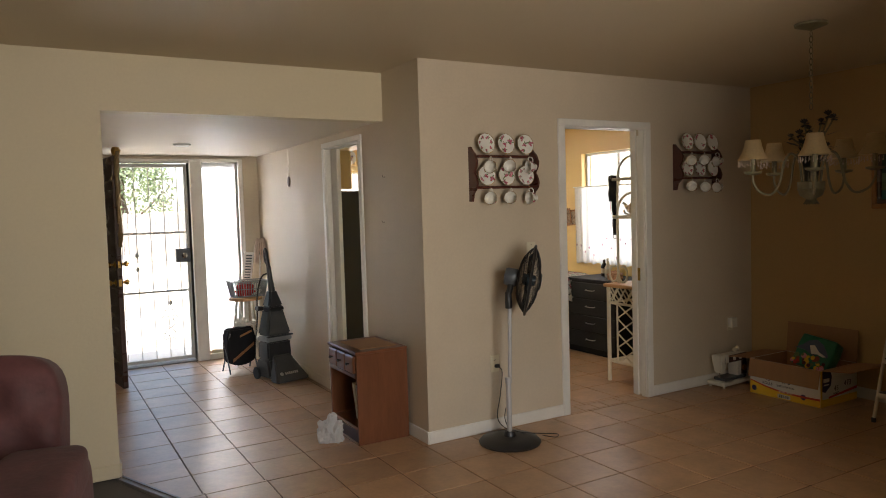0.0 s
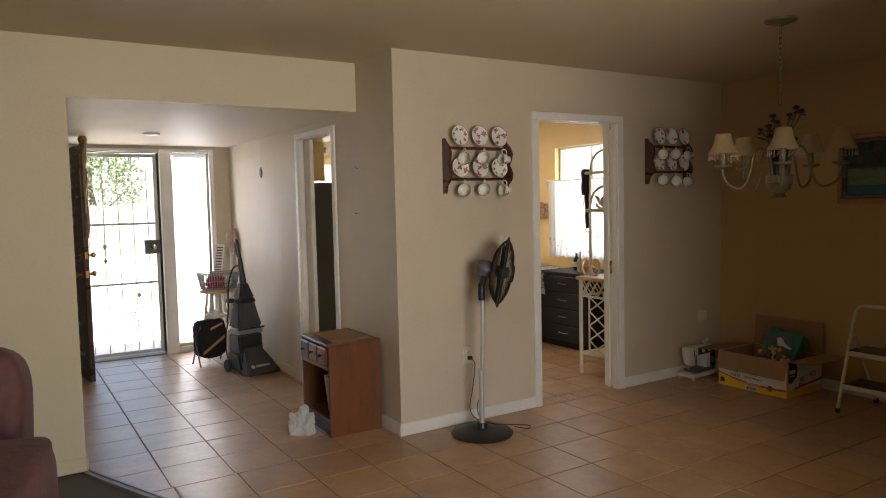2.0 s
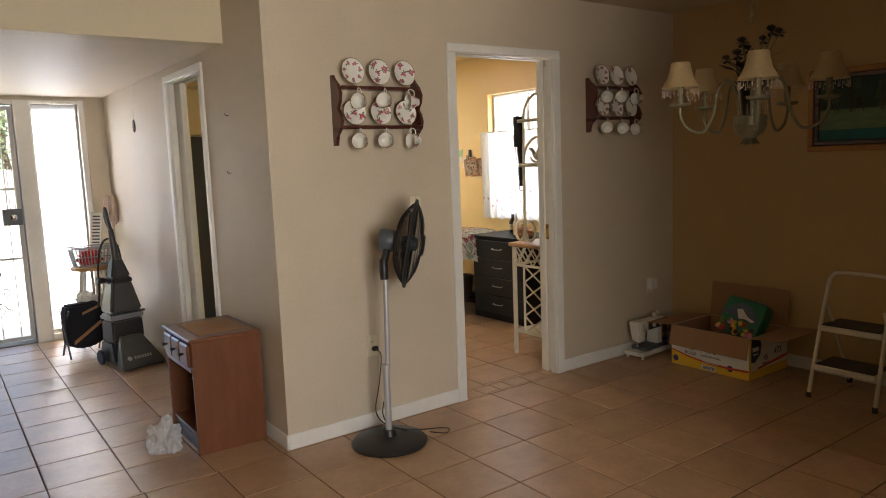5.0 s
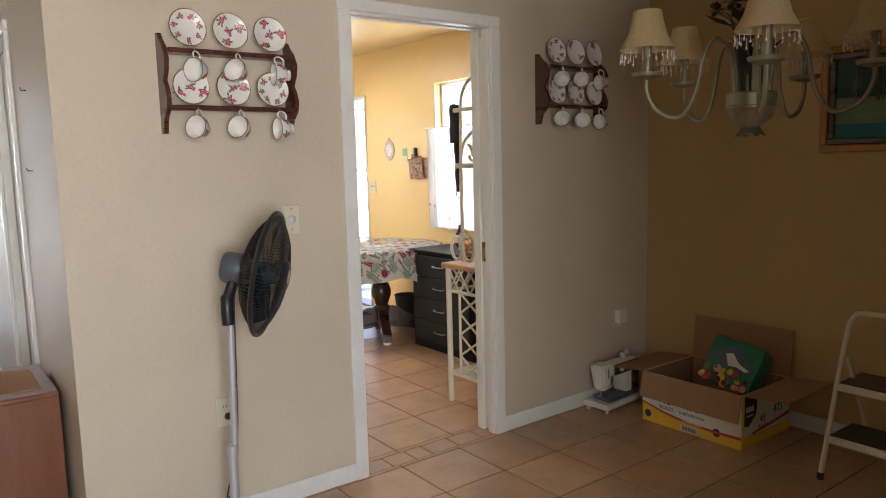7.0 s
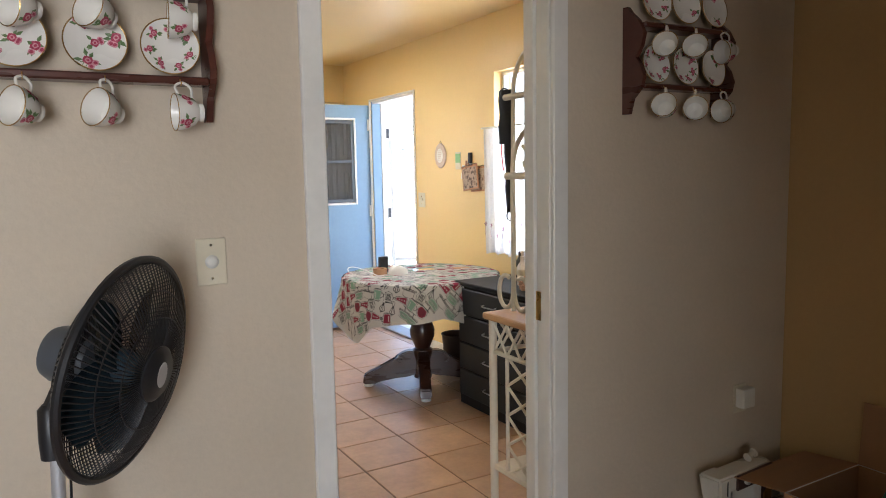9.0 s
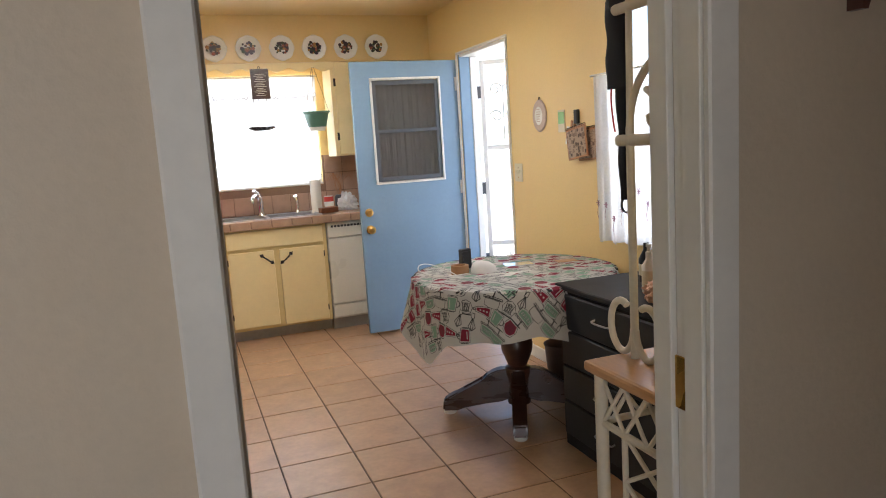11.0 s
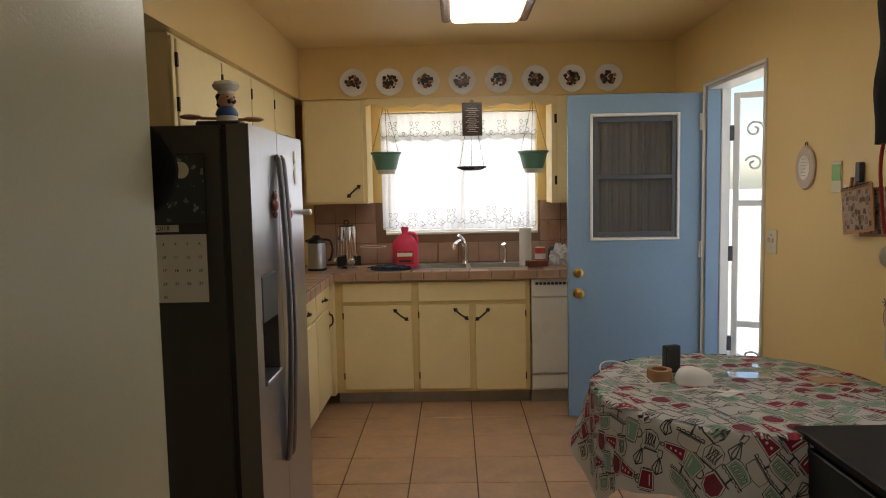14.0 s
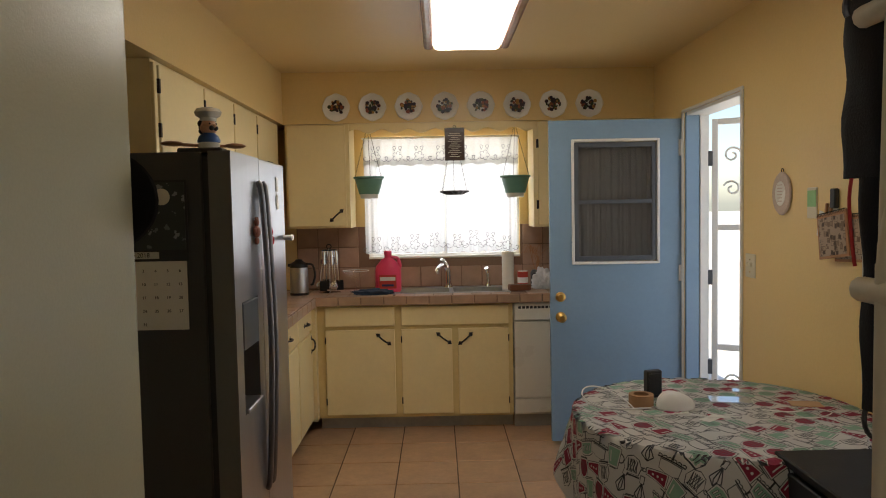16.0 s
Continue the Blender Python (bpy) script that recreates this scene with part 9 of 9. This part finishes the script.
def bakers_rack():
    """Cream metal rack; its narrow lattice end faces the doorway."""
    r = thing("bakers_rack", pose(2.06, 0.16, 0), "cream metal bakers rack with lattice end and oak shelf", "rack")
    D, L, Z = 0.43, 0.72, 0.80
    for x in (0.018, L - 0.018):
        for y in (0.02, D - 0.018):
            part("leg", rod([(x, y, 0), (x, y, Z)], 0.017, 12), M["rattan"], r, smooth=True)
    x = 0.018
    for z in (0.17, 0.665):
        bm = bmesh.new()
        for a, b in (((x, 0.02, z), (x, D - 0.018, z)), ((L - x, 0.02, z), (L - x, D - 0.018, z)), ((x, 0.02, z), (L - x, 0.02, z)), ((x, D - 0.018, z), (L - x, D - 0.018, z))):
            tube(bm, [a, b], 0.010, 8)
        part("rail", bm, M["rattan"], r, smooth=True)
    for xx in (x, L - x):
        for y in (0.12, D - 0.118):
            part("upright", rod([(xx, y, 0.17), (xx, y, 0.665)], 0.008, 8), M["rattan"], r)
        for k in range(4):
            z0 = 0.17 + k * 0.124
            for a, b in (((xx, 0.12, z0), (xx, D - 0.118, z0 + 0.124)), ((xx, D - 0.118, z0), (xx, 0.12, z0 + 0.124))):
                part("lattice_bar", rod([a, b], 0.0065, 6), M["rattan"], r)
        for k in range(4):
            y0 = 0.03 + k * 0.094
            for a, b in (((xx, y0, 0.665), (xx, y0 + 0.094, 0.79)), ((xx, y0 + 0.094, 0.665), (xx, y0, 0.79))):
                part("lattice_bar", rod([a, b], 0.006, 6), M["rattan"], r)
    for k in range(7):
        x0 = 0.05 + k * 0.09
        for a, b in (((x0, D - 0.018, 0.665), (x0 + 0.09, D - 0.018, 0.79)), ((x0 + 0.09, D - 0.018, 0.665), (x0, D - 0.018, 0.79))):
            part("lattice_bar", rod([a, b], 0.006, 6), M["rattan"], r)
    part("lower_shelf", slab(0.01, L - 0.01, 0.02, D - 0.02, 0.172, 0.186, 0.004), M["rattan"], r)
    part("shelf", slab(-0.015, L + 0.015, -0.01, D + 0.015, Z, Z + 0.03, 0.010, 2), M["oak"], r, "rounded light oak shelf")
    zs = Z + 0.03
    yp = D - 0.047
    xp = 0.105
    part("post", rod([(xp, yp, zs), (xp, yp, 1.42)], 0.011, 10), M["rattan"], r, smooth=True)
    part("post", rod([(xp, 0.04, zs), (xp, 0.04, 1.42)], 0.011, 10), M["rattan"], r, smooth=True)
    ym, rad = (yp + 0.04) / 2, (yp - 0.04) / 2
    part("arch", rod(arc((xp, ym, 1.415), rad, 0, 180, 20, "yz"), 0.010, 10), M["rattan"], r, smooth=True)
    part("arch", rod(arc((xp, ym, 1.725), rad * 0.95, -8, 188, 22, "yz"), 0.010, 10), M["rattan"], r, smooth=True)
    part("cross_bar", rod([(xp, -0.005, 1.387), (xp, yp + 0.046, 1.387)], 0.015, 10), M["rattan"], r, smooth=True)
    part("cross_bar", rod([(xp, 0.0, 1.705), (xp, yp + 0.05, 1.705)], 0.013, 10), M["rattan"], r, smooth=True)
    for yy in (yp, 0.04):
        part("post", rod([(xp, yy, 1.39), (xp, yy - (0.008 if yy > 0.1 else 0.0), 1.725)], 0.009, 10), M["rattan"], r, smooth=True)
    for s, yy in ((1, yp), (-1, yp), (1, 0.06), (-1, 0.06)):
        bm = bmesh.new()
        cy = yy + s * 0.055
        pts = [(xp, yy + s * 0.010, zs + 0.05)] + [Vector((xp, cy + 0.050 * math.cos(t), zs + 0.075 + 0.068 * math.sin(t))) for t in np.linspace(math.pi if s > 0 else 0, (math.pi if s > 0 else 0) + s * 5.2, 20)]
        tube(bm, pts[1:], 0.0095, 10)
        part("scroll", bm, M["rattan"], r, smooth=True)
    # teapot ornament standing on the cross bar
    part("teapot", turned([(0.0, 1.402), (0.030, 1.404), (0.034, 1.412), (0.056, 1.435), (0.060, 1.465), (0.040, 1.500), (0.018, 1.508), (0.010, 1.520), (0.0, 1.528)], 24, pose(xp, ym - 0.03, 0), cap=False), M["rattan"], r, smooth=True)
    spout = smooth_line([(xp, ym + 0.015, 1.435), (xp, ym + 0.05, 1.450), (xp, ym + 0.075, 1.490), (xp, ym + 0.105, 1.505)], 5)
    part("spout", rod(spout, [0.020 - 0.012 * i / (len(spout) - 1) for i in range(len(spout))], 10), M["rattan"], r, smooth=True)
    part("scroll_foot", rod(smooth_line([(xp, ym + 0.0, 1.405), (xp, ym + 0.05, 1.408), (xp, ym + 0.085, 1.425), (xp, ym + 0.095, 1.445)], 5), 0.009, 8), M["rattan"], r, smooth=True)
    # dark garment slung over the rack
    g = thing("hanging_jeans", pose(2.06 + xp + 0.030, 0.615, 1.235), "black denim garment slung on the rack", "clothing")

    def strip(w0, w1, z0, z1, y0, y1, t=0.016, name="leg", n=14):
        bm = bmesh.new()
        rows = []
        for i in range(n + 1):
            u = i / n
            w, y, z = w0 + (w1 - w0) * u, y0 + (y1 - y0) * u + 0.002 * math.sin(u * 9), z0 + (z1 - z0) * u
            k = 0.002 * math.sin(u * 14)
            ring = []
            for q in np.linspace(0, 2 * math.pi, 12, endpoint=False):
                ring.append(bm.verts.new((t * math.cos(q) * (1 + 0.2 * math.sin(3 * q + u * 6)) + k, y + w / 2 * math.sin(q), z)))
            rows.append(ring)
        for a, b in zip(rows, rows[1:]):
            for i in range(12):
                bm.faces.new((a[i], a[(i + 1) % 12], b[(i + 1) % 12], b[i]))
        bm.faces.new(rows[0])
        bm.faces.new(rows[-1])
        return part(name, bm, M["blackcloth"], g, smooth=True)
    strip(0.045, 0.05, 0.0, 0.30, -0.012, 0.0, 0.012, "lower_strip")
    strip(0.104, 0.098, 0.285, 0.505, 0.010, 0.014, 0.014, "upper_part")
    part("hanger_loop", rod(arc((-0.016, 0.0, 0.488), 0.022, -30, 210, 14, "xz"), 0.004, 6), M["black"], g)
    part("cord", rod(smooth_line([(-0.004, 0.034, 0.31), (-0.012, 0.032, 0.26), (-0.012, 0.024, 0.20), (-0.012, 0.018, 0.175)], 5), 0.0022, 6), M["red"], g, "thin red cord")
    part("loop", rod([Vector((0, -0.01, -0.012)) + Vector((0.003 * math.sin(t), 0.024 * math.cos(t), 0.022 * math.sin(t))) for t in np.linspace(0, 6.28, 18, endpoint=False)], 0.003, 6, True), M["black"], g)


bakers_rack()


# ---- kitchen: east wall things ----
def east_wall_things():
    X = EX - 0.001
    o = thing("oval_plaque", pose(X, 2.85, 1.53), "oval rose ceramic plaque with floral border", "plaque")
    m = pose(0, 0, 0, 0, -90) @ Matrix.Diagonal((1.17, 1.02, 1, 1))
    part("plate", turned([(0, 0), (0.076, 0.0), (0.081, 0.006), (0.075, 0.012), (0, 0.013)], 32, m, cap=False), M["rosewall"], o, smooth=True)
    part("panel", turned([(0, 0.0135), (0.046, 0.0135), (0.044, 0.015), (0, 0.0152)], 28, m, cap=False), M["china"], o, "pale oval text panel")
    for k in range(6):
        w = 0.024 - 0.002 * abs(k - 2)
        part("text_bar", slab(-0.0162, -0.0150, -w, w, 0.035 - k * 0.014, 0.039 - k * 0.014), M["rosewall"], o)
    part("loop", rod(arc((-0.004, 0, 0.100), 0.009, 0, 340, 12, "yz"), 0.002, 5, True), M["iron"], o)
    t = thing("wall_thermometer", pose(X, 2.602, 1.487), "ivory plate with green tape on the wall", "plate")
    part("plate", slab(-0.006, 0, -0.036, 0.036, -0.062, 0.062, 0.002), M["ivory"], t)
    part("tape", slab(-0.008, -0.006, -0.034, 0.030, -0.015, 0.05), material("pale_green_tape", (0.30, 0.55, 0.25), 0.6), t, "pale green tape")
    k = thing("marker_clip", pose(X, 2.43, 1.495), "black clip on the wall", "clip")
    part("clip", slab(-0.02, 0, -0.017, 0.017, -0.03, 0.045, 0.004), M["black"], k)
    n = thing("hanging_notepads", pose(X - 0.004, 2.395, 1.386), "spiral picture calendars hanging on the wall", "notepad")
    for i, (dy, dz, ang, mt) in enumerate(((-0.075, -0.03, -3, "sepia"), (0.0, -0.02, -8, "sepia"))):
        bm = slab(-0.006 - 0.010 * i - 0.005, -0.010 * i - 0.005, -0.10, 0.10, -0.085, 0.085, 0.001)
        mm = pose(-0.012 * i, dy, dz, ang)
        bmesh.ops.transform(bm, matrix=mm, verts=bm.verts)
        pg = part("pad", bm, M["tanwood"], n)
        bm = slab(-0.0075 - 0.010 * i - 0.005, -0.0062 - 0.010 * i - 0.005, -0.088, 0.088, -0.075, 0.070)
        bmesh.ops.transform(bm, matrix=mm, verts=bm.verts)
        part("picture", bm, M["sepia"], pg, "sepia printed picture")
        bm = bmesh.new()
        for q in range(18):
            tube(bm, [mm @ p for p in arc((-0.008 - 0.010 * i, -0.09 + q * 0.0105, 0.083), 0.007, 0, 340, 8, "xz")], 0.001, 4, True)
        part("spiral_wire", bm, M["iron"], pg)
    for y, z, a in ((2.515, 1.40, 12), (2.45, 1.43, -8)):
        mesh_thing("note_paper", slab(-0.002, 0, -0.04, 0.04, -0.05, 0.05), M["paper"], "small white note pinned to the wall", "paper", pose(X - 0.003, y, z, a), "notes on the wall")
    for y in (2.485, 2.455):
        c = thing("clothes_peg", pose(X - 0.006, y, 1.445, 10), "wooden clothes peg holding notes", "peg", "pegs on the wall")
        part("peg", slab(-0.010, 0, -0.006, 0.006, -0.035, 0.04, 0.002), M["tanwood"], c)
    # cafe curtain of the east window
    cc = thing("cafe_curtain", pose(EX - 0.03, 0, 0), "sheer white cafe curtain with embroidered flowers", "curtain")
    pa = part("panel", gathered(1.10, 2.235, 0.845, 1.70, 0.010, 9, axis="y", seed=13, scallop=0.02), M["curtain"], cc, smooth=True)
    bm = bmesh.new()
    rnd = random.Random(5)
    for i in range(16):
        y, z = 1.16 + i * 0.068, rnd.uniform(0.93, 1.15)
        for k in range(6):
            a = k * 1.05
            tube(bm, [(-0.020, y, z), (-0.022, y + 0.016 * math.cos(a), z + 0.016 * math.sin(a))], 0.0022, 4)
        tube(bm, smooth_line([(-0.02, y, z - 0.01), (-0.02, y + 0.012, z - 0.05), (-0.02, y + 0.004, z - 0.08)], 3), 0.0012, 4)
    tagged(part("embroidery", bm, M["thread2"], pa, "coloured thread flowers"), kind="stuff")
    part("rod", rod([(0, 1.08, 1.695), (0, 2.25, 1.695)], 0.006), M["white"], cc)


east_wall_things()


# ---- floor tiles, laid last ----
def lay_tiles(parent, x0, x1, y0, y1, px, py, keep=None, half=0.1665):
    bm = slab(-half, half, -half, half, -0.006, 0.0, 0.002)
    shared = bpy.data.meshes.new("tile")
    bm.to_mesh(shared)
    bm.free()
    shared.materials.append(M["tile"])
    i0, i1 = math.floor((x0 - px) / PITCH), math.ceil((x1 - px) / PITCH)
    j0, j1 = math.floor((y0 - py) / PITCH), math.ceil((y1 - py) / PITCH)
    for i in range(i0, i1):
        for j in range(j0, j1):
            cx, cy = px + (i + 0.5) * PITCH, py + (j + 0.5) * PITCH
            c = [(cx - half, cy - half), (cx + half, cy - half), (cx + half, cy + half), (cx - half, cy + half)]
            whole = cx - half >= x0 and cx + half <= x1 and cy - half >= y0 and cy + half <= y1
            cut = [(min(max(a, x0), x1), min(max(b, y0), y1)) for a, b in c]
            if cut[1][0] - cut[0][0] < 0.01 or cut[2][1] - cut[1][1] < 0.01:
                continue
            if keep:
                clipped = keep(cut)
                if len(clipped) < 3:
                    continue
                if clipped != cut:
                    whole, cut = False, clipped
            if whole:
                ob = new("tile", shared)
                ob.parent = parent
                ob.location = (cx, cy, random.uniform(-0.0004, 0.0004))
                ob.rotation_euler = (random.uniform(-0.0012, 0.0012), random.uniform(-0.0012, 0.0012), 0)
            else:
                bm = bmesh.new()
                prism(bm, cut, -0.006, 0.0, "z")
                part("tile", bm, M["tile"], parent)


lay_tiles(bed, -1.757, 0.0, 0.0, 3.68, -1.402, -0.02, lambda c: clip_outline(c, LA, LB))
lay_tiles(bed, -1.757, EX, -2.35, 0.0, -1.392, -0.02, lambda c: clip_outline(c, LA, LB))
lay_tiles(kbed, 0.0, EX, 0.128, 5.02, 0.05, 0.155)
# short cut pieces in the doorway
x = KD0
while x < KD1 - 0.01:
    w = min(random.choice((0.10, 0.16, 0.13)), KD1 - x)
    bm = slab(x + 0.003, x + w - 0.003, 0.006, 0.122, -0.006, 0.0, 0.002)
    part("tile", bm, M["tile"], kbed)
    x += w
